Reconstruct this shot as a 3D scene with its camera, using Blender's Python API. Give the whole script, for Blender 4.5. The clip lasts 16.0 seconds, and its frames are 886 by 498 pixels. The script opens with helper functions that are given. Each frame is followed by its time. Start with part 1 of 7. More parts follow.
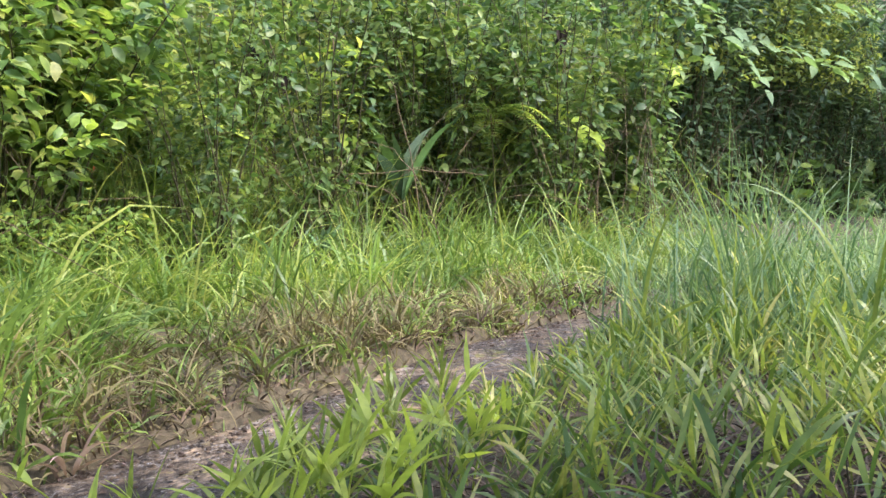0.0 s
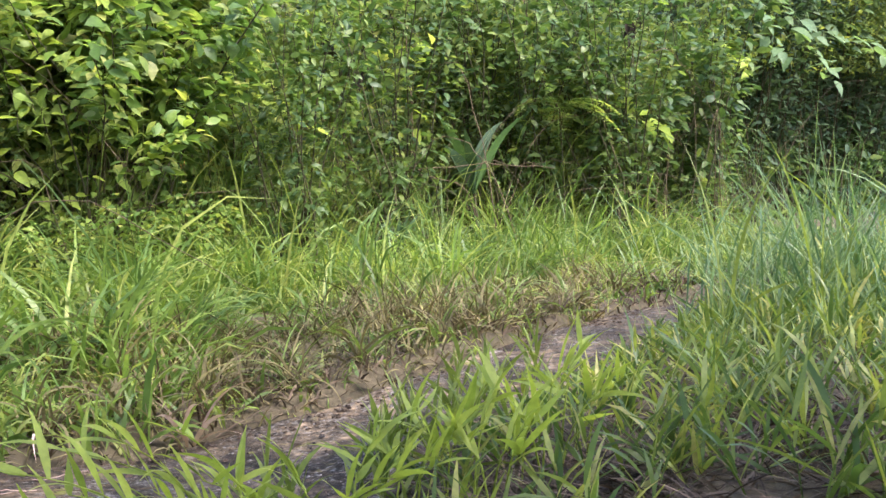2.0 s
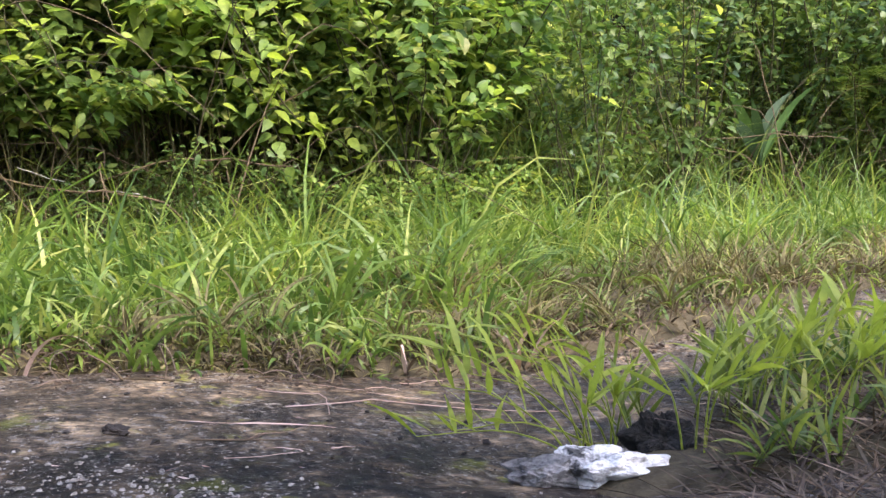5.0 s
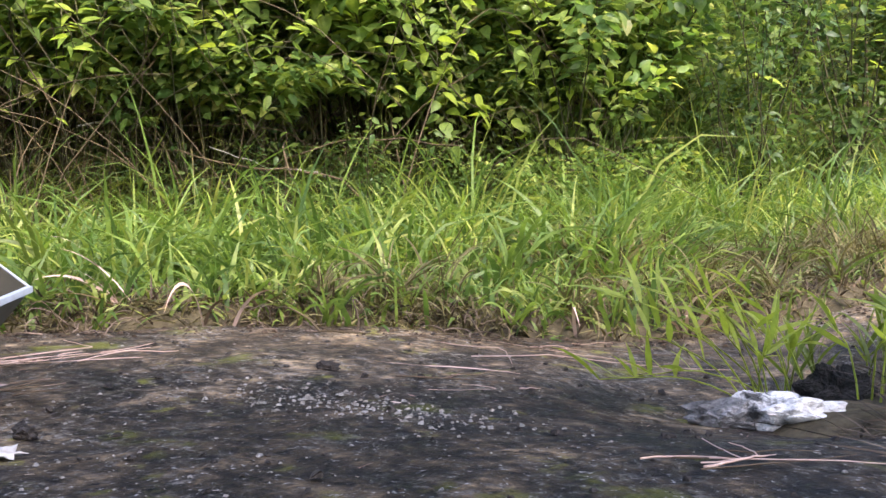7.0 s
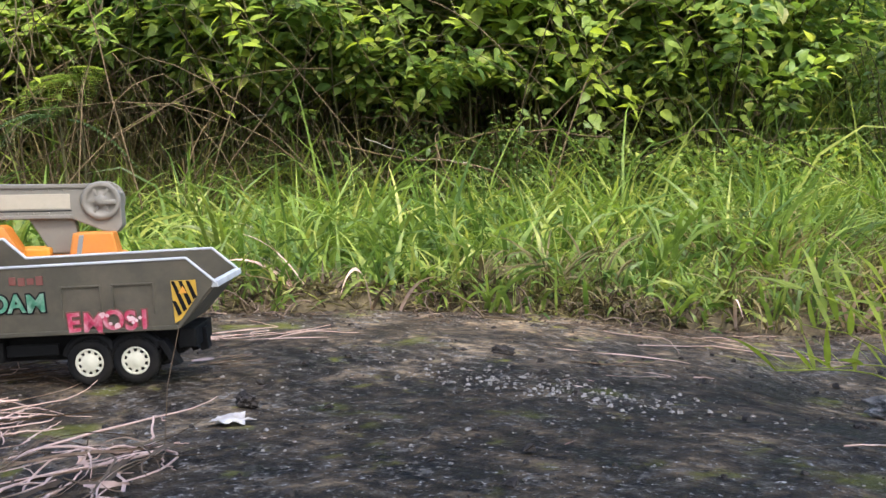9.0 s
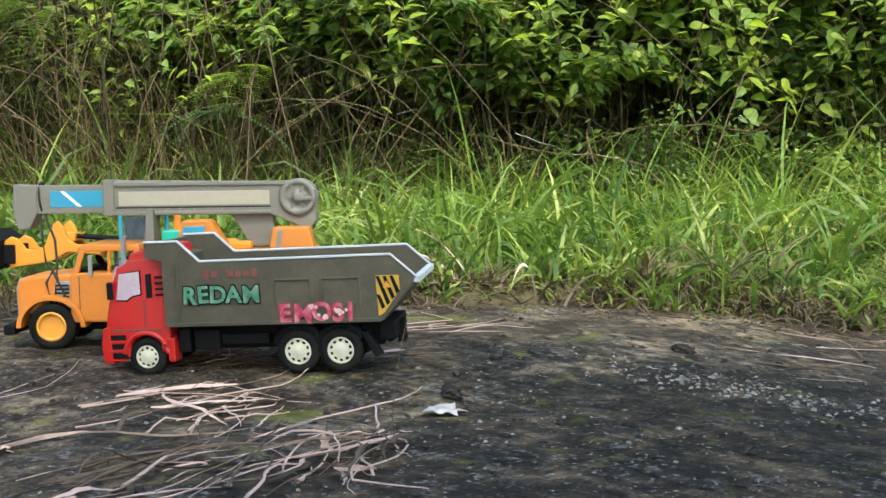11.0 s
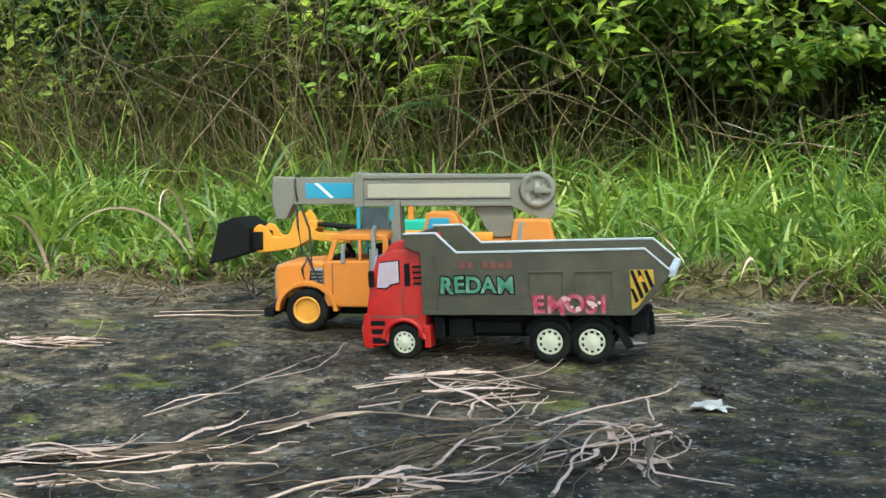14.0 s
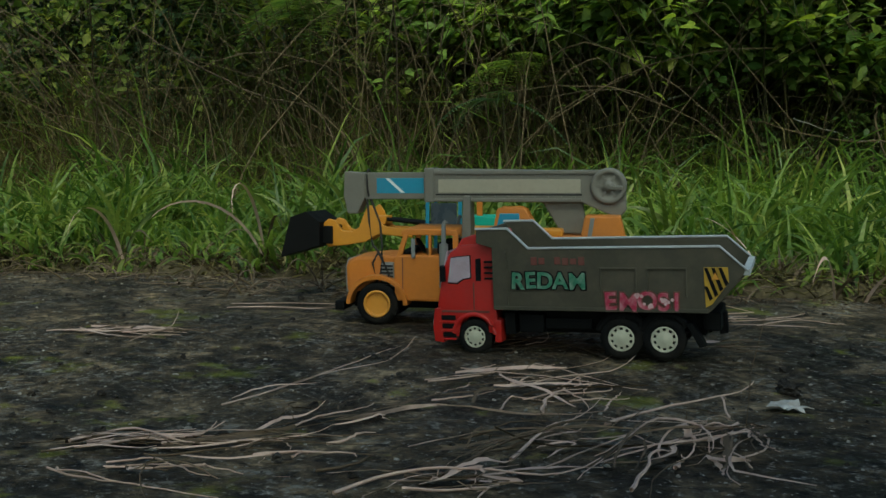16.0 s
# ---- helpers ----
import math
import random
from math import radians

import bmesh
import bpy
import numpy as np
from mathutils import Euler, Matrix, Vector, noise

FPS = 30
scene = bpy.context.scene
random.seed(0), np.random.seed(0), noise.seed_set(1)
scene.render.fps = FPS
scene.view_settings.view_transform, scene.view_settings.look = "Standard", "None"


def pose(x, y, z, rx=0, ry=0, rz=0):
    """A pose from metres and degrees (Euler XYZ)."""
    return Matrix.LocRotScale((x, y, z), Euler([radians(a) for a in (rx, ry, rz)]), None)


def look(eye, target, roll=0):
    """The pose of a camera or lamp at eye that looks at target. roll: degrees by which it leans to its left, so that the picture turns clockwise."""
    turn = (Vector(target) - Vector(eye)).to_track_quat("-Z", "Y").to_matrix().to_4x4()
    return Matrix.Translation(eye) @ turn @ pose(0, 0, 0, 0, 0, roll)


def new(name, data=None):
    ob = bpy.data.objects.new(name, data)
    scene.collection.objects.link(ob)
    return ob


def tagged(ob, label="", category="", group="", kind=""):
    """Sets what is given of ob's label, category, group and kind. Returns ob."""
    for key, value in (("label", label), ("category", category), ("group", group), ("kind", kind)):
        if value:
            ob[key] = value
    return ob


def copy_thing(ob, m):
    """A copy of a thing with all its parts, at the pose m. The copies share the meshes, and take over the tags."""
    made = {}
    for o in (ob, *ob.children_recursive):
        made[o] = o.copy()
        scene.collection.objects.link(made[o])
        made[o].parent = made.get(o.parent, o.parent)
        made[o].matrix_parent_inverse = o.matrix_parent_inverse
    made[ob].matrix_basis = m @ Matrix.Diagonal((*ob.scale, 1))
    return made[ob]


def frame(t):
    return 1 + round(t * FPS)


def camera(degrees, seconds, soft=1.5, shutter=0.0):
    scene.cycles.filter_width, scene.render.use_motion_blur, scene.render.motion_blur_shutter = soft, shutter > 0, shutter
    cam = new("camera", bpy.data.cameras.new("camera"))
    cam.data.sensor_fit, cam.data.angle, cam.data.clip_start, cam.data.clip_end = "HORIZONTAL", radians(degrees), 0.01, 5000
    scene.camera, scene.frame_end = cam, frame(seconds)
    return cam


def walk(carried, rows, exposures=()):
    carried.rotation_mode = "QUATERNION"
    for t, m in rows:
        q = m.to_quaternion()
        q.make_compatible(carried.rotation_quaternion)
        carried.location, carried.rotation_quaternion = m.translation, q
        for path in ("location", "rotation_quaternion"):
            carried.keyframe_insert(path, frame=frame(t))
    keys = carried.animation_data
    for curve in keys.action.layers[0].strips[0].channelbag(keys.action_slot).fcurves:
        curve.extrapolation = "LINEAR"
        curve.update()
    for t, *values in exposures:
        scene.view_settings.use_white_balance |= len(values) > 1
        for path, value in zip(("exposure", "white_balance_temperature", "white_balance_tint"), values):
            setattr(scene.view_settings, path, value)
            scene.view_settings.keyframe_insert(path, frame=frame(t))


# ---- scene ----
cam = camera(49.2, 16.0, soft=1.5)
METRES, EYE, TILT, LEAN, TURN = 0.75, 0.323, -2.0, 2.0, 0.0
ROWS = [
    (0.0, 0.0, 0.0, 0.0, -0.0, 0.0, -0.0),
    (0.5, -0.0178, -0.0143, -0.0059, -0.15, 0.02, 0.06),
    (1.0, -0.0425, -0.0354, -0.0134, 0.17, 0.01, 0.16),
    (1.5, -0.068, -0.0621, -0.022, 1.39, -0.02, 0.23),
    (2.0, -0.0967, -0.0978, -0.0337, 3.27, -0.09, 0.31),
    (2.5, -0.1277, -0.1393, -0.0509, 5.58, -0.19, 0.19),
    (3.0, -0.1606, -0.1795, -0.0687, 8.07, -0.31, 0.05),
    (3.5, -0.1875, -0.2177, -0.0848, 10.8, -0.46, -0.22),
    (4.0, -0.2034, -0.2576, -0.1012, 13.39, -0.6, -0.28),
    (4.5, -0.2132, -0.3018, -0.1179, 15.92, -0.77, -0.43),
    (5.0, -0.2183, -0.3432, -0.1363, 18.32, -0.94, -0.63),
    (7.5, -0.2415, -0.5244, -0.1976, 28.72, -1.79, -1.19),
    (8.0, -0.2519, -0.546, -0.1977, 30.49, -1.99, -1.34),
    (8.5, -0.2648, -0.5699, -0.1976, 32.2, -2.22, -1.4),
    (9.0, -0.2835, -0.5956, -0.197, 34.23, -2.34, -1.61),
    (11.5, -0.3609, -0.7152, -0.1872, 43.11, -3.35, -2.14),
    (12.0, -0.3716, -0.7352, -0.1874, 44.77, -3.58, -2.16),
    (12.5, -0.3849, -0.7587, -0.1856, 46.49, -3.72, -2.24),
    (13.0, -0.3989, -0.7808, -0.1829, 48.29, -3.94, -2.36),
    (13.5, -0.4119, -0.8002, -0.18, 49.86, -4.14, -2.39),
    (14.0, -0.4183, -0.8156, -0.1789, 51.38, -4.33, -2.36),
    (14.5, -0.4221, -0.8251, -0.1791, 52.55, -4.45, -2.49),
    (15.0, -0.4239, -0.8316, -0.1796, 53.55, -4.56, -2.62),
    (15.5, -0.4241, -0.8351, -0.1801, 54.39, -4.65, -2.65),
    (16.0, -0.4235, -0.8372, -0.1813, 54.93, -4.7, -2.71),
]
BASE = 2.6
EXPOSURES = [(t, BASE + e, kelvin, tint) for t, e, kelvin, tint in ((0.0, 0.02, 5750, 21), (5.0, -0.08, 5920, 22), (8.0, -0.17, 6080, 19), (12.5, -0.46, 5950, -7), (14.4, -0.45, 5900, -11), (14.9, -0.52, 5900, -13), (15.5, -1.24, 5900, -16), (16.0, -2.22, 5900, -16))]
walk(cam, [(t, pose(0, 0, EYE, TILT, LEAN, TURN) @ pose(METRES * x, METRES * y, METRES * z, 90 + pitch, roll, yaw)) for t, x, y, z, yaw, pitch, roll in ROWS], EXPOSURES)

# ---- light ----
world = bpy.data.worlds.new("sky_world")
scene.world = world
world.use_nodes = True
wn = world.node_tree.nodes
sky = wn.new("ShaderNodeTexSky")
sky.sky_type = "NISHITA"
sky.sun_disc = False
sky.dust_density, sky.ozone_density = 2.5, 1.0
SUN_EL, SUN_AZ = 47.0, 122.0          # degrees; azimuth from +y towards +x
sky.sun_elevation, sky.sun_rotation = radians(SUN_EL), radians(SUN_AZ)
world.node_tree.links.new(sky.outputs[0], wn["Background"].inputs[0])
wn["Background"].inputs[1].default_value = 0.15
sun = new("sun", bpy.data.lights.new("sun", "SUN"))
sun.data.energy, sun.data.angle, sun.data.color = 1.8, radians(10.0), (1.0, 0.91, 0.74)
_d = Vector((math.sin(radians(SUN_AZ)) * math.cos(radians(SUN_EL)), math.cos(radians(SUN_AZ)) * math.cos(radians(SUN_EL)), math.sin(radians(SUN_EL))))
sun.matrix_world = look(_d * 20, (0, 0, 0))


# ---- materials ----
def nodes_of(name):
    m = bpy.data.materials.new(name)
    m.use_nodes = True
    t = m.node_tree
    return m, t, t.nodes["Principled BSDF"]


def add_node(t, kind, **sockets):
    n = t.nodes.new(kind)
    for k, v in sockets.items():
        n.inputs[k.replace("_", " ")].default_value = v
    return n


def ramp(t, source, stops):
    r = t.nodes.new("ShaderNodeValToRGB")
    e = r.color_ramp.elements
    e[0].position, e[0].color = stops[0][0], (*stops[0][1], 1)
    e[1].position, e[1].color = stops[-1][0], (*stops[-1][1], 1)
    for p, c in stops[1:-1]:
        e.new(p).color = (*c, 1)
    t.links.new(source, r.inputs[0])
    return r


def mixed(t, a, b, fac, mode="MIX"):
    m = t.nodes.new("ShaderNodeMix")
    m.data_type, m.blend_type = "RGBA", mode
    for s, v in ((m.inputs[0], fac), (m.inputs[6], a), (m.inputs[7], b)):
        if isinstance(v, bpy.types.NodeSocket):
            t.links.new(v, s)
        elif isinstance(v, float):
            s.default_value = v
        else:
            s.default_value = (*v, 1)
    return m.outputs[2]


def bump(t, p, source, strength, distance):
    b = add_node(t, "ShaderNodeBump", Strength=strength, Distance=distance)
    t.links.new(source, b.inputs["Height"])
    t.links.new(b.outputs[0], p.inputs["Normal"])


def place(t):
    return t.nodes.new("ShaderNodeTexCoord").outputs["Object"]


def noise_tex(t, scale, detail=4.0, rough=0.6, coord=None):
    n = add_node(t, "ShaderNodeTexNoise", Scale=scale, Detail=detail, Roughness=rough)
    t.links.new(coord or place(t), n.inputs["Vector"])
    return n.outputs["Fac"]


def plastic(name, colour, rough=0.38, dirt=(0.16, 0.13, 0.09), dust=0.35, gloss=0.4):
    """Toy plastic with dust and scuffs."""
    m, t, p = nodes_of(name)
    n1 = noise_tex(t, 28.0, 5.0, 0.65)
    n2 = noise_tex(t, 160.0, 3.0)
    r1 = ramp(t, n1, [(0.42, (0, 0, 0)), (0.75, (1, 1, 1))])
    shade = mixed(t, tuple(0.82 * v for v in colour), colour, n2)
    fac = t.nodes.new("ShaderNodeMath")
    fac.operation = "MULTIPLY"
    fac.inputs[1].default_value = dust
    t.links.new(r1.outputs[0], fac.inputs[0])
    t.links.new(mixed(t, shade, dirt, fac.outputs[0]), p.inputs["Base Color"])
    rr = ramp(t, n1, [(0.3, (rough, rough, rough)), (0.75, (rough + 0.3,) * 3)])
    t.links.new(rr.outputs[0], p.inputs["Roughness"])
    p.inputs["Specular IOR Level"].default_value = gloss
    bump(t, p, n2, 0.15, 0.001)
    return m


def foliage(name, stops, glow=0.4, rough=0.5, gloss=0.24, dull=None):
    """Leaf surface: colour varies from leaf to leaf, light comes through it."""
    m, t, p = nodes_of(name)
    g = t.nodes.new("ShaderNodeNewGeometry")
    r = ramp(t, g.outputs["Random Per Island"], stops)
    n = noise_tex(t, 60.0, 3.0)
    big = noise_tex(t, 2.2, 2.0)
    c = mixed(t, r.outputs[0], dull or tuple(0.6 * v for v in stops[0][1]), n)
    r2 = ramp(t, big, [(0.35, (0.7, 0.72, 0.7)), (0.65, (1.25, 1.2, 1.0))])
    c = mixed(t, c, r2.outputs[0], 1.0, "MULTIPLY")
    t.links.new(c, p.inputs["Base Color"])
    p.inputs["Roughness"].default_value = rough
    p.inputs["Specular IOR Level"].default_value = gloss
    tr = t.nodes.new("ShaderNodeBsdfTranslucent")
    t.links.new(mixed(t, c, (1.55, 1.55, 0.85), 1.0, "MULTIPLY"), tr.inputs[0])
    ms = t.nodes.new("ShaderNodeMixShader")
    ms.inputs[0].default_value = glow
    t.links.new(p.outputs[0], ms.inputs[1])
    t.links.new(tr.outputs[0], ms.inputs[2])
    t.links.new(ms.outputs[0], t.nodes["Material Output"].inputs[0])
    return m


def earth(name, dark, light, scale, rough=0.9, b=0.6, dist=0.01):
    m, t, p = nodes_of(name)
    n1 = noise_tex(t, scale, 8.0, 0.7)
    n2 = noise_tex(t, scale * 0.15, 4.0)
    c = ramp(t, n1, [(0.3, dark), (0.7, light)]).outputs[0]
    c = mixed(t, c, ramp(t, n2, [(0.3, (0.55, 0.55, 0.55)), (0.7, (1.2, 1.2, 1.2))]).outputs[0], 1.0, "MULTIPLY")
    t.links.new(c, p.inputs["Base Color"])
    p.inputs["Roughness"].default_value = rough
    p.inputs["Specular IOR Level"].default_value = 0.15
    bump(t, p, n1, b, dist)
    return m


def concrete_road():
    """Dark weathered concrete: black algae, pale scrapes, yellow-green moss, a slight damp sheen."""
    m, t, p = nodes_of("weathered_concrete")
    n_big, n_mid, n_small, n_fine = noise_tex(t, 2.3, 6.0, 0.6), noise_tex(t, 9.0, 8.0, 0.72), noise_tex(t, 38.0, 6.0, 0.7), noise_tex(t, 150.0, 5.0, 0.7)
    c = ramp(t, n_mid, [(0.34, (0.0105, 0.0078, 0.0047)), (0.5, (0.0335, 0.0258, 0.0162)), (0.64, (0.105, 0.083, 0.054))]).outputs[0]
    c = mixed(t, c, ramp(t, n_small, [(0.34, (0.3, 0.3, 0.31)), (0.5, (0.9, 0.9, 0.9)), (0.66, (2.6, 2.5, 2.4))]).outputs[0], 1.0, "MULTIPLY")
    c = mixed(t, c, ramp(t, n_big, [(0.35, (0.65, 0.65, 0.68)), (0.68, (1.9, 1.8, 1.65))]).outputs[0], 1.0, "MULTIPLY")
    scrape = ramp(t, noise_tex(t, 26.0, 8.0, 0.8), [(0.58, (0, 0, 0)), (0.64, (1, 1, 1))]).outputs[0]
    area = ramp(t, noise_tex(t, 3.1, 4.0, 0.6), [(0.46, (0, 0, 0)), (0.64, (1, 1, 1))]).outputs[0]
    c = mixed(t, c, (0.26, 0.24, 0.21), mixed(t, (0, 0, 0), scrape, area))
    fleck = ramp(t, noise_tex(t, 75.0, 7.0, 0.78), [(0.52, (0, 0, 0)), (0.60, (1, 1, 1))]).outputs[0]
    band = ramp(t, noise_tex(t, 6.5, 5.0, 0.65), [(0.44, (0.05, 0.05, 0.05)), (0.6, (0.9, 0.9, 0.9))]).outputs[0]
    c = mixed(t, c, (0.17, 0.155, 0.13), mixed(t, (0, 0, 0), fleck, band))
    pit = ramp(t, noise_tex(t, 52.0, 6.0, 0.75), [(0.36, (0.15, 0.15, 0.16)), (0.46, (1, 1, 1))]).outputs[0]
    c = mixed(t, c, pit, 1.0, "MULTIPLY")
    mo = ramp(t, noise_tex(t, 6.2, 6.0, 0.65), [(0.595, (0, 0, 0)), (0.66, (0.9, 0.9, 0.9))]).outputs[0]
    mo = mixed(t, mo, n_small, 0.6, "MULTIPLY")
    c = mixed(t, c, (0.125, 0.13, 0.013), mo)
    mo2 = ramp(t, noise_tex(t, 19.0, 5.0, 0.6), [(0.63, (0, 0, 0)), (0.70, (0.75, 0.75, 0.75))]).outputs[0]
    c = mixed(t, c, (0.13, 0.135, 0.012), mixed(t, mo2, n_small, 0.5, "MULTIPLY"))
    def tone_patch(x, y, inner, outer, tone):
        spot = t.nodes.new("ShaderNodeVectorMath")
        spot.operation = "DISTANCE"
        spot.inputs[1].default_value = (x, y, 0.0)
        t.links.new(place(t), spot.inputs[0])
        edge = t.nodes.new("ShaderNodeMath")
        edge.operation = "MULTIPLY_ADD"
        edge.inputs[1].default_value = 0.9
        t.links.new(noise_tex(t, 4.0, 5.0, 0.65), edge.inputs[0])
        t.links.new(spot.outputs["Value"], edge.inputs[2])
        return mixed(t, c, ramp(t, edge.outputs[0], [(inner, tone), (outer, (1, 1, 1))]).outputs[0], 1.0, "MULTIPLY")
    c = tone_patch(-0.42, 0.32, 0.85, 1.3, (0.55, 0.53, 0.51))       # darker patch with a ragged edge
    c = tone_patch(-0.2, 1.9, 0.7, 1.3, (1.45, 1.4, 1.3))          # brown earth, sunlit paleness put into the colour
    c = tone_patch(-0.95, 1.15, 0.5, 0.85, (1.9, 1.8, 1.65))      # pale crust, sunlight on it put into the colour
    speck = ramp(t, n_fine, [(0.6, (0, 0, 0)), (0.68, (0.8, 0.8, 0.8))]).outputs[0]
    c = mixed(t, c, (0.34, 0.32, 0.29), speck)
    t.links.new(c, p.inputs["Base Color"])
    t.links.new(ramp(t, n_mid, [(0.38, (0.5, 0.5, 0.5)), (0.6, (0.9, 0.9, 0.9))]).outputs[0], p.inputs["Roughness"])
    p.inputs["Specular IOR Level"].default_value = 0.12
    bump(t, p, mixed(t, n_small, mixed(t, n_mid, n_fine, 0.35), 0.5), 1.0, 0.02)
    return m


M_ROAD = concrete_road()
M_SOIL = earth("leaf_litter_soil", (0.022, 0.018, 0.010), (0.11, 0.088, 0.048), 40.0)
M_RED = plastic("red_plastic", (0.37, 0.007, 0.005), 0.3, dust=0.1, gloss=0.42)
M_GREY = plastic("olive_grey_plastic", (0.055, 0.049, 0.032), 0.55, (0.14, 0.115, 0.078), 0.4, 0.3)
# Pale tone also holds the white highlight along the bed's upper rim.
M_RIM = plastic("rim_edge_plastic", (0.42, 0.43, 0.42), 0.5, dust=0.3)
M_BLACK = plastic("black_plastic", (0.004, 0.004, 0.004), 0.6, (0.02, 0.018, 0.015), 0.2, 0.12)
M_TYRE = plastic("tyre_rubber", (0.006, 0.006, 0.006), 0.8, (0.06, 0.05, 0.035), 0.25, 0.12)
M_CREAM = plastic("cream_plastic", (0.5, 0.48, 0.36), 0.4, dust=0.2)
M_CHROME = plastic("silver_plastic", (0.2, 0.2, 0.19), 0.3, dust=0.3)
M_ORANGE = plastic("orange_plastic", (0.52, 0.172, 0.018), 0.38, dust=0.12)
M_YELLOW = plastic("yellow_plastic", (0.52, 0.215, 0.012), 0.36, dust=0.12)
M_BOOM = plastic("taupe_plastic", (0.15, 0.138, 0.11), 0.42, dust=0.15)
M_BEIGE = plastic("beige_sticker", (0.32, 0.285, 0.21), 0.45, dust=0.1)
M_BLUE = plastic("blue_sticker", (0.03, 0.22, 0.33), 0.35, dust=0.1)
M_GREEN = plastic("green_plastic", (0.03, 0.35, 0.24), 0.4, dust=0.1)
M_TEAL = plastic("green_paint_letters", (0.045, 0.17, 0.095), 0.5, (0.5, 0.52, 0.44), 0.8)
M_PINK = plastic("pink_paint_letters", (0.34, 0.02, 0.06), 0.5, (0.65, 0.5, 0.48), 0.95)
M_BROWN = plastic("brown_red_paint", (0.13, 0.036, 0.026), 0.5, dust=0.3)
M_FLAKE = plastic("flaked_pink_paint", (0.5, 0.3, 0.3), 0.6, (0.7, 0.62, 0.58), 0.9)
M_WHITE = plastic("white_paint", (0.7, 0.7, 0.68), 0.45, dust=0.2)
M_HAZ = plastic("hazard_yellow", (0.42, 0.25, 0.02), 0.5, dust=0.45)
M_RING = plastic("pale_orange_plastic", (0.62, 0.27, 0.03), 0.35, dust=0.1)
M_ROOT = earth("dry_root", (0.05, 0.034, 0.022), (0.22, 0.165, 0.12), 120.0, 0.85, 0.3, 0.002)
# The side windows' pinkish white reflection is put into this colour.
M_SCREEN = plastic("smoky_pane_with_reflection", (0.42, 0.33, 0.37), 0.12, dust=0.25)
M_GLASS = plastic("dark_toy_glass", (0.03, 0.045, 0.06), 0.12, dust=0.15)
M_DARK = plastic("dark_interior", (0.005, 0.005, 0.006), 0.6, (0.02, 0.018, 0.015), 0.1, 0.12)
M_CORD = plastic("dark_cord", (0.02, 0.017, 0.015), 0.8, dust=0.2)
M_STRAW = foliage("dry_straw", [(0.0, (0.13, 0.062, 0.052)), (0.35, (0.34, 0.21, 0.185)), (0.7, (0.72, 0.57, 0.535)), (1.0, (0.92, 0.84, 0.81))], 0.12, 0.7, dull=(0.31, 0.195, 0.17))
M_STALK = foliage("brown_straw", [(0.0, (0.035, 0.024, 0.015)), (0.5, (0.12, 0.082, 0.055)), (1.0, (0.29, 0.215, 0.155))], 0.08, 0.75)
M_THATCH = foliage("brown_thatch", [(0.0, (0.07, 0.056, 0.026)), (0.5, (0.165, 0.14, 0.062)), (1.0, (0.34, 0.30, 0.14))], 0.2, 0.8)
M_GRASS = foliage("grass_blades", [(0.0, (0.075, 0.13, 0.035)), (0.35, (0.15, 0.228, 0.045)), (0.75, (0.27, 0.345, 0.07)), (1.0, (0.46, 0.45, 0.16))], 0.42, 0.42)
M_LUSH = foliage("lush_grass", [(0.0, (0.062, 0.11, 0.028)), (0.35, (0.14, 0.23, 0.042)), (0.75, (0.275, 0.37, 0.075)), (1.0, (0.46, 0.48, 0.14))], 0.45, 0.42)
M_BROAD = foliage("broad_grass", [(0.0, (0.06, 0.105, 0.024)), (0.45, (0.165, 0.225, 0.042)), (0.85, (0.36, 0.39, 0.08)), (1.0, (0.56, 0.5, 0.18))], 0.42, 0.4)
M_DRY = foliage("dry_stalk", [(0.0, (0.06, 0.046, 0.02)), (0.5, (0.14, 0.11, 0.05)), (1.0, (0.25, 0.22, 0.10))], 0.2, 0.8)
M_WEED = foliage("yellow_green_weed", [(0.0, (0.2, 0.27, 0.04)), (0.6, (0.38, 0.44, 0.07)), (1.0, (0.55, 0.52, 0.14))], 0.45, 0.45)
M_LEAF_A = foliage("shrub_leaf_light", [(0.0, (0.085, 0.155, 0.038)), (0.4, (0.17, 0.265, 0.055)), (0.8, (0.32, 0.41, 0.08)), (1.0, (0.54, 0.52, 0.16))], 0.5, 0.45)
M_LEAF_B = foliage("shrub_leaf_mid", [(0.0, (0.05, 0.10, 0.03)), (0.6, (0.12, 0.185, 0.045)), (1.0, (0.25, 0.30, 0.085))], 0.42, 0.42)
# Dark leaf colour; on the background shrubs it stands in for shade.
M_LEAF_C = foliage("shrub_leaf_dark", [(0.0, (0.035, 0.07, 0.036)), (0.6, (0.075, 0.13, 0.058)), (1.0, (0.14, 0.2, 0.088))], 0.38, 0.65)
# Distance haze put into the leaf colour: paler and bluer.
M_FAR = foliage("hazy_far_leaf", [(0.0, (0.075, 0.14, 0.07)), (0.5, (0.15, 0.235, 0.11)), (1.0, (0.27, 0.36, 0.16))], 0.45, 0.6)
M_BRIGHT = foliage("bright_yellow_leaf", [(0.0, (0.17, 0.27, 0.04)), (0.5, (0.34, 0.43, 0.06)), (1.0, (0.52, 0.55, 0.12))], 0.5, 0.5)
M_SHINY = foliage("shiny_vine_leaf", [(0.0, (0.07, 0.15, 0.05)), (1.0, (0.16, 0.27, 0.09))], 0.3, 0.28, 0.7)
M_BLUEGRASS = foliage("blue_green_grass", [(0.0, (0.065, 0.125, 0.055)), (0.5, (0.155, 0.235, 0.095)), (1.0, (0.33, 0.40, 0.19))], 0.4, 0.45)
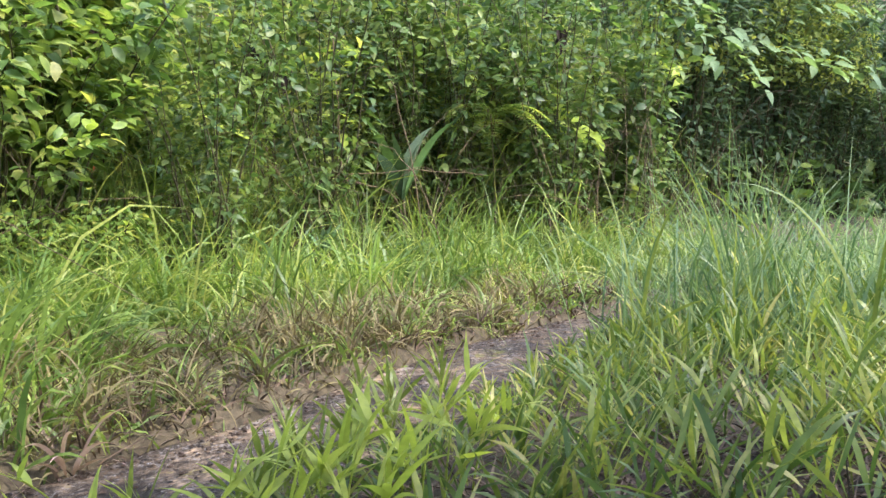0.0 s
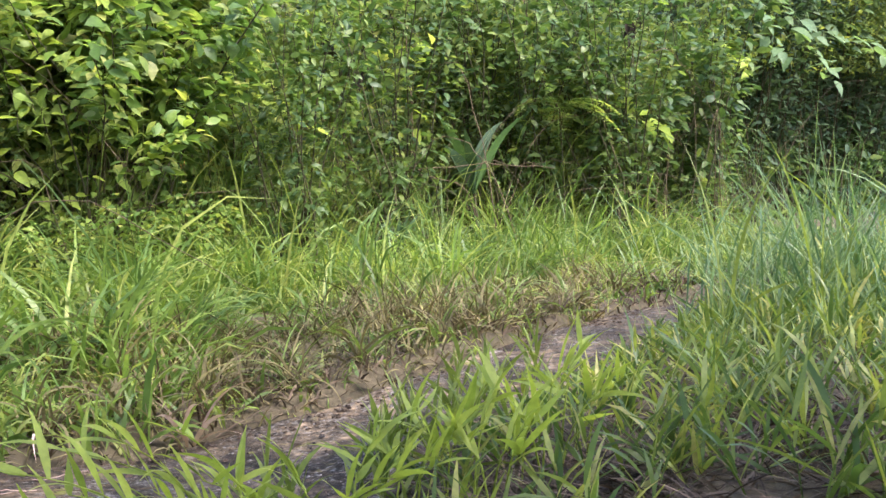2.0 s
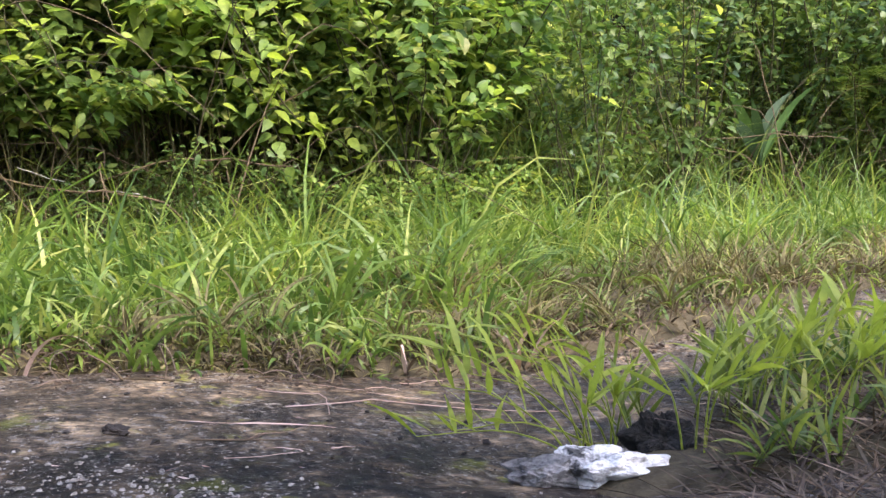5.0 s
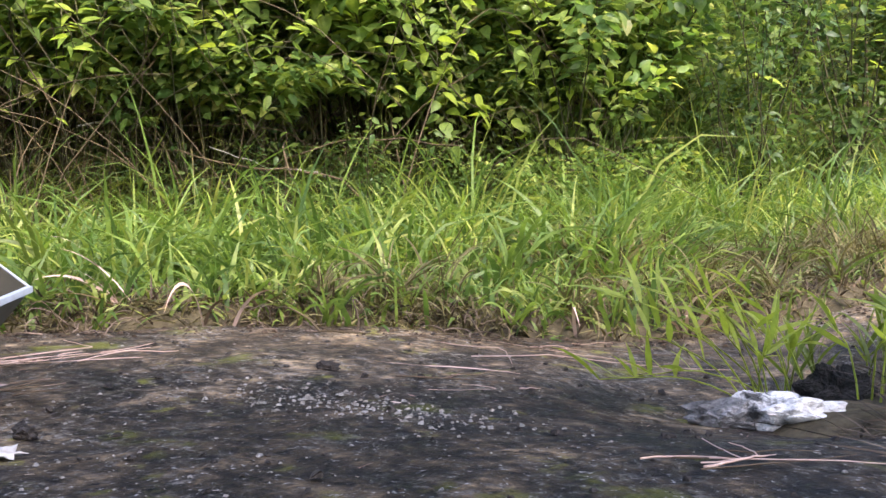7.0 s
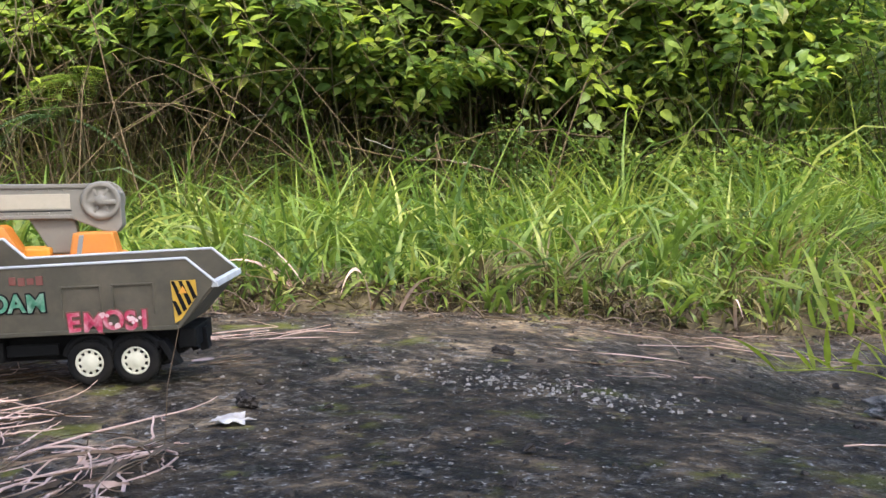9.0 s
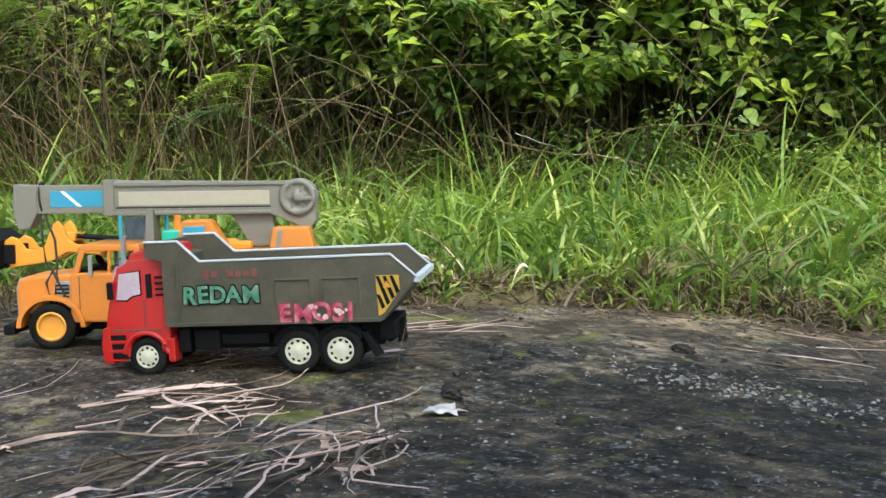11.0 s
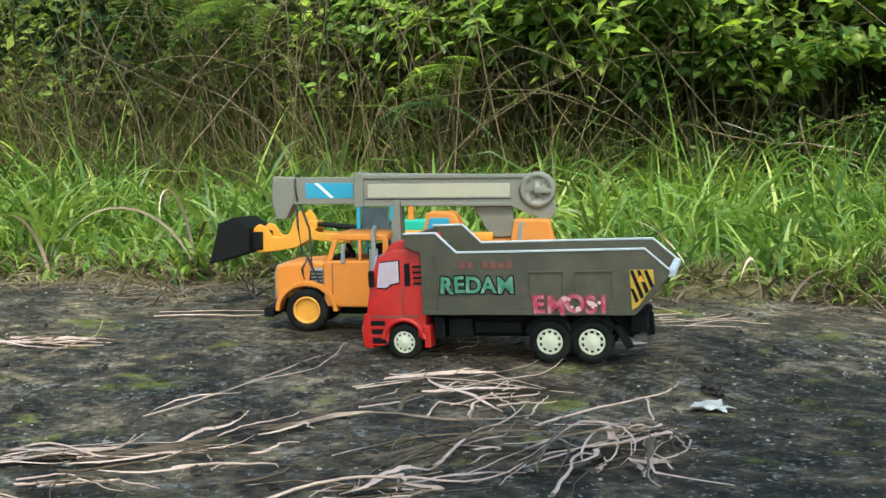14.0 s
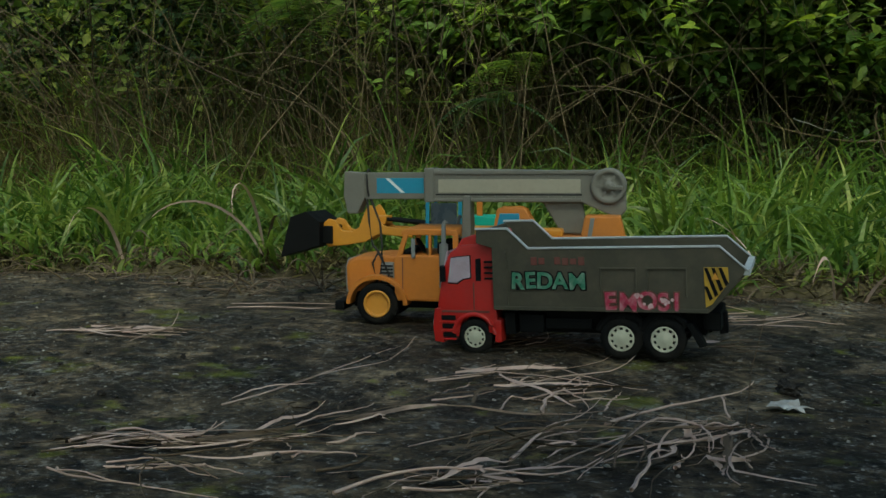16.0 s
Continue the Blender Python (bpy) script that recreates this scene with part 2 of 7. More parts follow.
M_FILL = foliage("deep_scrub_leaf", [(0.0, (0.08, 0.12, 0.035)), (0.5, (0.19, 0.245, 0.06)), (1.0, (0.33, 0.36, 0.10))], 0.5, 0.7, 0.1)
M_STEM = earth("green_brown_stem", (0.025, 0.025, 0.010), (0.075, 0.065, 0.028), 80.0, 0.8, 0.3, 0.002)
M_TWIG = earth("dry_brown_twig", (0.045, 0.032, 0.017), (0.15, 0.11, 0.06), 80.0, 0.85, 0.3, 0.002)
M_PALE = earth("bleached_twig", (0.3, 0.27, 0.22), (0.55, 0.5, 0.42), 80.0, 0.8, 0.3, 0.002)
M_DEAD = foliage("dead_leaf", [(0.0, (0.012, 0.009, 0.007)), (1.0, (0.04, 0.025, 0.015))], 0.1, 0.8)
def mottled_rock():
    """Stone mottled dark and white by noise."""
    m, t, p = nodes_of("white_mottled_stone")
    n1, n2 = noise_tex(t, 17.0, 6.0, 0.65), noise_tex(t, 90.0, 5.0, 0.7)
    white_mask = ramp(t, n1, [(0.40, (0, 0, 0)), (0.48, (1, 1, 1))]).outputs[0]
    white = ramp(t, n2, [(0.3, (0.32, 0.30, 0.26)), (0.62, (0.70, 0.67, 0.61))]).outputs[0]
    dark = ramp(t, n2, [(0.3, (0.012, 0.011, 0.010)), (0.7, (0.09, 0.082, 0.07))]).outputs[0]
    t.links.new(mixed(t, dark, white, white_mask), p.inputs["Base Color"])
    p.inputs["Roughness"].default_value = 0.85
    bump(t, p, mixed(t, n1, n2, 0.4), 1.0, 0.012)
    return m


M_ROCKW = mottled_rock()
M_ROCKG = earth("grey_limestone", (0.014, 0.013, 0.012), (0.36, 0.34, 0.31), 30.0, 0.85, 1.0, 0.015)
M_GRIT = earth("pale_grit", (0.11, 0.098, 0.08), (0.36, 0.33, 0.285), 200.0)
M_ROCKD = earth("black_stone", (0.004, 0.004, 0.0035), (0.05, 0.046, 0.04), 45.0, 0.85, 1.0, 0.02)
M_CLOD = earth("dark_clod", (0.015, 0.012, 0.01), (0.06, 0.05, 0.04), 60.0)
M_LITTER = earth("crumbled_earth", (0.02, 0.014, 0.009), (0.10, 0.07, 0.045), 90.0)
M_PAPER = earth("pale_dry_leaf", (0.34, 0.30, 0.25), (0.66, 0.6, 0.52), 50.0)
M_FRUIT = plastic("orange_fruit_skin", (0.5, 0.16, 0.02), 0.5, dust=0.3)


# ---- mesh tools ----
def link_mesh(name, me, material, parent=None, label=""):
    ob = new(name, me)
    if material:
        me.materials.append(material)
    if parent:
        ob.parent = parent
    if label:
        ob["label"] = label
    return ob


def part(name, bm, material, parent=None, label=""):
    """One bmesh as one mesh object under a thing or a part."""
    me = bpy.data.meshes.new(name)
    bm.to_mesh(me)
    bm.free()
    return link_mesh(name, me, material, parent, label)


def quads(name, v, f, material, parent=None, label="", smooth=True):
    """A mesh object from an array of points (n, 3) and of four-cornered faces (m, 4)."""
    me = bpy.data.meshes.new(name)
    v, f = np.asarray(v, np.float32).reshape(-1, 3), np.asarray(f, np.int32).reshape(-1, 4)
    me.vertices.add(len(v))
    me.vertices.foreach_set("co", v.ravel())
    me.loops.add(f.size)
    me.loops.foreach_set("vertex_index", f.ravel())
    me.polygons.add(len(f))
    me.polygons.foreach_set("loop_start", np.arange(0, f.size, 4, dtype=np.int32))
    me.polygons.foreach_set("loop_total", np.full(len(f), 4, np.int32))
    me.polygons.foreach_set("use_smooth", np.full(len(f), smooth))
    me.update(calc_edges=True)
    return link_mesh(name, me, material, parent, label)


def bevelled(bm, width, segments=2):
    if width:
        edges = [e for e in bm.edges if len(e.link_faces) == 2 and e.calc_face_angle(0) > 0.5]
        bmesh.ops.bevel(bm, geom=edges, offset=width, segments=segments, profile=0.6, affect="EDGES", clamp_overlap=True)
    return bm


def box(x0, x1, y0, y1, z0, z1, b=0.002):
    bm = bmesh.new()
    m = Matrix.LocRotScale(((x0 + x1) / 2, (y0 + y1) / 2, (z0 + z1) / 2), None, (x1 - x0, y1 - y0, z1 - z0))
    bmesh.ops.create_cube(bm, size=1, matrix=m)
    return bevelled(bm, b)


def slab(profile, y0, y1, b=0.002, taper=None):
    """A side profile of (x, z) drawn out across y; taper(x, z, side) may shift y."""
    bm = bmesh.new()
    rows = []
    for y in (y0, y1):
        rows.append([bm.verts.new((x, y if taper is None else taper(x, z, y), z)) for x, z in profile])
    bm.faces.new(rows[0])
    bm.faces.new(rows[1][::-1])
    n = len(profile)
    for i in range(n):
        bm.faces.new((rows[0][i], rows[1][i], rows[1][(i + 1) % n], rows[0][(i + 1) % n]))
    bmesh.ops.recalc_face_normals(bm, faces=bm.faces)
    return bevelled(bm, b)


def lathe(profile, n=28, axis="Y"):
    """A turned body from (radius, along) pairs, round y or z."""
    bm = bmesh.new()
    rings = []
    for r, h in profile:
        ring = []
        for i in range(n):
            a = 2 * math.pi * i / n
            u, w = r * math.cos(a), r * math.sin(a)
            ring.append(bm.verts.new((u, h, w) if axis == "Y" else (u, w, h)))
        rings.append(ring)
    for a, b in zip(rings, rings[1:]):
        for i in range(n):
            bm.faces.new((a[i], a[(i + 1) % n], b[(i + 1) % n], b[i]))
    for r in (rings[0], rings[-1][::-1]):
        bm.faces.new(r)
    bmesh.ops.recalc_face_normals(bm, faces=bm.faces)
    for f in bm.faces:
        f.smooth = len(f.verts) == 4
    return bm


def tube_arrays(path, r0, r1, sides=5):
    """Points and faces of a tapering tube along a path (n, 3)."""
    path = np.asarray(path, float)
    n = len(path)
    tan = np.gradient(path, axis=0)
    tan /= np.linalg.norm(tan, axis=1, keepdims=True) + 1e-9
    ref = np.where(np.abs(tan[:, 2:3]) > 0.9, np.array([[1.0, 0, 0]]), np.array([[0, 0, 1.0]]))
    u = np.cross(tan, ref)
    u /= np.linalg.norm(u, axis=1, keepdims=True) + 1e-9
    w = np.cross(tan, u)
    r = np.linspace(r0, r1, n)[:, None, None]
    a = np.arange(sides) * 2 * math.pi / sides
    v = path[:, None] + r * (np.cos(a)[None, :, None] * u[:, None] + np.sin(a)[None, :, None] * w[:, None])
    i, j = np.meshgrid(np.arange(n - 1), np.arange(sides), indexing="ij")
    k = (j + 1) % sides
    f = np.stack([i * sides + j, i * sides + k, (i + 1) * sides + k, (i + 1) * sides + j], -1)
    return v.reshape(-1, 3), f.reshape(-1, 4)


def joined(pieces):
    vs, fs, o = [], [], 0
    for v, f in pieces:
        vs.append(v)
        fs.append(f + o)
        o += len(v)
    return np.concatenate(vs), np.concatenate(fs)


def tube(name, path, r0, r1, material, parent=None, sides=8, label=""):
    v, f = tube_arrays(path, r0, r1, sides)
    return quads(name, v, f, material, parent, label)


def blade_arrays(rng, base, length, width, azimuth, lean, curl, seg=5, profile=(0.55, 0.95, 1.0, 0.8, 0.45, 0.04)):
    """Ribbon leaves: from base, leaning 'lean' radians off the vertical and curling over by 'curl' towards the tip."""
    n = len(base)
    s = np.linspace(0, 1, seg + 1)
    theta = lean[:, None] + curl[:, None] * s[None] ** 1.5
    step = length[:, None] / seg
    out = np.concatenate([np.zeros((n, 1)), np.cumsum(np.sin(theta[:, :-1]) * step, 1)], 1)
    up = np.concatenate([np.zeros((n, 1)), np.cumsum(np.cos(theta[:, :-1]) * step, 1)], 1)
    side_bend = (rng.normal(0, 0.12, n) * length)[:, None] * s[None] ** 2
    ca, sa = np.cos(azimuth)[:, None], np.sin(azimuth)[:, None]
    centre = np.stack([base[:, 0:1] + out * ca - side_bend * sa, base[:, 1:2] + out * sa + side_bend * ca, base[:, 2:3] + up], -1)
    twist = rng.normal(0, 0.5, n)[:, None] + rng.normal(0, 0.6, n)[:, None] * s[None]
    wid = width[:, None] * np.interp(s, np.linspace(0, 1, len(profile)), profile)[None] / 2
    nx, nz = np.cos(theta), -np.sin(theta)
    side = np.stack([-sa * np.cos(twist) + nx * ca * np.sin(twist), ca * np.cos(twist) + nx * sa * np.sin(twist), nz * np.sin(twist)], -1)
    v = np.stack([centre - side * wid[..., None], centre + side * wid[..., None]], 2).reshape(-1, 3)
    b = np.arange(n)[:, None] * 2 * (seg + 1) + np.arange(seg)[None] * 2
    f = np.stack([b, b + 1, b + 3, b + 2], -1).reshape(-1, 4)
    return v, f


LEAF_FINE = ((0.0, 0.05), (0.12, 0.34), (0.36, 0.5), (0.65, 0.37), (0.86, 0.15), (1.0, 0.02))
LEAF_PLAIN = ((0.0, 0.05), (0.2, 0.38), (0.5, 0.5), (0.8, 0.27), (1.0, 0.02))
LEAF_SMALL = ((0.0, 0.05), (0.45, 0.5), (1.0, 0.05))
LEAF_OVATE = ((0.0, 0.04), (0.08, 0.32), (0.28, 0.5), (0.55, 0.42), (0.82, 0.18), (1.0, 0.01))


def leaf_arrays(rng, at, way, normal, length, width, fold=0.25, droop=0.25, outline=LEAF_PLAIN):
    """Pointed leaves with a folded midrib."""
    n = len(at)
    way = way / (np.linalg.norm(way, axis=1, keepdims=True) + 1e-9)
    side = np.cross(way, normal)
    side /= np.linalg.norm(side, axis=1, keepdims=True) + 1e-9
    up = np.cross(side, way)
    L, W = length[:, None], width[:, None]
    out = []
    for s, w in outline:
        mid = at + way * L * s - up * L * droop * s * s
        for k in (-1, 0, 1):
            out.append(mid + side * W * w * k + up * W * w * fold * abs(k))
    v = np.stack(out, 1).reshape(-1, 3)
    b = np.arange(n)[:, None] * 3 * len(outline)
    f = []
    for i in range(len(outline) - 1):
        for j in range(2):
            a = i * 3 + j
            f.append(np.stack([b[:, 0] + a, b[:, 0] + a + 1, b[:, 0] + a + 4, b[:, 0] + a + 3], -1))
    return v, np.concatenate(f)


def thing(name, label, category, group="", m=None):
    e = new(name)
    e.empty_display_size = 0.05
    tagged(e, label, category, group)
    if m is not None:
        e.matrix_world = m
    return e


# ---- lie of the land ----
EDGE_X = [-60, -4.5, -2.85, -2.4, -2.0, -1.6, -1.25, -0.95, -0.66, -0.45, -0.2, 0.04, 0.36, 0.8, 1.5, 60]
EDGE_Y = [-40, -1.6, -0.2, 0.18, 0.5, 0.78, 1.05, 1.27, 1.48, 1.67, 1.98, 2.38, 2.85, 3.3, 4.0, 50]
BUSH_X = [-60, -4.5, -3.2, -2.5, -2.0, -1.6, -1.2, -0.9, -0.4, 0.0, 0.6, 1.5, 3.0, 60]
BUSH_Y = [-40, -0.3, 0.9, 1.4, 1.85, 2.35, 2.95, 3.45, 4.2, 4.7, 5.3, 6.1, 7.2, 50]
NEAR_X = [-0.36, -0.25, -0.1, 0.1, 0.35, 0.7, 1.4, 60]
NEAR_Y = [0.93, 1.10, 1.36, 1.72, 2.18, 2.58, 3.30, 50]


def edge_y(x):
    return np.interp(x, EDGE_X, EDGE_Y) + 0.02 * np.sin(9 * x) + 0.012 * np.sin(23 * x + 1)


def bush_y(x):
    return np.interp(x, BUSH_X, BUSH_Y)


def smooth(a, lo, hi):
    s = np.clip((a - lo) / (hi - lo), 0, 1)
    return s * s * (3 - 2 * s)


def verge(x, y):
    """How far inside the near grass verge a place lies, 0 to 1."""
    top = np.interp(x, NEAR_X, NEAR_Y)
    low = 0.80 + 0.05 * np.sin(5 * x) - 0.08 * np.clip(x, 0, 3)
    return smooth(x, -0.4, -0.3) * smooth(y, low - 0.04, low + 0.06) * (1 - smooth(y, top - 0.05, top + 0.03))


def road_z(x, y):
    """The road's own height: a plateau with a dip where it passes the stones."""
    z = -0.08 * np.exp(-((x + 0.55) / 0.5) ** 2 - ((y - 1.4) / 0.62) ** 2)
    z = z - 0.052 * np.exp(-((x + 0.30) / 0.32) ** 2 - ((y - 0.82) / 0.3) ** 2)
    z = z - 0.015 * np.exp(-((x + 1.25) / 0.4) ** 2 - ((y + 0.25) / 0.35) ** 2)
    z = z + 0.003 * np.sin(3.1 * x + 1.7 * y) + 0.0025 * np.sin(7.3 * x - 5.1 * y)
    return z


def land_z(x, y):
    """The soil sheet: just under the road, above it on the verges, rising as a bank behind the scrub."""
    off = (y - edge_y(x)) * 0.72
    deep = (y - bush_y(x)) * 0.72
    z = road_z(x, y) - 0.02 + 0.055 * smooth(off, -0.01, 0.055) + 0.03 * smooth(off, 0.15, 0.9)
    z = z + 0.045 * verge(x, y)
    z = z + 4.3 * smooth(deep, -0.1, 6.5) + 2.5 * smooth(deep, 4.0, 14.0)
    return z


def grid(name, xs, ys, height, material):
    gx, gy = np.meshgrid(xs, ys, indexing="ij")
    v = np.stack([gx, gy, height(gx, gy)], -1)
    i, j = np.meshgrid(np.arange(len(xs) - 1), np.arange(len(ys) - 1), indexing="ij")
    n = len(ys)
    f = np.stack([i * n + j, (i + 1) * n + j, (i + 1) * n + j + 1, i * n + j + 1], -1)
    return quads(name, v, f, material)


def spread(c, k, s, n):
    return c + s * np.sinh(k * np.linspace(-1, 1, n))


def lumps(x, y, scale, seed):
    """Smooth pseudo-random relief from a sum of waves."""
    r = np.random.default_rng(seed)
    z = 0 * x
    for i in range(14):
        a, k = r.uniform(0, 6.28), scale * 1.35 ** (i / 2)
        z = z + np.sin(k * (x * math.cos(a) + y * math.sin(a)) + r.uniform(0, 6.28)) / 1.35 ** (i / 2)
    return z / 5


ground = grid("ground", spread(-0.6, 5.5, 0.6, 260), spread(1.2, 5.5, 0.6, 260), lambda x, y: land_z(x, y) + 0.006 * lumps(x, y, 18, 3), M_SOIL)
tagged(ground, "dark soil with leaf litter under grass and scrub", "ground", kind="structure")


def build_road():
    """A concrete track, its far edge ragged where the grass grows over it."""
    xs, n = np.arange(-5.2, 3.4, 0.025), 190
    s = np.linspace(0, 1, n) ** 1.25
    gx = np.repeat(xs[:, None], n, 1)
    top = edge_y(xs)[:, None] + 0.02 * lumps(xs, 0 * xs, 40, 8)[:, None]
    gy = top + (-3.2 - top) * s[None]
    gz = road_z(gx, gy) + 0.004 * lumps(gx, gy, 16, 5) + 0.0022 * lumps(gx, gy, 60, 6)
    v = np.stack([gx, gy, gz], -1)
    rim = v[:, :1].copy()
    rim[..., 2] -= 0.05
    rim[..., 1] += 0.004
    v = np.concatenate([rim, v], 1)
    i, j = np.meshgrid(np.arange(len(xs) - 1), np.arange(n), indexing="ij")
    k = n + 1
    f = np.stack([i * k + j + 1, (i + 1) * k + j + 1, (i + 1) * k + j, i * k + j], -1)
    return quads("road", v, f, M_ROAD)


road = tagged(build_road(), "dark weathered concrete track with moss and pale scrapes", "road", kind="structure")


# ---- vegetation ----
def on_land(x, y):
    return np.maximum(land_z(x, y), np.where(y < edge_y(x), road_z(x, y), -9))


def field(name, seed, n, area, length, width, lean, curl, material, label):
    """Grass over an area given by a sampler; one object of many blades."""
    r = np.random.default_rng(seed)
    x, y, g = area(r, n)
    n = len(x)
    base = np.stack([x, y, on_land(x, y) - 0.004], -1)
    L = r.uniform(*length, n) * (0.75 + 0.5 * r.random(n)) * g
    ob_v, ob_f = blade_arrays(r, base, L, r.uniform(*width, n), r.uniform(0, 6.283, n), np.abs(r.normal(*lean, n)), r.uniform(*curl, n), 4)
    ob = quads(name, ob_v, ob_f, material)
    return tagged(ob, label, "grass", kind="stuff")


def tufted(r, x, y, spread_, per):
    """Scatter tufts: each seed place gives several blades close together."""
    x, y = np.repeat(x, per), np.repeat(y, per)
    return x + r.normal(0, spread_, len(x)), y + r.normal(0, spread_, len(y))


def bank_area(x0, x1, d0, d1):
    past = 0.25 if d1 < 1.8 else 0.7

    def pick(r, n):
        x = r.uniform(x0, x1, n // 12)
        d = d0 + (d1 - d0) * r.random(len(x))
        y = edge_y(x) + d / 0.72
        x, y = tufted(r, x, y, 0.022, 12)
        keep = (y > edge_y(x) + 0.01) & (y < bush_y(x) + past)
        x, y = x[keep], y[keep]
        g = 0.55 + 0.6 * smooth((y - edge_y(x)) * 0.72, 0.0, 0.45)
        return x, y, g * np.clip(0.78 + 0.6 * lumps(x, y, 7, 11), 0.35, 1.35)
    return pick


field("bank_grass", 21, 15000, bank_area(-3.9, -0.7, 0.0, 1.0), (0.06, 0.30), (0.004, 0.014), (0.5, 0.36), (0.6, 2.9), M_LUSH, "bright green arching grass along the track's edge")
field("bank_grass", 22, 20000, bank_area(-1.3, 1.8, 0.0, 1.6), (0.05, 0.15), (0.003, 0.010), (0.7, 0.42), (0.4, 2.6), M_GRASS, "yellow-green grass on the bank beyond the track")
field("bank_grass", 25, 5200, bank_area(-1.7, 1.4, 0.6, 1.5), (0.12, 0.36), (0.003, 0.009), (0.5, 0.35), (0.4, 2.8), M_LUSH, "longer grass at the foot of the scrub")
field("scrub_grass", 27, 3400, bank_area(-3.6, 0.8, 0.6, 1.9), (0.2, 0.5), (0.004, 0.010), (0.45, 0.3), (0.4, 2.7), M_LUSH, "long thin grass growing up through the scrub")
def hollow_area(r, n):
    x = r.uniform(-2.75, -1.3, n)
    y = bush_y(x) + r.uniform(0.08, 0.65, n)
    keep = lumps(x, y, 9, 71) > -0.3
    return x[keep], y[keep], 0.55 + 0.6 * r.random(keep.sum())


def scrub_front(r, n):
    x = r.uniform(-1.45, 1.3, n)
    y = bush_y(x) + r.uniform(-0.16, 0.22, n)
    keep = lumps(x, y, 6, 73) > -0.1
    return x[keep], y[keep], 0.5 + 0.7 * r.random(keep.sum())


field("hollow_grass", 46, 3600, hollow_area, (0.18, 0.5), (0.002, 0.005), (0.6, 0.4), (0.4, 2.8), M_FILL, "thin tangled grass in the hollow under the scrub")
field("hollow_stalks", 47, 2200, hollow_area, (0.3, 0.7), (0.0012, 0.003), (0.6, 0.4), (0.2, 2.0), M_DRY, "thin dry stalks crossing in the hollow under the scrub")
field("scrub_stems", 48, 2600, scrub_front, (0.4, 0.95), (0.002, 0.005), (0.28, 0.24), (0.2, 1.6), M_LUSH, "tall thin green stems in front of the scrub")
field("scrub_stems", 49, 1000, scrub_front, (0.4, 0.9), (0.0014, 0.003), (0.35, 0.3), (0.1, 1.4), M_DRY, "tall thin dry stems in front of the scrub")


def thicket_area(r, n):
    x = r.uniform(-4.8, -2.55, n) + 0.15 * r.normal(size=n)
    y = bush_y(x) + r.uniform(-0.12, 1.3, n) ** 1.0
    return x, y, 0.6 + 0.55 * smooth(y - bush_y(x), -0.1, 0.5)


field("dry_stalks", 28, 6500, thicket_area, (0.35, 1.0), (0.0014, 0.0036), (0.65, 0.45), (0.2, 2.6), M_DRY, "thicket of thin dry yellow-brown stalks in the scrub")
field("thicket_grass", 29, 2600, thicket_area, (0.3, 0.8), (0.002, 0.006), (0.6, 0.4), (0.3, 2.4), M_GRASS, "thin green grass growing through the dry thicket")
field("dry_thatch", 26, 4500, bank_area(-3.4, -0.9, 0.0, 0.07), (0.07, 0.17), (0.002, 0.006), (1.15, 0.35), (0.4, 1.4), M_THATCH, "withered grass hanging over the track's edge")
field("dry_thatch", 23, 8000, bank_area(-3.6, 1.2, 0.0, 0.22), (0.06, 0.15), (0.002, 0.006), (0.9, 0.35), (0.3, 1.3), M_STALK, "dead brown grass thatch along the track's edge")
field("dry_thatch", 24, 5600, bank_area(-1.25, 0.3, 0.0, 0.5), (0.08, 0.19), (0.002, 0.006), (0.8, 0.35), (0.4, 1.5), M_THATCH, "flattened brown grass among the green")


def verge_area(r, n):
    x, y = r.uniform(-0.42, 1.6, n), r.uniform(0.6, 3.4, n)
    keep = (verge(x, y) > 0.5) & (r.random(n) < 0.35 + 0.65 * smooth(x, -0.32, -0.05)) & (np.hypot(x + 0.31, y - 0.87) > 0.13)
    x, y = x[keep], y[keep]
    rim = np.interp(x, NEAR_X, NEAR_Y) - y
    return x, y, (0.55 + 0.5 * smooth(rim, 0.0, 0.35)) * (0.8 + 0.25 * smooth(x, 0.0, 0.5)) * (0.75 + 0.5 * r.random(len(x)))


def plantlets(name, seed, n, area, stem, leaves, size, wide, material, label):
    """Broad-leaved grass: upright stems with pointed blades in turn on both sides."""
    r = np.random.default_rng(seed)
    x, y, g = area(r, n)
    n = len(x)
    h = r.uniform(*stem, n) * g
    tilt, az = np.abs(r.normal(0.4, 0.28, n)), r.uniform(0, 6.283, n)
    base = np.stack([x, y, on_land(x, y) - 0.004], -1)
    pieces = [blade_arrays(r, base, h, np.full(n, 0.0028), az, tilt, np.full(n, 0.25), 3, (1, 1, 0.9, 0.6))]
    up = np.stack([np.sin(tilt) * np.cos(az), np.sin(tilt) * np.sin(az), np.cos(tilt)], -1)
    for k in range(leaves):
        s = 0.2 + 0.8 * (k + r.uniform(-0.3, 0.3, n)) / max(leaves - 1, 1)
        at = base + up * (h * np.clip(s, 0.1, 1.0))[:, None]
        turn = az + math.pi * k + r.normal(0, 0.7, n)
        ln = g * r.uniform(*size, n) * (1.0 - 0.25 * np.abs(s - 0.5))
        pieces.append(blade_arrays(r, at, ln, r.uniform(*wide, n), turn, r.uniform(0.4, 1.35, n) * (1.15 - 0.55 * s), r.uniform(0.1, 1.2, n), 4, (0.35, 0.95, 1.0, 0.65, 0.04)))
    v, f = joined(pieces)
    return tagged(quads(name, v, f, material), label, "grass", kind="stuff")


plantlets("verge_grass", 31, 3000, verge_area, (0.02, 0.08), 6, (0.05, 0.11), (0.0034, 0.0075), M_BROAD, "broad-bladed bright green grass on the near verge")
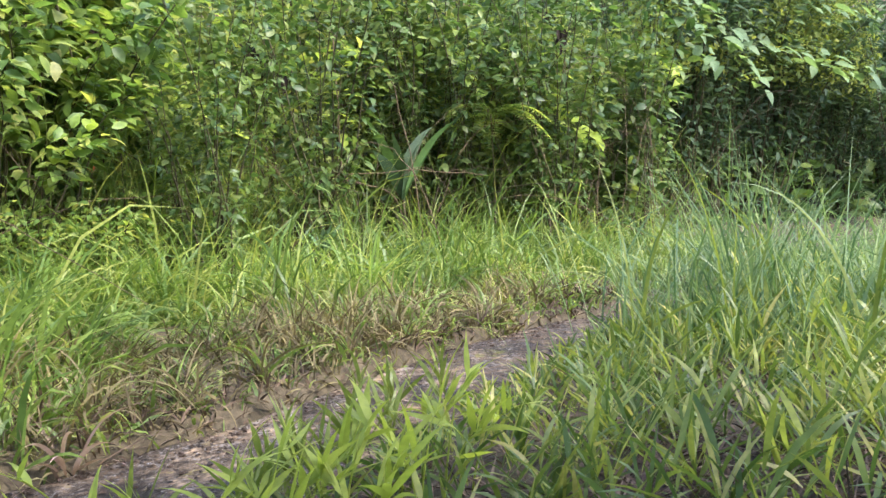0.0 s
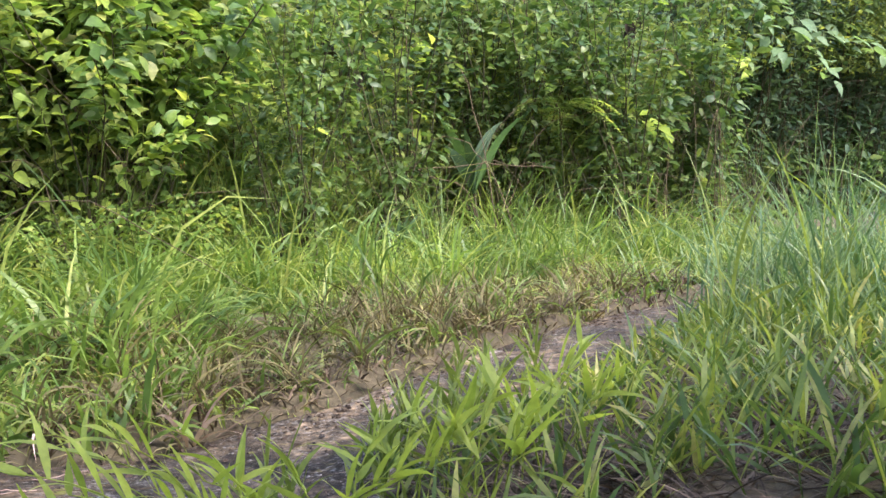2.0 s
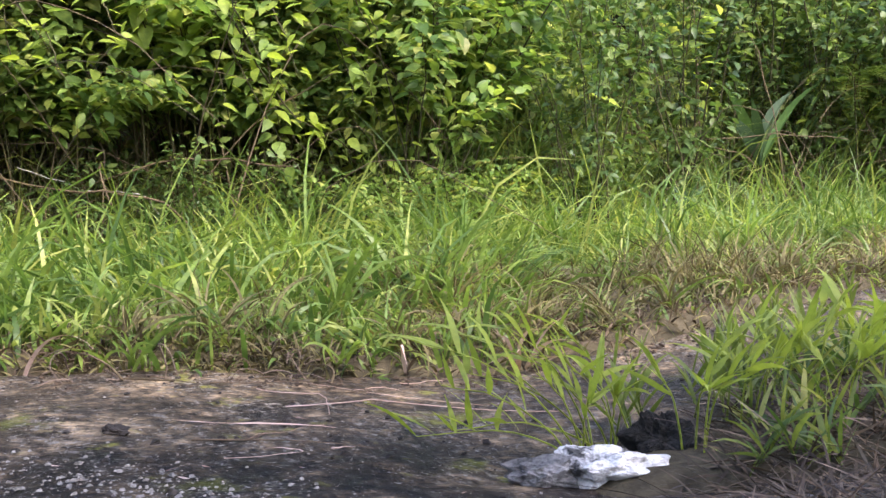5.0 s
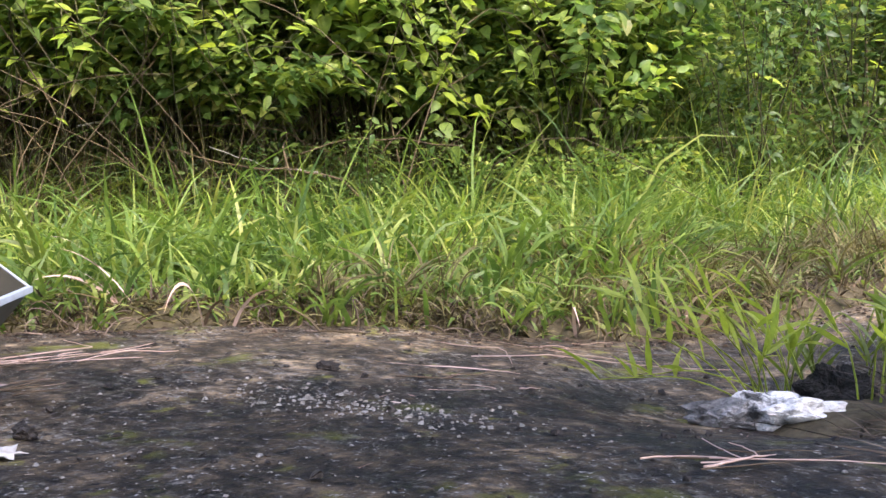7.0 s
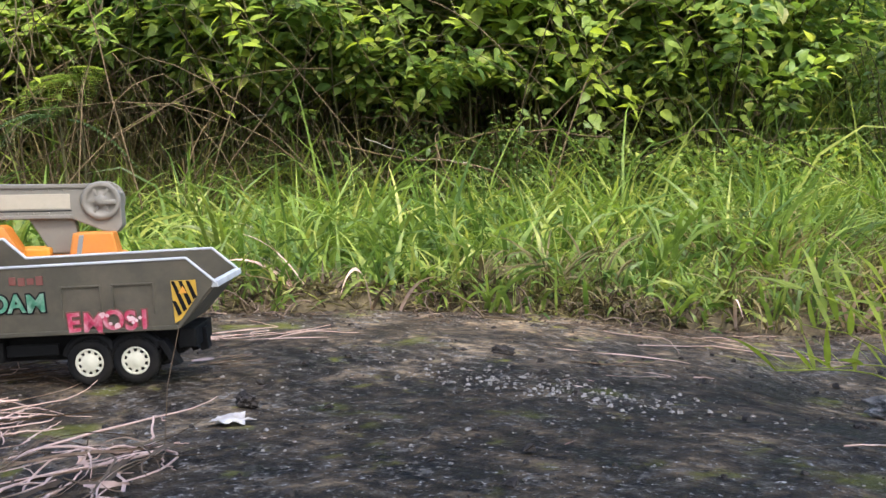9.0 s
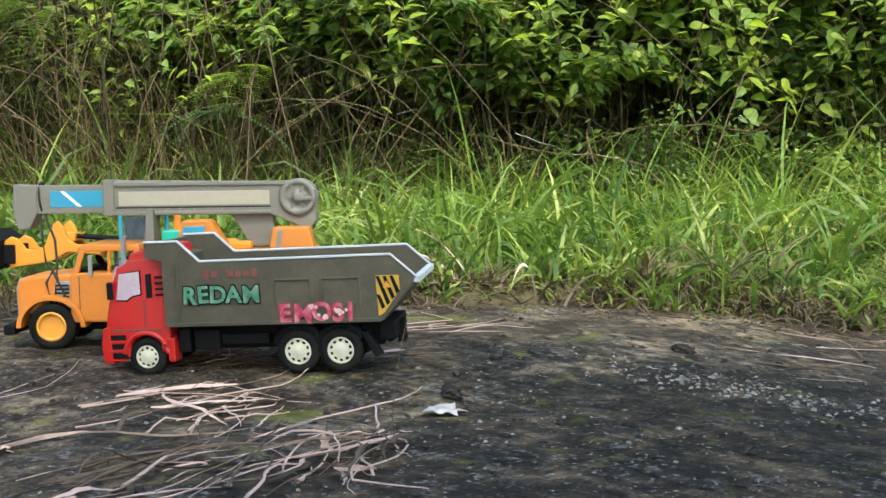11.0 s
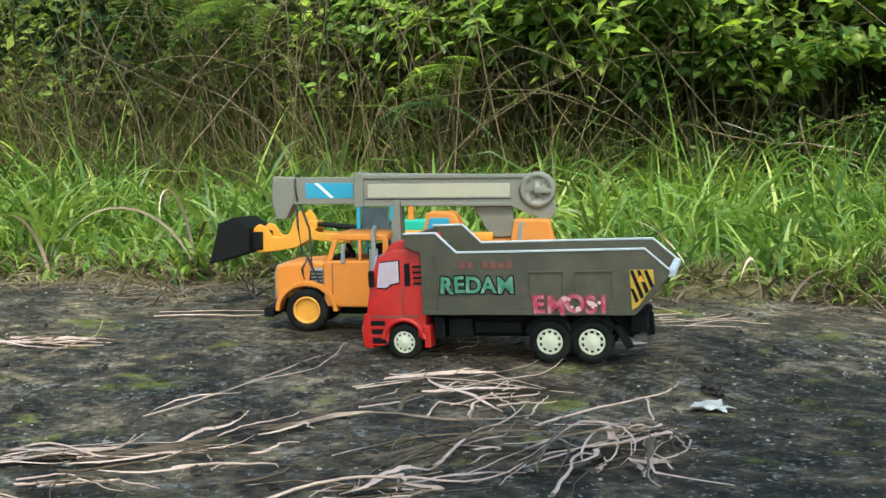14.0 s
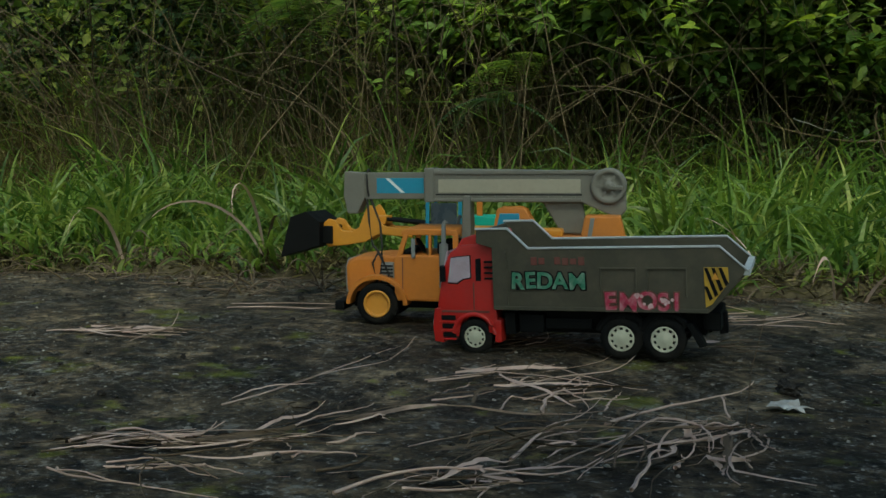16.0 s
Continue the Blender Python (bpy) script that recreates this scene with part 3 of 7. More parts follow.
def verge_foot(r, n):
    x, y = r.uniform(-0.3, 0.8, n), r.uniform(0.45, 1.25, n)
    keep = (x > -0.3 + 0.3 * np.abs(y - 0.85)) & (lumps(x, y, 9, 27) > -0.35) & (np.hypot(x + 0.31, y - 0.87) > 0.1)
    return x[keep], y[keep], np.ones(keep.sum())


field("leaf_litter", 35, 13000, verge_foot, (0.02, 0.10), (0.0012, 0.0036), (1.3, 0.2), (0.05, 0.5), M_STALK, "brown dead leaves and stalks at the foot of the verge")
# Dead stalks; their dark straw colour also stands in for shade between blades.
field("verge_thatch", 32, 17000, verge_area, (0.03, 0.10), (0.0015, 0.004), (1.2, 0.3), (0.1, 0.8), M_STALK, "brown dead stalks under the verge grass")


def tall_area(r, n):
    x, y = r.uniform(0.25, 3.2, n), r.uniform(1.0, 5.2, n)
    keep = (y > 1.8 - 0.15 * np.clip(x, 0, 3) + 0.3 * lumps(x, y, 3, 29)) & (x < 2.6 + 0.5 * lumps(x, y, 2, 33)) & (y < np.interp(x, NEAR_X, NEAR_Y) - 0.05) & (x > 0.25 + 0.12 * (y - 1.5))
    x, y = x[keep], y[keep]
    return x, y, (0.3 + 0.7 * smooth(x, 0.3, 1.0)) * (0.8 + 0.75 * np.exp(-((x / y - 0.27) / 0.075) ** 2) * smooth(y, 1.6, 2.2))


field("tall_grass", 33, 19000, tall_area, (0.2, 0.4), (0.0025, 0.007), (0.34, 0.28), (0.3, 1.6), M_BLUEGRASS, "tall thin blue-green grass beside the track")
def tall_clump(r, n):
    y = r.uniform(1.9, 3.6, n)
    x = y * (0.285 + 0.07 * r.normal(size=n))
    keep = (y < np.interp(x, NEAR_X, NEAR_Y) - 0.03) & (lumps(x, y, 8, 51) > -0.35)
    return x[keep], y[keep], 0.6 + 0.4 * r.random(keep.sum())


field("tall_grass", 36, 1300, tall_clump, (0.26, 0.58), (0.002, 0.0055), (0.3, 0.26), (0.2, 1.9), M_BLUEGRASS, "clump of tall thin blue-green grass beside the track")
plantlets("verge_grass", 34, 1800, lambda r, n: tall_area(r, n), (0.08, 0.2), 6, (0.06, 0.12), (0.007, 0.012), M_BROAD, "taller broad grass on the near verge")


def shrub(seed, height, reach, branches, per, leaf, material, label, low=0.12, arch=0.12, outline=LEAF_PLAIN):
    """A scrub plant: thin arching stems, each with many leaves on short twigs."""
    r = np.random.default_rng(seed)
    stems, at, way = [], [], []
    for b in range(branches):
        az, h = r.uniform(0, 6.283), height * r.uniform(0.55, 1.0)
        s = np.linspace(0, 1, 8)
        out = reach * r.uniform(0.3, 1.0) * s ** 1.4
        path = np.stack([out * math.cos(az), out * math.sin(az), h * s * (1 + arch - arch * s * s ** (2 * arch))], -1)
        path += np.cumsum(r.normal(0, 0.012 * height, path.shape), 0) * (s[:, None] > 0)
        path[:, :2] += r.normal(0, 0.08, 2) * (0.4 + 0.6 * s[:, None])
        stems.append(tube_arrays(path, 0.0042 * height ** 0.5, 0.0013, 4))
        t = r.uniform(low, 1.0, per) ** 0.8
        p = np.stack([np.interp(t, s, path[:, k]) for k in range(3)], -1)
        d = r.normal(0, 1, (per, 3))
        d[:, 2] = np.abs(d[:, 2]) * 0.5
        d += np.array([math.cos(az), math.sin(az), 0.0]) * 0.5
        d /= np.linalg.norm(d, axis=1, keepdims=True)
        q = p + d * (0.06 * r.uniform(0.2, 1.6, per))[:, None]
        at.append(q)
        way.append(d)
        for i in range(0, per, 20):
            stems.append(tube_arrays(np.stack([p[i], (p[i] + q[i]) / 2 + 0.004, q[i]]), 0.0016, 0.0008, 3))
    at, way = np.concatenate(at), np.concatenate(way)
    n = len(at)
    way = way * [1, 1, 0.35] + r.normal(0, 0.4, (n, 3)) - [0, 0, 0.12]
    outw = at * [1, 1, 0]
    nrm = np.array([0, 0, 1.0]) + 0.35 * outw / (np.linalg.norm(outw, axis=1, keepdims=True) + 0.05) + r.normal(0, 0.45, (n, 3))
    L = r.uniform(*leaf[0], n)
    v, f = leaf_arrays(r, at, way, nrm, L, L * r.uniform(*leaf[1], n), 0.25, 0.3, outline)
    e = thing("shrub", label, "shrub", "scrub shrubs beside the track")
    sv, sf = joined(stems)
    quads("branchwork", sv, sf, M_STEM, e, "thin brown-green stems")
    quads("foliage", v, f, material, e, "pointed green leaves")
    return e


def stand(x, y, turn=0.0, size=1.0):
    return pose(x, y, float(land_z(np.array(x), np.array(y))) - 0.01, 0, 0, turn) @ Matrix.Scale(size, 4)


KINDS = [
    shrub(101, 1.3, 0.45, 14, 115, ((0.03, 0.062), (0.45, 0.65)), M_LEAF_A, "leafy shrub with light yellow-green pointed leaves"),
    shrub(102, 0.65, 0.45, 16, 70, ((0.025, 0.05), (0.5, 0.75)), M_LEAF_A, "low bushy shrub with light green leaves"),
    shrub(103, 1.5, 0.5, 14, 115, ((0.028, 0.055), (0.4, 0.6)), M_LEAF_B, "upright scrub shrub with mid-green leaves"),
    shrub(104, 1.2, 0.55, 13, 100, ((0.04, 0.075), (0.45, 0.65)), M_LEAF_B, "scrub shrub with larger mid-green leaves"),
    shrub(105, 1.7, 0.6, 15, 100, ((0.04, 0.07), (0.35, 0.5)), M_LEAF_C, "dark green scrub shrub, shade put into its leaf colour"),
    shrub(106, 0.5, 0.4, 15, 60, ((0.022, 0.045), (0.35, 0.6)), M_LEAF_B, "low weedy shrub at the foot of the scrub"),
    shrub(107, 1.0, 0.7, 12, 90, ((0.035, 0.07), (0.55, 0.8)), M_LEAF_A, "arching creeper with round light green leaves", outline=LEAF_FINE),
    shrub(108, 1.4, 0.7, 9, 45, ((0.03, 0.06), (0.4, 0.6)), M_LEAF_A, "sparse lanky shrub with few yellowish leaves"),
    shrub(109, 0.85, 0.75, 15, 95, ((0.035, 0.066), (0.5, 0.75)), M_LEAF_A, "overhanging creeper with bright broad leaves", 0.42, 0.7, LEAF_FINE),
    shrub(110, 1.05, 0.6, 14, 95, ((0.03, 0.06), (0.45, 0.7)), M_LEAF_A, "arching shrub with a bright leafy top", 0.42, 0.4),
    shrub(111, 1.0, 0.6, 17, 95, ((0.03, 0.062), (0.45, 0.7)), M_LEAF_A, "shrub with bare lower stems under a bright leafy top", 0.52, 0.45),
]


def scatter_shrubs():
    r = random.Random(7)
    spots = []
    for depth, step, picks in ((-0.05, 0.30, (1, 5, 5, 1, 7)), (0.2, 0.34, (0, 1, 2, 7, 6)), (0.55, 0.38, (0, 2, 3, 6, 7)), (1.1, 0.6, (2, 3, 4, 0)), (1.9, 1.0, (3, 4, 2, 0)), (3.0, 1.5, (4, 3, 0)), (4.5, 2.2, (4, 3))):
        x = -6.6 - depth
        while x < 4.0 + 1.2 * depth:
            px, d = x + r.uniform(-0.14, 0.14), depth + r.uniform(-0.15, 0.18) * (2.0 if depth < 0.5 else 1.0)
            spots.append((px - 0.7 * d, float(bush_y(px)) + 0.72 * d, picks[r.randrange(len(picks))], r.uniform(0, 360), r.uniform(0.75, 1.2) * (1 + 0.2 * max(depth, 0))))
            x += step * 0.72
    fixed = {9, 8, 0}
    used = set()
    for x, y, k, turn, size in spots:
        deep = (y - float(bush_y(x))) * 0.72
        if -4.6 < x < -2.55 and deep < 0.5:
            continue                                  # dry tangle grows there instead
        if x < -2.6 and k not in fixed:
            k = (2, 10, 4, 10)[r.randrange(4)]
        if -2.9 < x < -1.6:
            y += 0.38 * min(1.0, (-1.6 - x) / 0.3)
            if y < float(bush_y(x)) + 0.22:
                continue
        if 1.4 < x < 3.7 and deep < 0.5:
            continue                                  # dark hollow under the far boughs
        if (deep > 1.4 and -4.2 < x < 0.4) or (deep > 0.8 and x < -4.4) or (deep > 3.4):
            continue
        if deep < 1.0 and float(lumps(np.array(x), np.array(y), 2.6, 19)) < -0.3:
            continue                                  # dark hollows between the shrubs
        if math.hypot(x + 2.2, y - 1.62) < 0.3:       # a dark hollow under leafy tops
            k = 10
            if y < float(bush_y(x)) - 0.12:
                continue
        if math.hypot(x + 0.15, y - 4.25) < 0.36:
            continue                                  # room for the strap-leaved plant
        # the dark-leaved kind carries the shade of the far hollow
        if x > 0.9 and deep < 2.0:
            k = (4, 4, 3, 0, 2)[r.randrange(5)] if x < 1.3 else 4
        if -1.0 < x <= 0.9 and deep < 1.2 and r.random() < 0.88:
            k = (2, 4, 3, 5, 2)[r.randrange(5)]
        if -2.7 < x < -1.0 and deep < 0.75 and math.hypot(x + 2.2, y - 1.62) > 0.3:
            k = ((8, 10, 9, 10, 8, 7) if x < -1.45 else (8, 10, 1, 5, 9, 6, 7, 0, 9, 1))[r.randrange(6)]
        m = stand(x, y, turn, size)
        if k in used:
            o = copy_thing(KINDS[k], pose(0, 0, 0))
            o.matrix_world = m
        else:
            KINDS[k].matrix_world = m
            used.add(k)
    for i, k in enumerate(sorted(set(range(len(KINDS))) - used)):
        KINDS[k].matrix_world = stand(-1.5 - 0.9 * i, -2.9, 70 * i, 1.3)


scatter_shrubs()


def far_scrub():
    """The overgrown bank behind the shrubs: too many leaves to count."""
    r = np.random.default_rng(81)
    n = 22000
    x = r.uniform(-6.5, 6.5, n)
    d = 0.5 + 6.0 * r.random(n) ** 1.6
    y = bush_y(x) + d / 0.72
    at = np.stack([x, y, land_z(x, y) + 0.02 + 0.5 * r.random(n) ** 1.6], -1)
    L = r.uniform(0.07, 0.15, n)
    v, f = leaf_arrays(r, at, r.normal(0, 1, (n, 3)) * [1, 1, 0.4] - [0, 0.3, 0.2], np.array([0.2, -0.4, 1.0]) + r.normal(0, 0.5, (n, 3)), L, L * r.uniform(0.45, 0.7, n))
    tagged(quads("far_scrub", v, f, M_LEAF_B), "leafy scrub covering the bank behind", "scrub", kind="stuff")


far_scrub()


def deep_leaves():
    """Small leaves crowding behind the front shrubs; left of the stones they leave a hollow above the grass."""
    r = np.random.default_rng(83)
    n = 90000
    x = r.uniform(-5.0, 3.6, n)
    d = 1.2 * r.random(n) ** 1.5 + 0.1 * smooth(-x, 1.6, 1.9) + 0.2 * smooth(x, -1.0, -0.7)
    y = bush_y(x) + d / 0.72
    foot = 0.02 + 0.42 * smooth(-x, 1.35, 1.75) * (1 - 0.8 * smooth(d, 0.35, 0.8)) + 0.22 * smooth(x, -0.95, -0.7) + 0.9 * smooth(x, 1.2, 1.6)
    foot = foot + 0.12 * lumps(x, y, 5, 37)
    z = land_z(x, y) * 0.6 + np.maximum(foot, 0.0) + 1.15 * r.random(n) ** 0.85
    keep = lumps(x + 0.5 * z, y + 0.7 * z, 5, 41) + 0.35 * r.normal(size=n) > -0.4
    keep &= (x > -2.6) | (r.random(n) < 0.7)
    keep &= (np.hypot(x + 0.2, y - 4.5) > 0.33) & (lumps(x, y + z, 1.7, 43) + 0.2 * r.normal(size=n) > -0.45)
    at = np.stack([x, y, z], -1)[keep]
    n = len(at)
    L = r.uniform(0.025, 0.06, n)
    way = r.normal(0, 1, (n, 3)) * [1, 1, 0.5] - [0, 0.3, 0.25]
    v, f = leaf_arrays(r, at, way, np.array([0.2, -0.5, 1.0]) + r.normal(0, 0.5, (n, 3)), L, L * r.uniform(0.4, 0.7, n), outline=LEAF_SMALL)
    tagged(quads("deep_leaves", v, f, M_FILL), "dense small leaves in the depth of the scrub", "scrub", kind="stuff")


deep_leaves()


def canopy_leaves():
    """Leaves of the canopy that overhangs the hollow behind the toys."""
    r = np.random.default_rng(87)
    n = 42000
    x = r.uniform(-3.0, -0.95, n)
    y = bush_y(x) + 0.02 + 0.36 * r.random(n) + 0.12 * lumps(x, 0 * x, 6, 61)
    z = 0.56 + 0.75 * r.random(n) ** 1.2 + 0.1 * lumps(x, 0 * x, 9, 63) - 0.12 * smooth(x, -1.7, -1.3)
    keep = lumps(x + 0.6 * y, y + 1.3 * z, 7, 67) + 0.25 * r.normal(size=n) > -0.18
    keep &= (x > -2.5) | ((r.random(n) < 0.85) & (z > 0.66))
    at = np.stack([x, y, z], -1)[keep]
    n = len(at)
    L = r.uniform(0.028, 0.062, n)
    way = r.normal(0, 1, (n, 3)) * [1, 1, 0.4] + [0.1, -0.5, -0.25]
    v, f = leaf_arrays(r, at, way, np.array([0.2, -0.5, 1.0]) + r.normal(0, 0.4, (n, 3)), L, L * r.uniform(0.45, 0.7, n), outline=LEAF_PLAIN)
    tagged(quads("canopy_leaves", v, f, M_LEAF_A), "crowded light green leaves overhanging the grass", "scrub", kind="stuff")


canopy_leaves()


def low_weeds():
    """Low weeds in the hollow under the canopy and at the scrub's foot."""
    r = random.Random(97)
    for i in range(16):
        x = -2.55 + 1.15 * i / 16 + r.uniform(-0.05, 0.05)
        o = copy_thing(KINDS[5], pose(0, 0, 0))
        o.matrix_world = stand(x, float(bush_y(x)) + r.uniform(0.12, 0.55), r.uniform(0, 360), r.uniform(0.5, 0.8))
    for x, y, size in ((-1.16, 2.66, 0.55), (-1.32, 2.48, 0.5), (-1.02, 2.86, 0.6), (-1.24, 2.56, 0.42)):
        o = copy_thing(KINDS[1], pose(0, 0, 0))
        o.matrix_world = stand(x, y, r.uniform(0, 360), size)


low_weeds()


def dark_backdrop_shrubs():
    """Shrubs with shade put into dark leaves; they close the thicket behind the dry stalks."""
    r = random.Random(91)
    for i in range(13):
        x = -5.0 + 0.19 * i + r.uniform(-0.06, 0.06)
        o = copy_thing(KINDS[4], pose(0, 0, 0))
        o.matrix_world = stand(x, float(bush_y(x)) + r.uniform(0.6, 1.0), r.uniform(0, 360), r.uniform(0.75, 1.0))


dark_backdrop_shrubs()


def dry_tangle(name, seed, x, y, n, height, spread_, material, label):
    """A thicket of thin dead stalks, leaning and bent through each other; each stalk a part."""
    r = np.random.default_rng(seed)
    e = thing(name, label, "dead plant", "dead thickets in the scrub")
    for i in range(n):
        s = np.linspace(0, 1, 13)
        az, h = r.uniform(0, 6.283), height * r.uniform(0.4, 1.2)
        lean = r.uniform(0.25, 1.1)
        p = np.stack([lean * s ** 1.3 * math.cos(az), lean * s ** 1.3 * math.sin(az), h * np.sin(s * r.uniform(1.2, 2.8))], -1)
        p[:, :2] += r.normal(0, spread_, 2)
        for k in range(3):
            p[:, k] += r.normal(0, 0.05) * np.sin(s * r.uniform(4, 9) + r.uniform(0, 6)) * s
        p += np.cumsum(r.normal(0, 0.009, p.shape), 0)
        p[:, 2] = np.maximum(p[:, 2], 0.02 * (1 - s) - 0.02)
        v, f = tube_arrays(p, r.uniform(0.0012, 0.003), 0.0008, 4)
        quads("stalk", v, f, M_STEM if i % 5 == 0 else material, e)
    e.matrix_world = stand(x, y)
    return e


for i, (x, y) in enumerate(((-3.4, 1.15), (-3.0, 1.35), (-2.75, 1.5), (-3.2, 1.7), (-2.5, 1.75), (-3.75, 0.85), (-3.6, 1.5), (-1.75, 2.25), (-4.1, 0.5), (-2.9, 2.0), (0.85, 5.25), (0.6, 5.0), (-0.42, 4.0), (-3.1, 1.05))):
    dry_tangle("dry_thicket", 200 + i, x, y, 52 if x < -2 else 24, 0.8, 0.27, M_TWIG, "tangle of thin dead brown stalks in the scrub")


# ---- unseen trees added beside the track, beyond the camera's view, to shade it ----
def shade_tree(x, y, seed, limbs, per, wide):
    r = np.random.default_rng(seed)
    e = thing("added_shade_tree", "unseen broad tree added for shade, with a loose green crown", "tree")
    at = []
    trunk = np.array([(0, 0, -0.05), (0.03, 0.02, 0.8), (-0.05, 0.12, 1.7), (-0.1, 0.3, 2.5)])
    tube("trunk", trunk, 0.11, 0.06, M_TWIG, e, 12)
    for i in range(limbs):
        a = i * 2.4
        end = np.array([-0.1 + wide[0] * math.cos(a) * r.uniform(0.3, 1.1), 0.35 + wide[1] * math.sin(a) * r.uniform(0.3, 1.1), r.uniform(2.5, 3.7)])
        st = trunk[2] + (trunk[3] - trunk[2]) * r.random()
        path = np.stack([st + (end - st) * t + np.array([0, 0, 0.25 * math.sin(3 * t)]) for t in np.linspace(0, 1, 6)])
        tube("limb", path, 0.035, 0.008, M_TWIG, e, 7)
        for k in range(per):
            at.append(path[r.integers(2, 6)] + r.normal(0, 0.26, 3) * [1, 1, 0.7])
    at = np.array(at)
    n = len(at)
    L = r.uniform(0.08, 0.14, n)
    v, f = leaf_arrays(r, at, r.normal(0, 1, (n, 3)) * [1, 1, 0.5], np.array([0, 0, 1.0]) + r.normal(0, 0.4, (n, 3)), L, L * 0.5)
    quads("crown", v, f, M_LEAF_B, e, "loose crown of green leaves")
    e.matrix_world = pose(x, y, float(land_z(np.array(x), np.array(y))) - 0.02)


shade_tree(2.1, -1.52, 91, 17, 310, (1.0, 0.8))
shade_tree(3.2, -0.60, 92, 11, 34, (0.95, 0.7))
shade_tree(0.97, -1.64, 93, 8, 55, (0.42, 0.36))


def unseen_hedge():
    """Unseen scrub added across the track: closes the place behind the camera, cuts skylight."""
    r = random.Random(71)
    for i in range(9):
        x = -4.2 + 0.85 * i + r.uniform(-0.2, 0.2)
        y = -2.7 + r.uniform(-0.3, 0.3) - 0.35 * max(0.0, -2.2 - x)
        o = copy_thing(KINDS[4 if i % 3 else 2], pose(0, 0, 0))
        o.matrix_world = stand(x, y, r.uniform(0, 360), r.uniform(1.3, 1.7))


unseen_hedge()


# ---- toy vehicles ----
def wheel(name, parent, x, y, r, w, rim_mat, rim_label, outer, spokes=10, rim_r=0.62):
    """Tyre with tread, dished rim, hub and spokes; 'outer' is +1 or -1, the side that faces out."""
    s = outer
    t = part(name, lathe([(r * 0.55, -w / 2), (r * 0.9, -w / 2), (r, -w * 0.36), (r, w * 0.36), (r * 0.9, w / 2), (r * 0.62, w / 2), (r * 0.6, w * 0.3)], 32), M_TYRE, parent, "ribbed black rubber tyre")
    t.location = (x, y, r)
    q = rim_r
    if spokes:
        part("rim", lathe([(r * q, s * w * 0.2), (r * q, s * w * 0.5), (r * (q - 0.07), s * w * 0.53), (r * (q - 0.1), s * w * 0.36), (r * 0.1, s * w * 0.30)], 28), rim_mat, t, rim_label)
        part("recess", lathe([(r * 0.52, s * w * 0.34), (r * 0.52, s * w * 0.365), (r * 0.02, s * w * 0.37)], 24), M_DARK, t)
        part("hub", lathe([(r * 0.40, s * w * 0.36), (r * 0.40, s * w * 0.47), (r * 0.36, s * w * 0.5), (r * 0.2, s * w * 0.47), (r * 0.17, s * w * 0.5), (r * 0.02, s * w * 0.505)], 24), rim_mat, t)
        bm = bmesh.new()
        for i in range(spokes):
            a = 2 * math.pi * i / spokes
            m = Matrix.Rotation(a, 4, "Y") @ Matrix.LocRotScale((r * 0.46, s * w * 0.42, 0), None, (r * 0.2, w * 0.12, r * 0.13))
            bmesh.ops.create_cube(bm, size=1, matrix=m)
        part("spoke_ring", bm, rim_mat, t)
    else:
        part("rim", lathe([(r * q, s * w * 0.2), (r * q, s * w * 0.5), (r * (q - 0.07), s * w * 0.52), (r * (q - 0.10), s * w * 0.36), (r * 0.50, s * w * 0.30), (r * 0.03, s * w * 0.27)], 28), rim_mat, t, rim_label)
        part("rim_ring", lathe([(r * q * 1.01, s * w * 0.30), (r * q * 1.01, s * w * 0.525), (r * (q - 0.06), s * w * 0.55), (r * (q - 0.12), s * w * 0.50), (r * (q - 0.13), s * w * 0.34)], 28), M_RING, t, "lighter raised rim ring")
        part("hub", lathe([(r * 0.2, s * w * 0.26), (r * 0.19, s * w * 0.31), (r * 0.15, s * w * 0.325), (r * 0.02, s * w * 0.33)], 20), rim_mat, t)
        for i in range(5):
            a = 2 * math.pi * i / 5
            part("bolt", lathe([(r * 0.035, s * w * 0.27), (r * 0.03, s * w * 0.315), (r * 0.005, s * w * 0.32)], 8), M_RING, t).location = (r * 0.36 * math.cos(a), 0, r * 0.36 * math.sin(a))
    bm = bmesh.new()
    for i in range(26):
        a = 2 * math.pi * i / 26
        m = Matrix.Rotation(a, 4, "Y") @ Matrix.LocRotScale((r * 0.99, 0, 0), None, (r * 0.05, w * 0.8, r * 0.11))
        bmesh.ops.create_cube(bm, size=1, matrix=m)
    part("tread", bm, M_TYRE, t)
    return t


def letters(text, parent, x, y, z, height, steps, material, outline, wobble=0.0, offset=0.0):
    """Hand-cut capitals on the side that faces +y, reading towards the back of the toy."""
    r = random.Random(len(text) + ord(text[0]))
    for i, ch in enumerate(text):
        for grow, depth, mt in ((offset * 1.0, 0.0004, outline), (0.0, 0.0009, material)):
            if mt is None:
                continue
            c = bpy.data.curves.new("letter", "FONT")
            c.body, c.size, c.align_x, c.extrude, c.offset = ch, height / 0.74, "CENTER", depth, (0.0007 + grow if mt is outline else 0.0007)
            tmp = new("letter_curve", c)
            me = bpy.data.meshes.new_from_object(tmp.evaluated_get(bpy.context.evaluated_depsgraph_get()))
            bpy.data.objects.remove(tmp)
            ob = link_mesh("letter", me, mt, parent)
            rr = r.uniform(-wobble, wobble) if mt is outline or outline is None else rr
            dz = r.uniform(-0.06, 0.06) * height if mt is outline or outline is None else dz
            ob.matrix_local = Matrix.Translation((x - steps[i], y + (0.0002 if mt is outline else 0.0006), z + dz)) @ pose(0, 0, 0, 90, 0, 180) @ pose(0, 0, 0, 0, 0, rr)


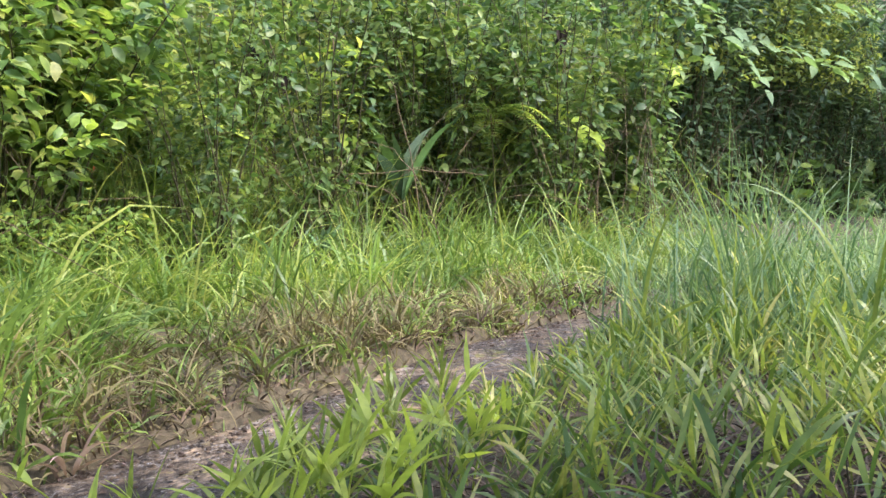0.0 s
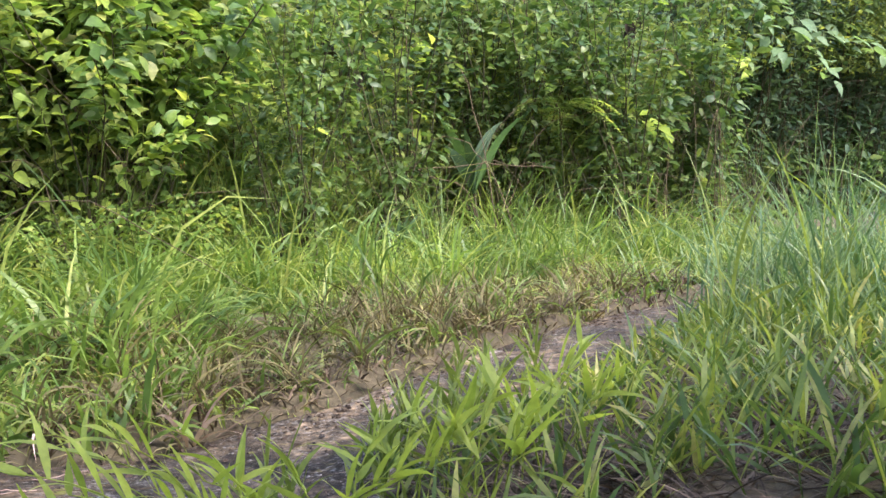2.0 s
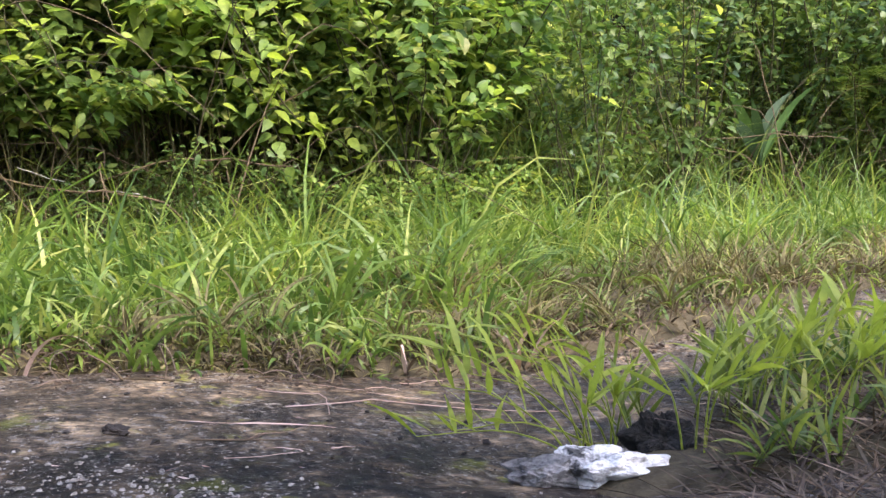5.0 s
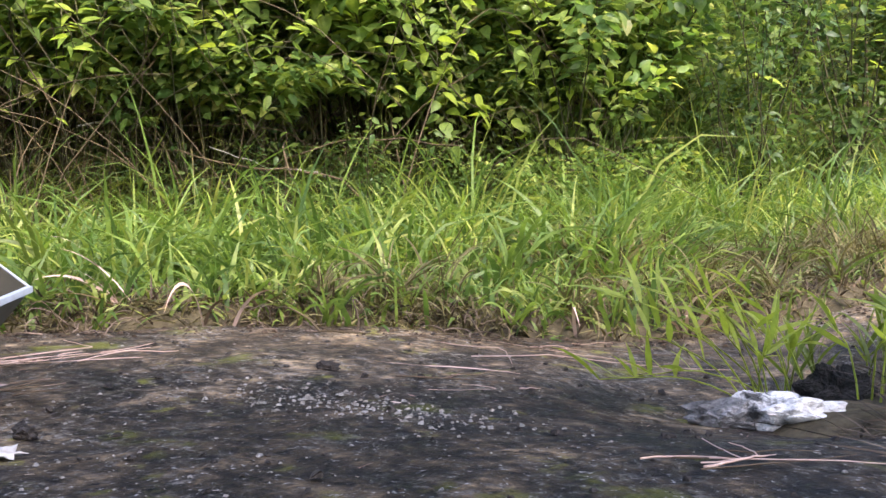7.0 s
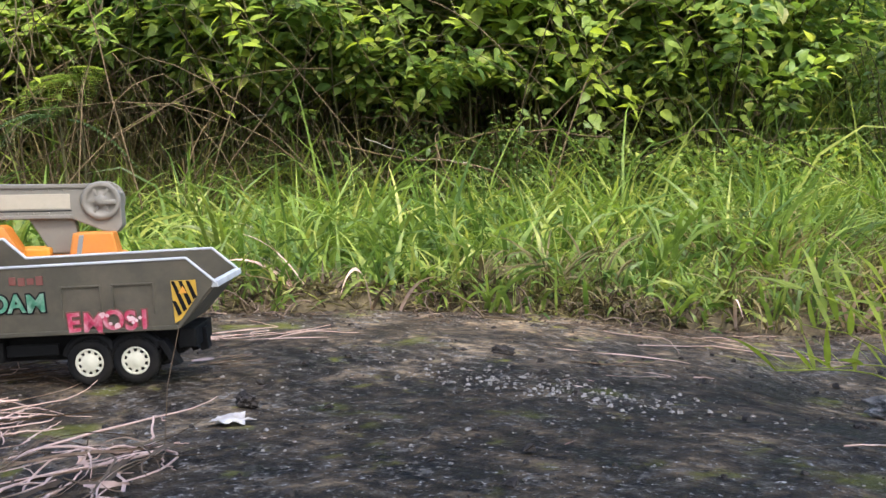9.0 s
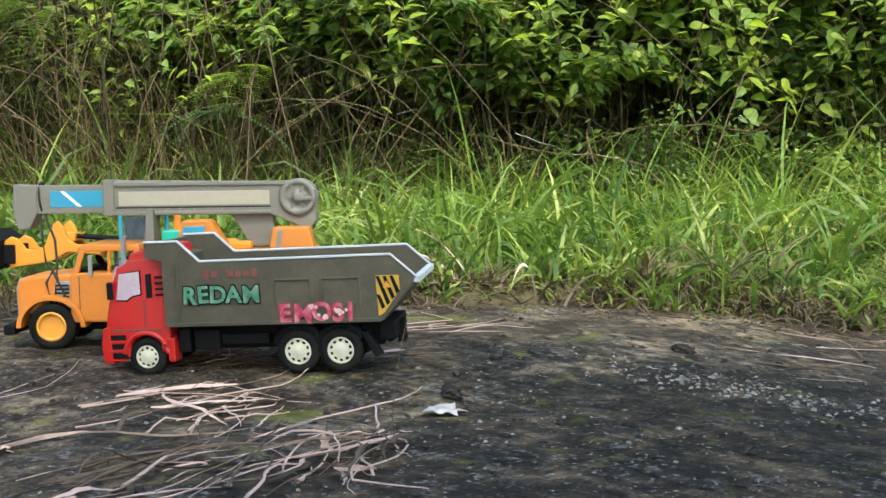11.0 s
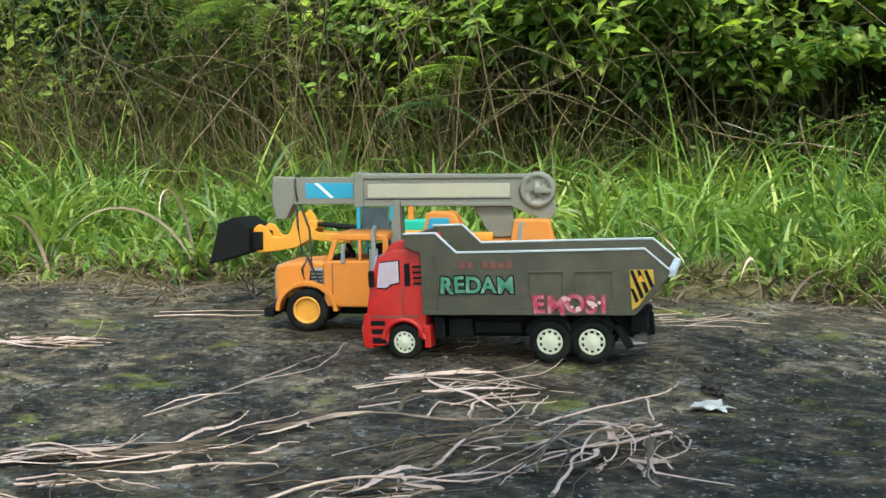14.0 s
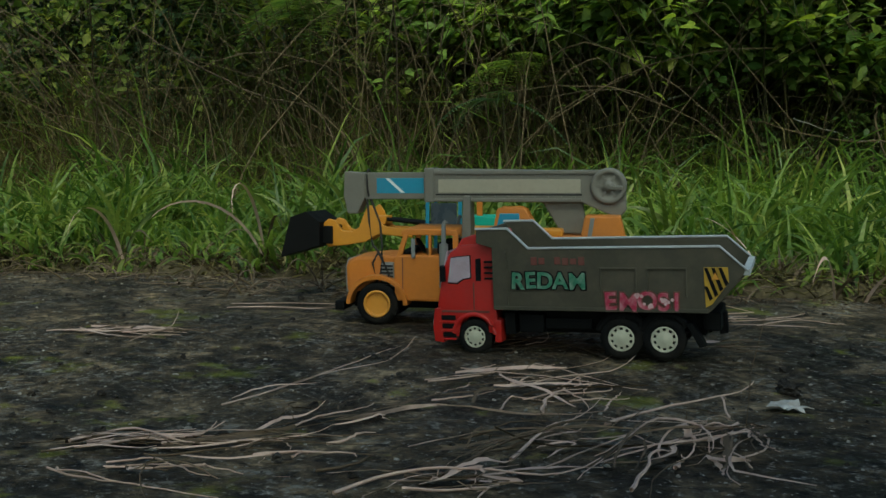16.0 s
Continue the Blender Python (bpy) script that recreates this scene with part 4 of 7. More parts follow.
def dump_truck(m):
    e = thing("toy_dump_truck", "red toy dump truck with a dusty grey tipper bed", "toy truck", m=m)
    hw = 0.056
    # cab: side profile drawn across, tapered to the roof
    def tap(x, z, y):
        return y * (1.0 - 0.10 * max(0.0, (z - 0.09) / 0.06))
    prof = [(0.166, 0.022), (0.169, 0.050), (0.166, 0.072), (0.158, 0.112), (0.150, 0.130), (0.135, 0.139), (0.092, 0.142), (0.088, 0.030), (0.100, 0.028), (0.101, 0.040), (0.106, 0.047), (0.118, 0.050), (0.130, 0.047), (0.138, 0.038), (0.140, 0.022)]
    cab = part("cab", slab(prof, -hw, hw, 0.0025, tap), M_RED, e, "glossy red plastic cab")
    part("roof_fairing", slab([(0.146, 0.132), (0.136, 0.147), (0.112, 0.154), (0.094, 0.153), (0.090, 0.138)], -0.044, 0.044, 0.003), M_RED, cab)
    part("windscreen", slab([(0.1625, 0.098), (0.1655, 0.098), (0.1575, 0.131), (0.1545, 0.131)], -0.043, 0.043, 0.0008), M_SCREEN, cab, "smoky scratched windscreen")
    part("grille", slab([(0.166, 0.066), (0.1705, 0.066), (0.1672, 0.087), (0.163, 0.087)], -0.032, 0.032, 0.0015), M_BLACK, cab, "black front grille")
    for k in range(4):
        part("grille_bar", box(0.1672 - 0.0007 * k, 0.1712 - 0.0007 * k, -0.031, 0.031, 0.069 + 0.0045 * k, 0.0705 + 0.0045 * k, 0.0004), M_DARK, cab)
    bumper = part("bumper", slab([(0.160, 0.014), (0.173, 0.016), (0.175, 0.034), (0.172, 0.058), (0.163, 0.060)], -hw - 0.001, hw + 0.001, 0.002), M_RED, e, "red front bumper")
    for z0, w in ((0.047, 0.034), (0.036, 0.030), (0.022, 0.022)):
        part("air_slot", box(0.171, 0.1757, -w, w, z0, z0 + 0.006, 0.0008), M_BLACK, bumper, "black air slot")
    for s in (-1, 1):
        part("headlight", box(0.168, 0.1762, s * 0.047 - 0.007, s * 0.047 + 0.007, 0.036, 0.044, 0.002), M_CHROME, bumper, "small clear headlight")
        side = s * (hw + 0.0002)
        part("side_window", slab([(0.1535, 0.090), (0.1475, 0.1245), (0.1215, 0.127), (0.121, 0.097), (0.132, 0.095), (0.140, 0.089)], s * (hw - 0.0062), s * (hw - 0.0012), 0.001), M_DARK, cab, "cab side window")
        part("pane", slab([(0.1528, 0.0925), (0.1475, 0.1235), (0.1225, 0.1258), (0.1222, 0.0985), (0.133, 0.0965), (0.1405, 0.0915)], s * (hw - 0.0062), s * (hw - 0.0004), 0.0006), M_SCREEN, cab, "side pane, pale reflection put into its colour")
        part("quarter_window", slab([(0.115, 0.094), (0.1145, 0.122), (0.1085, 0.123), (0.108, 0.094)], s * (hw - 0.005), s * (hw + 0.0002), 0.0008), M_DARK, cab)
        for k in range(4):
            part("vent_slit", box(0.0915, 0.1035, s * (hw - 0.004), s * (hw - 0.0001), 0.096 + 0.007 * k, 0.0985 + 0.007 * k, 0.0004), M_DARK, cab)
        part("door_line", box(0.1175, 0.119, s * (hw - 0.003), s * (hw + 0.0003), 0.056, 0.092, 0.0003), M_BROWN, cab)
        part("mirror_arm", box(0.156, 0.160, s * hw, s * (hw + 0.006), 0.112, 0.1145, 0.0006), M_BLACK, cab)
        part("mirror", box(0.153, 0.160, s * (hw + 0.004), s * (hw + 0.009), 0.094, 0.114, 0.0015), M_BLACK, cab, "black wing mirror")
        for z0 in (0.0215, 0.0325, 0.0435):
            part("step_well", box(0.1435, 0.1655, s * (hw - 0.004), s * (hw + 0.0006), z0, z0 + 0.0065, 0.0008), M_BLACK, cab)
            part("step", box(0.1435, 0.1655, s * (hw - 0.002), s * (hw + 0.0022), z0 - 0.003, z0 - 0.001, 0.0006), M_RED, cab)
        v, f = tube_arrays([(0.119 + 0.0275 * math.cos(a), s * (hw - 0.001), 0.024 + 0.0275 * math.sin(a)) for a in np.linspace(0.1, math.pi - 0.1, 14)], 0.0035, 0.0035, 6)
        quads("wheel_arch", v, f, M_RED, cab)
        part("trim_line", box(0.098, 0.162, s * (hw - 0.003), s * (hw + 0.0004), 0.0535, 0.0565, 0.0005), M_BROWN, cab)
        part("mudflap", box(0.083, 0.092, s * 0.036, s * (hw + 0.001), 0.016, 0.045, 0.002), M_RED, cab)
    # chassis
    ch = part("chassis", box(-0.165, 0.15, -0.030, 0.030, 0.026, 0.056, 0.002), M_BLACK, e, "black plastic chassis")
    part("tank", box(0.030, 0.062, 0.030, 0.050, 0.028, 0.052, 0.003), M_BLACK, ch, "black fuel tank")
    part("tank", box(0.030, 0.062, -0.050, -0.030, 0.028, 0.052, 0.003), M_BLACK, ch)
    part("air_box", box(0.066, 0.080, 0.030, 0.051, 0.026, 0.054, 0.002), M_BLACK, ch)
    part("side_guard", box(-0.030, 0.028, 0.042, 0.047, 0.034, 0.047, 0.001), M_BLACK, ch)
    part("rear_bar", box(-0.182, -0.162, -0.040, 0.040, 0.034, 0.056, 0.002), M_BLACK, ch, "black rear under-run bar")
    part("tow_hook", slab([(-0.178, 0.024), (-0.188, 0.026), (-0.186, 0.052), (-0.178, 0.050)], -0.008, 0.008, 0.001), M_BLACK, ch)
    for s in (-1, 1):
        for xc in (-0.067, -0.118):
            v, f = tube_arrays([(xc + 0.028 * math.cos(a), s * 0.047, 0.026 + 0.028 * math.sin(a)) for a in np.linspace(0.25, math.pi - 0.25, 12)], 0.006, 0.006, 6)
            quads("mudguard", v, f, M_BLACK, ch)
        part("mudflap", slab([(-0.142, 0.046), (-0.150, 0.046), (-0.166, 0.018), (-0.158, 0.016)], s * 0.036, s * 0.054, 0.001), M_BLACK, ch)
    # tipper bed: a hollow open box with a raised front, a kinked rim and a spout at the back
    outer = [(0.090, 0.060), (0.090, 0.137), (0.110, 0.143), (0.110, 0.160), (0.069, 0.160), (0.0435, 0.1355), (-0.182, 0.1365), (-0.213, 0.109), (-0.171, 0.060)]
    bw, th = 0.064, 0.0035
    bed = part("tipper_bed", slab(outer, bw - th, bw, 0.0008), M_GREY, e, "dusty olive-grey tipper bed")
    part("bed_side", slab(outer, -bw, -bw + th, 0.0008), M_GREY, bed)
    part("bed_floor", slab([(0.088, 0.0602), (0.088, 0.066), (-0.170, 0.066), (-0.206, 0.104), (-0.212, 0.104), (-0.172, 0.0602)], -bw + th, bw - th, 0.0006), M_GREY, bed)
    part("bed_front", slab([(0.0895, 0.062), (0.0895, 0.136), (0.1095, 0.142), (0.1095, 0.158), (0.106, 0.158), (0.106, 0.145), (0.085, 0.139), (0.085, 0.062)], -bw + th, bw - th, 0.0006), M_GREY, bed)
    rimline = [(0.111, 0.1605), (0.069, 0.1605), (0.0435, 0.136), (-0.183, 0.137), (-0.214, 0.109)]
    for s in (-1, 1):
        bm = bmesh.new()
        rows = []
        for x, z in rimline:
            rows.append([bm.verts.new((x, s * (bw + dy), z + dz)) for dy, dz in ((0.0016, -0.0012), (0.0016, 0.0014), (-0.0042, 0.0014), (-0.0042, -0.0012))])
        for a, b in zip(rows, rows[1:]):
            for k in range(4):
                bm.faces.new((a[k], a[(k + 1) % 4], b[(k + 1) % 4], b[k]))
        bm.faces.new(rows[0])
        bm.faces.new(rows[-1][::-1])
        bmesh.ops.recalc_face_normals(bm, faces=bm.faces)
        part("rim", bevelled(bm, 0.0006, 1), M_RIM, bed, "pale worn rim of the bed, its highlight put into the colour")
        yo, yi = s * (bw + 0.0022), s * (bw - 0.001)
        for x0, x1 in ((-0.088, -0.044), (-0.146, -0.100)):
            for a, b2, c, d2 in ((x0, x1, 0.1105, 0.1125), (x0, x0 + 0.002, 0.078, 0.1105), (x1 - 0.002, x1, 0.078, 0.1105)):
                part("rib", box(a, b2, min(yo, yi), max(yo, yi), c, d2, 0.0008), M_GREY, bed)
        part("front_rib", box(0.070, 0.073, min(yo, yi), max(yo, yi), 0.066, 0.132, 0.0008), M_GREY, bed)
        part("bottom_rail", box(-0.170, 0.089, min(yo, yi), max(yo, yi), 0.0595, 0.064, 0.0008), M_GREY, bed)
        haz = [(-0.167, 0.066), (-0.165, 0.113), (-0.192, 0.113), (-0.193, 0.096), (-0.174, 0.070)]
        part("hazard_panel", slab(haz, s * (bw - 0.0005), s * (bw + 0.0012), 0.0003), M_HAZ, bed, "yellow and black hazard stripes")
        for x0, z0, z1 in ((-0.158, 0.074, 0.091), (-0.1655, 0.0785, 0.1125), (-0.1735, 0.0850, 0.1125), (-0.1815, 0.0915, 0.1125)):
            xt, xb = x0 - 0.35 * (0.1125 - z1), x0 - 0.35 * (0.1125 - z0)
            part("stripe", slab([(xt, z1), (xt - 0.0038, z1), (xb - 0.0038, z0 + 0.003), (xb, z0)], s * (bw + 0.0008), s * (bw + 0.0018), 0.0), M_BLACK, bed)
        part("warning_triangle", slab([(-0.1735, 0.099), (-0.178, 0.107), (-0.1825, 0.099)], s * (bw + 0.001), s * (bw + 0.0022), 0.0), M_RING, bed, "small warning triangle")
    part("spout_lip", box(-0.2165, -0.2085, -bw, bw, 0.1035, 0.111, 0.0012), M_RIM, bed, "white worn spout lip")
    letters("REDAM", bed, 0.058, bw + 0.001, 0.0875, 0.0205, (0.0, 0.0175, 0.0345, 0.054, 0.0755), M_TEAL, M_DARK, 5, 0.0016)
    letters("EMOSI", bed, -0.057, bw + 0.001, 0.0625, 0.0215, (0.0, 0.0205, 0.043, 0.0625, 0.077), M_PINK, M_BROWN, 4, 0.0016)
    rf = random.Random(8)
    for k in range(11):
        cx, cz, q = -0.078 - 0.052 * rf.random(), 0.066 + 0.015 * rf.random(), rf.uniform(0.0018, 0.0042)
        rim = [(cx + q * rf.uniform(0.6, 1.2) * math.cos(a), cz + q * rf.uniform(0.6, 1.2) * math.sin(a)) for a in np.arange(8) * math.pi / 4]
        part("paint_flake", slab(rim, bw + 0.0008, bw + 0.0026, 0.0), M_FLAKE, bed, "pale pink patch of flaked paint")
    for k in range(7):
        if k != 2:
            part("bar", box(0.0325 - 0.0098 * k, 0.040 - 0.0098 * k, bw, bw + 0.0012, 0.1155 + 0.001 * (k % 2), 0.1255 - 0.001 * (k % 3), 0.0005), M_BROWN, bed, "faded red-brown painted mark")
    for s in (-1, 1):
        wheel("wheel", e, 0.119, s * 0.046, 0.0225, 0.019, M_CREAM, "cream plastic wheel rim", s)
        for xc in (-0.067, -0.118):
            wheel("wheel", e, xc, s * 0.047, 0.0255, 0.020, M_CREAM, "cream plastic wheel rim", s)
    return e


def crane_truck(m):
    e = thing("toy_crane_truck", "orange toy crane truck with a grey telescopic boom", "toy truck", m=m)
    hw = 0.055
    hood = part("hood", slab([(0.122, 0.052), (0.122, 0.101), (0.135, 0.103), (0.185, 0.099), (0.197, 0.094), (0.200, 0.084), (0.199, 0.046), (0.186, 0.046)], -0.040, 0.040, 0.005), M_ORANGE, e, "rounded orange engine hood")
    part("radiator", slab([(0.197, 0.044), (0.2035, 0.044), (0.2045, 0.082), (0.200, 0.095), (0.195, 0.096)], -0.030, 0.030, 0.002), M_CHROME, hood, "grey radiator shell")
    for k in range(5):
        part("radiator_bar", box(0.2025, 0.2058, -0.022 + 0.011 * k - 0.0012, -0.022 + 0.011 * k + 0.0012, 0.048, 0.084, 0.0005), M_BLACK, hood)
    part("bumper", box(0.198, 0.214, -0.056, 0.056, 0.020, 0.034, 0.003), M_BLACK, e, "black front bumper")
    cab = part("cab", slab([(0.026, 0.036), (0.026, 0.104), (0.118, 0.104), (0.122, 0.100), (0.122, 0.036)], -hw, hw, 0.003), M_ORANGE, e, "orange driver's cab")
    part("roof", slab([(0.026, 0.136), (0.028, 0.142), (0.104, 0.143), (0.112, 0.138), (0.110, 0.133), (0.026, 0.133)], -0.052, 0.052, 0.002), M_ORANGE, cab)
    for s in (-1, 1):
        for prof in ([(0.118, 0.103), (0.110, 0.103), (0.100, 0.134), (0.108, 0.134)], [(0.034, 0.103), (0.026, 0.103), (0.026, 0.134), (0.034, 0.134)], [(0.070, 0.103), (0.066, 0.103), (0.066, 0.134), (0.070, 0.134)]):
            part("pillar", slab(prof, s * (hw - 0.007), s * (hw - 0.001), 0.001), M_ORANGE, cab)
        part("mirror", box(0.0885, 0.0945, s * (hw + 0.002), s * (hw + 0.007), 0.100, 0.129, 0.002), M_CHROME, cab, "grey wing mirror")
        part("mirror_arm", box(0.090, 0.093, s * (hw - 0.003), s * (hw + 0.003), 0.126, 0.128, 0.0006), M_CHROME, cab)
        part("door_line", box(0.030, 0.0315, s * (hw - 0.001), s * (hw + 0.0006), 0.044, 0.100, 0.0003), M_BROWN, cab)
        part("door_line", box(0.108, 0.1095, s * (hw - 0.001), s * (hw + 0.0006), 0.044, 0.100, 0.0003), M_BROWN, cab)
        vent = part("hood_vent", box(0.124, 0.144, s * 0.038, s * 0.046, 0.054, 0.092, 0.003), M_CHROME, hood, "silver louvred vent")
        for k in range(6):
            part("louvre", box(0.126, 0.1445, s * 0.0455, s * 0.0474, 0.059 + 0.0053 * k, 0.0613 + 0.0053 * k, 0.0006), M_BLACK, vent)
        arc = [(0.148 + 0.047 * math.cos(a), 0.030 + 0.044 * math.sin(a)) for a in np.linspace(0.0, math.pi, 18)]
        inner = [(0.148 + 0.0405 * math.cos(a), 0.030 + 0.0375 * math.sin(a)) for a in np.linspace(math.pi, 0.0, 18)]
        part("fender", slab(arc + inner, min(s * 0.030, s * 0.060), max(s * 0.030, s * 0.060), 0.001), M_ORANGE, hood, "curved orange fender")
        stack = tube("exhaust_stack", [(0.046, s * 0.060, 0.058), (0.046, s * 0.060, 0.122)], 0.0066, 0.0066, M_CHROME, e, 12, "silver exhaust stack")
        tube("tip", [(0.046, s * 0.060, 0.120), (0.046, s * 0.060, 0.150), (0.042, s * 0.060, 0.155)], 0.0034, 0.0034, M_CHROME, stack, 8)
    part("seat", box(0.035, 0.060, -0.040, 0.040, 0.104, 0.122, 0.004), M_BLACK, cab, "black bench seat")
    part("dashboard", box(0.096, 0.112, -0.044, 0.044, 0.104, 0.110, 0.002), M_BLACK, cab)
    deck = part("deck", slab([(0.042, 0.056), (0.042, 0.076), (-0.192, 0.076), (-0.226, 0.074), (-0.228, 0.062), (-0.200, 0.050), (-0.040, 0.050), (-0.030, 0.056)], -0.056, 0.056, 0.0025), M_ORANGE, e, "orange chassis deck")
    part("deck_rail", box(-0.226, -0.030, -0.059, 0.059, 0.068, 0.0745, 0.0015), M_ORANGE, deck)
    part("deck_step", box(-0.028, 0.026, -0.058, 0.058, 0.058, 0.070, 0.002), M_ORANGE, deck)
    ch = part("chassis", box(-0.200, 0.190, -0.032, 0.032, 0.022, 0.052, 0.003), M_BLACK, e, "black underframe")
    part("tank", box(-0.052, 0.024, -0.048, 0.048, 0.026, 0.052, 0.004), M_TYRE, ch, "dark grey side tank")
    # turntable house
    house = part("turntable_house", slab([(-0.004, 0.0765), (-0.004, 0.088), (-0.056, 0.130), (-0.062, 0.1325), (-0.205, 0.1325), (-0.214, 0.128), (-0.226, 0.100), (-0.228, 0.0765)], -0.054, 0.054, 0.0025), M_ORANGE, e, "orange sloped crane house")
    part("house_skirt", box(-0.222, -0.002, -0.057, 0.057, 0.0785, 0.0865, 0.002), M_ORANGE, house)
    opc = part("operator_cab", slab([(-0.020, 0.112), (-0.030, 0.172), (-0.036, 0.1745), (-0.066, 0.1745), (-0.072, 0.171), (-0.094, 0.132), (-0.094, 0.112)], 0.010, 0.050, 0.0025), M_ORANGE, house, "orange crane operator's cab")
    part("cab_window", slab([(-0.028, 0.136), (-0.0345, 0.166), (-0.063, 0.166), (-0.064, 0.132), (-0.030, 0.132)], 0.046, 0.0515, 0.0015), M_BLUE, opc, "dark blue cab window")
    part("grip", box(-0.125, -0.092, 0.020, 0.040, 0.130, 0.144, 0.004), M_YELLOW, house)
    box_ = part("counterweight", slab([(-0.150, 0.130), (-0.156, 0.163), (-0.206, 0.163), (-0.214, 0.130)], 0.012, 0.050, 0.0025), M_ORANGE, house, "orange counterweight box")
    part("slot", slab([(-0.160, 0.134), (-0.164, 0.160), (-0.170, 0.160), (-0.166, 0.134)], 0.045, 0.0515, 0.0005), M_CHROME, box_)
    # boom
    boom = part("boom", slab([(0.080, 0.181), (0.080, 0.228), (0.074, 0.230), (-0.190, 0.226), (-0.212, 0.214), (-0.214, 0.170), (-0.206, 0.160), (-0.196, 0.160), (-0.150, 0.180)], -0.017, 0.017, 0.002), M_BOOM, e, "grey telescopic crane boom")
    part("boom_flange", box(-0.190, 0.082, -0.0195, 0.0195, 0.2215, 0.227, 0.001), M_BOOM, boom)
    part("boom_flange", box(-0.150, 0.082, -0.0195, 0.0195, 0.181, 0.186, 0.001), M_BOOM, boom)
    part("boom_collar", box(0.068, 0.083, -0.0205, 0.0205, 0.180, 0.231, 0.002), M_BOOM, boom)
    inner_b = part("inner_boom", box(0.075, 0.208, -0.0125, 0.0125, 0.184, 0.224, 0.0015), M_BOOM, boom, "grey inner boom section")
    part("boom_head", slab([(0.176, 0.186), (0.176, 0.224), (0.208, 0.226), (0.210, 0.190), (0.204, 0.162), (0.188, 0.162)], -0.0145, 0.0145, 0.002), M_BOOM, boom, "grey boom head")
    part("sticker", box(0.085, 0.158, -0.0131, 0.0131, 0.193, 0.216, 0.0005), M_BLUE, inner_b, "worn blue sticker")
    part("streak", slab([(0.120, 0.194), (0.114, 0.194), (0.138, 0.2155), (0.144, 0.2155)], 0.0128, 0.0134, 0.0), M_WHITE, inner_b, "white stripe on the sticker")
    part("sticker", box(-0.148, 0.062, -0.0176, 0.0176, 0.194, 0.214, 0.0008), M_BEIGE, boom, "faded beige sticker")
    part("boom_foot", slab([(-0.090, 0.184), (-0.150, 0.184), (-0.158, 0.134), (-0.120, 0.134)], -0.012, 0.008, 0.002), M_BOOM, boom, "grey boom foot")
    for s in (-1, 1):
        y0 = s * 0.017
        drum = part("winch_wheel", lathe([(0.025, y0), (0.026, y0 + s * 0.004), (0.024, y0 + s * 0.006), (0.019, y0 + s * 0.006), (0.018, y0 + s * 0.004), (0.008, y0 + s * 0.004), (0.007, y0 + s * 0.009), (0.002, y0 + s * 0.0095)], 28), M_BOOM, boom, "grey winch wheel")
        drum.location = (-0.188, 0, 0.204)
        for i in range(6):
            a = math.pi * i / 3
            part("spoke", slab([(0.006 * math.cos(a - 0.3), 0.006 * math.sin(a - 0.3)), (0.018 * math.cos(a - 0.1), 0.018 * math.sin(a - 0.1)), (0.018 * math.cos(a + 0.1), 0.018 * math.sin(a + 0.1)), (0.006 * math.cos(a + 0.3), 0.006 * math.sin(a + 0.3))], min(y0 + s * 0.003, y0 + s * 0.0052), max(y0 + s * 0.003, y0 + s * 0.0052), 0.0), M_BOOM, drum)
        part("crank", box(-0.020, -0.002, min(s * 0.022, s * 0.027), max(s * 0.022, s * 0.027), -0.005, 0.001, 0.0015), M_BOOM, drum)
    for s in (-1, 1):
        for k in range(12):
            bx = -0.140 + 0.0195 * k
            for bz in (0.1885, 0.2195):
                part("rivet", lathe([(0.0014, s * 0.0168), (0.0012, s * 0.0184), (0.0003, s * 0.0187)], 6), M_BOOM, boom).location = (bx, 0, bz)
        part("boom_seam", box(-0.150, 0.066, min(s * 0.0168, s * 0.0174), max(s * 0.0168, s * 0.0174), 0.1905, 0.1922, 0.0), M_DARK, boom)
    part("steering_wheel", lathe([(0.012, -0.0012), (0.013, 0.0), (0.012, 0.0012), (0.009, 0.0)], 18, "Z"), M_BLACK, cab, "black steering wheel").matrix_local = pose(0.088, 0.022, 0.116, 0, -60, 0)
    part("boom_rest", slab([(0.010, 0.076), (0.012, 0.190), (0.022, 0.190), (0.028, 0.076)], -0.008, 0.030, 0.0015), M_BOOM, e, "grey upright boom rest")
    part("rest_foot", box(0.002, 0.036, -0.020, 0.036, 0.0755, 0.082, 0.0015), M_BOOM, e)
    # hook cord tied round the boom and trailing over the hood
    loop = [(0.172 + 0.002 * math.sin(a), 0.0145 * math.cos(a) * 1.1, 0.205 + 0.0235 * math.sin(a)) for a in np.linspace(0, 2 * math.pi, 18)]
    cord = tube("cord", loop, 0.0016, 0.0016, M_CORD, e, 6, "dark cord tied round the boom")
    tube("strand", [(0.172, 0.016, 0.184), (0.168, 0.022, 0.150), (0.160, 0.034, 0.118), (0.150, 0.036, 0.106), (0.140, 0.047, 0.092), (0.131, 0.050, 0.075), (0.134, 0.050, 0.055), (0.150, 0.046, 0.062), (0.158, 0.042, 0.09), (0.150, 0.036, 0.106)], 0.0018, 0.0018, M_CORD, cord, 6)
    tube("strand", [(0.166, 0.016, 0.184), (0.152, 0.018, 0.148), (0.146, 0.030, 0.112), (0.145, 0.037, 0.103), (0.142, 0.0425, 0.094), (0.146, 0.044, 0.070)], 0.0017, 0.0017, M_CORD, cord, 6)
    for s in (-1, 1):
        for xc in (0.1475, -0.0835, -0.1475):
            wheel("wheel", e, xc, s * 0.047, 0.0312, 0.024, M_ORANGE, "orange dished wheel rim", s, 0, 0.65)
    return e


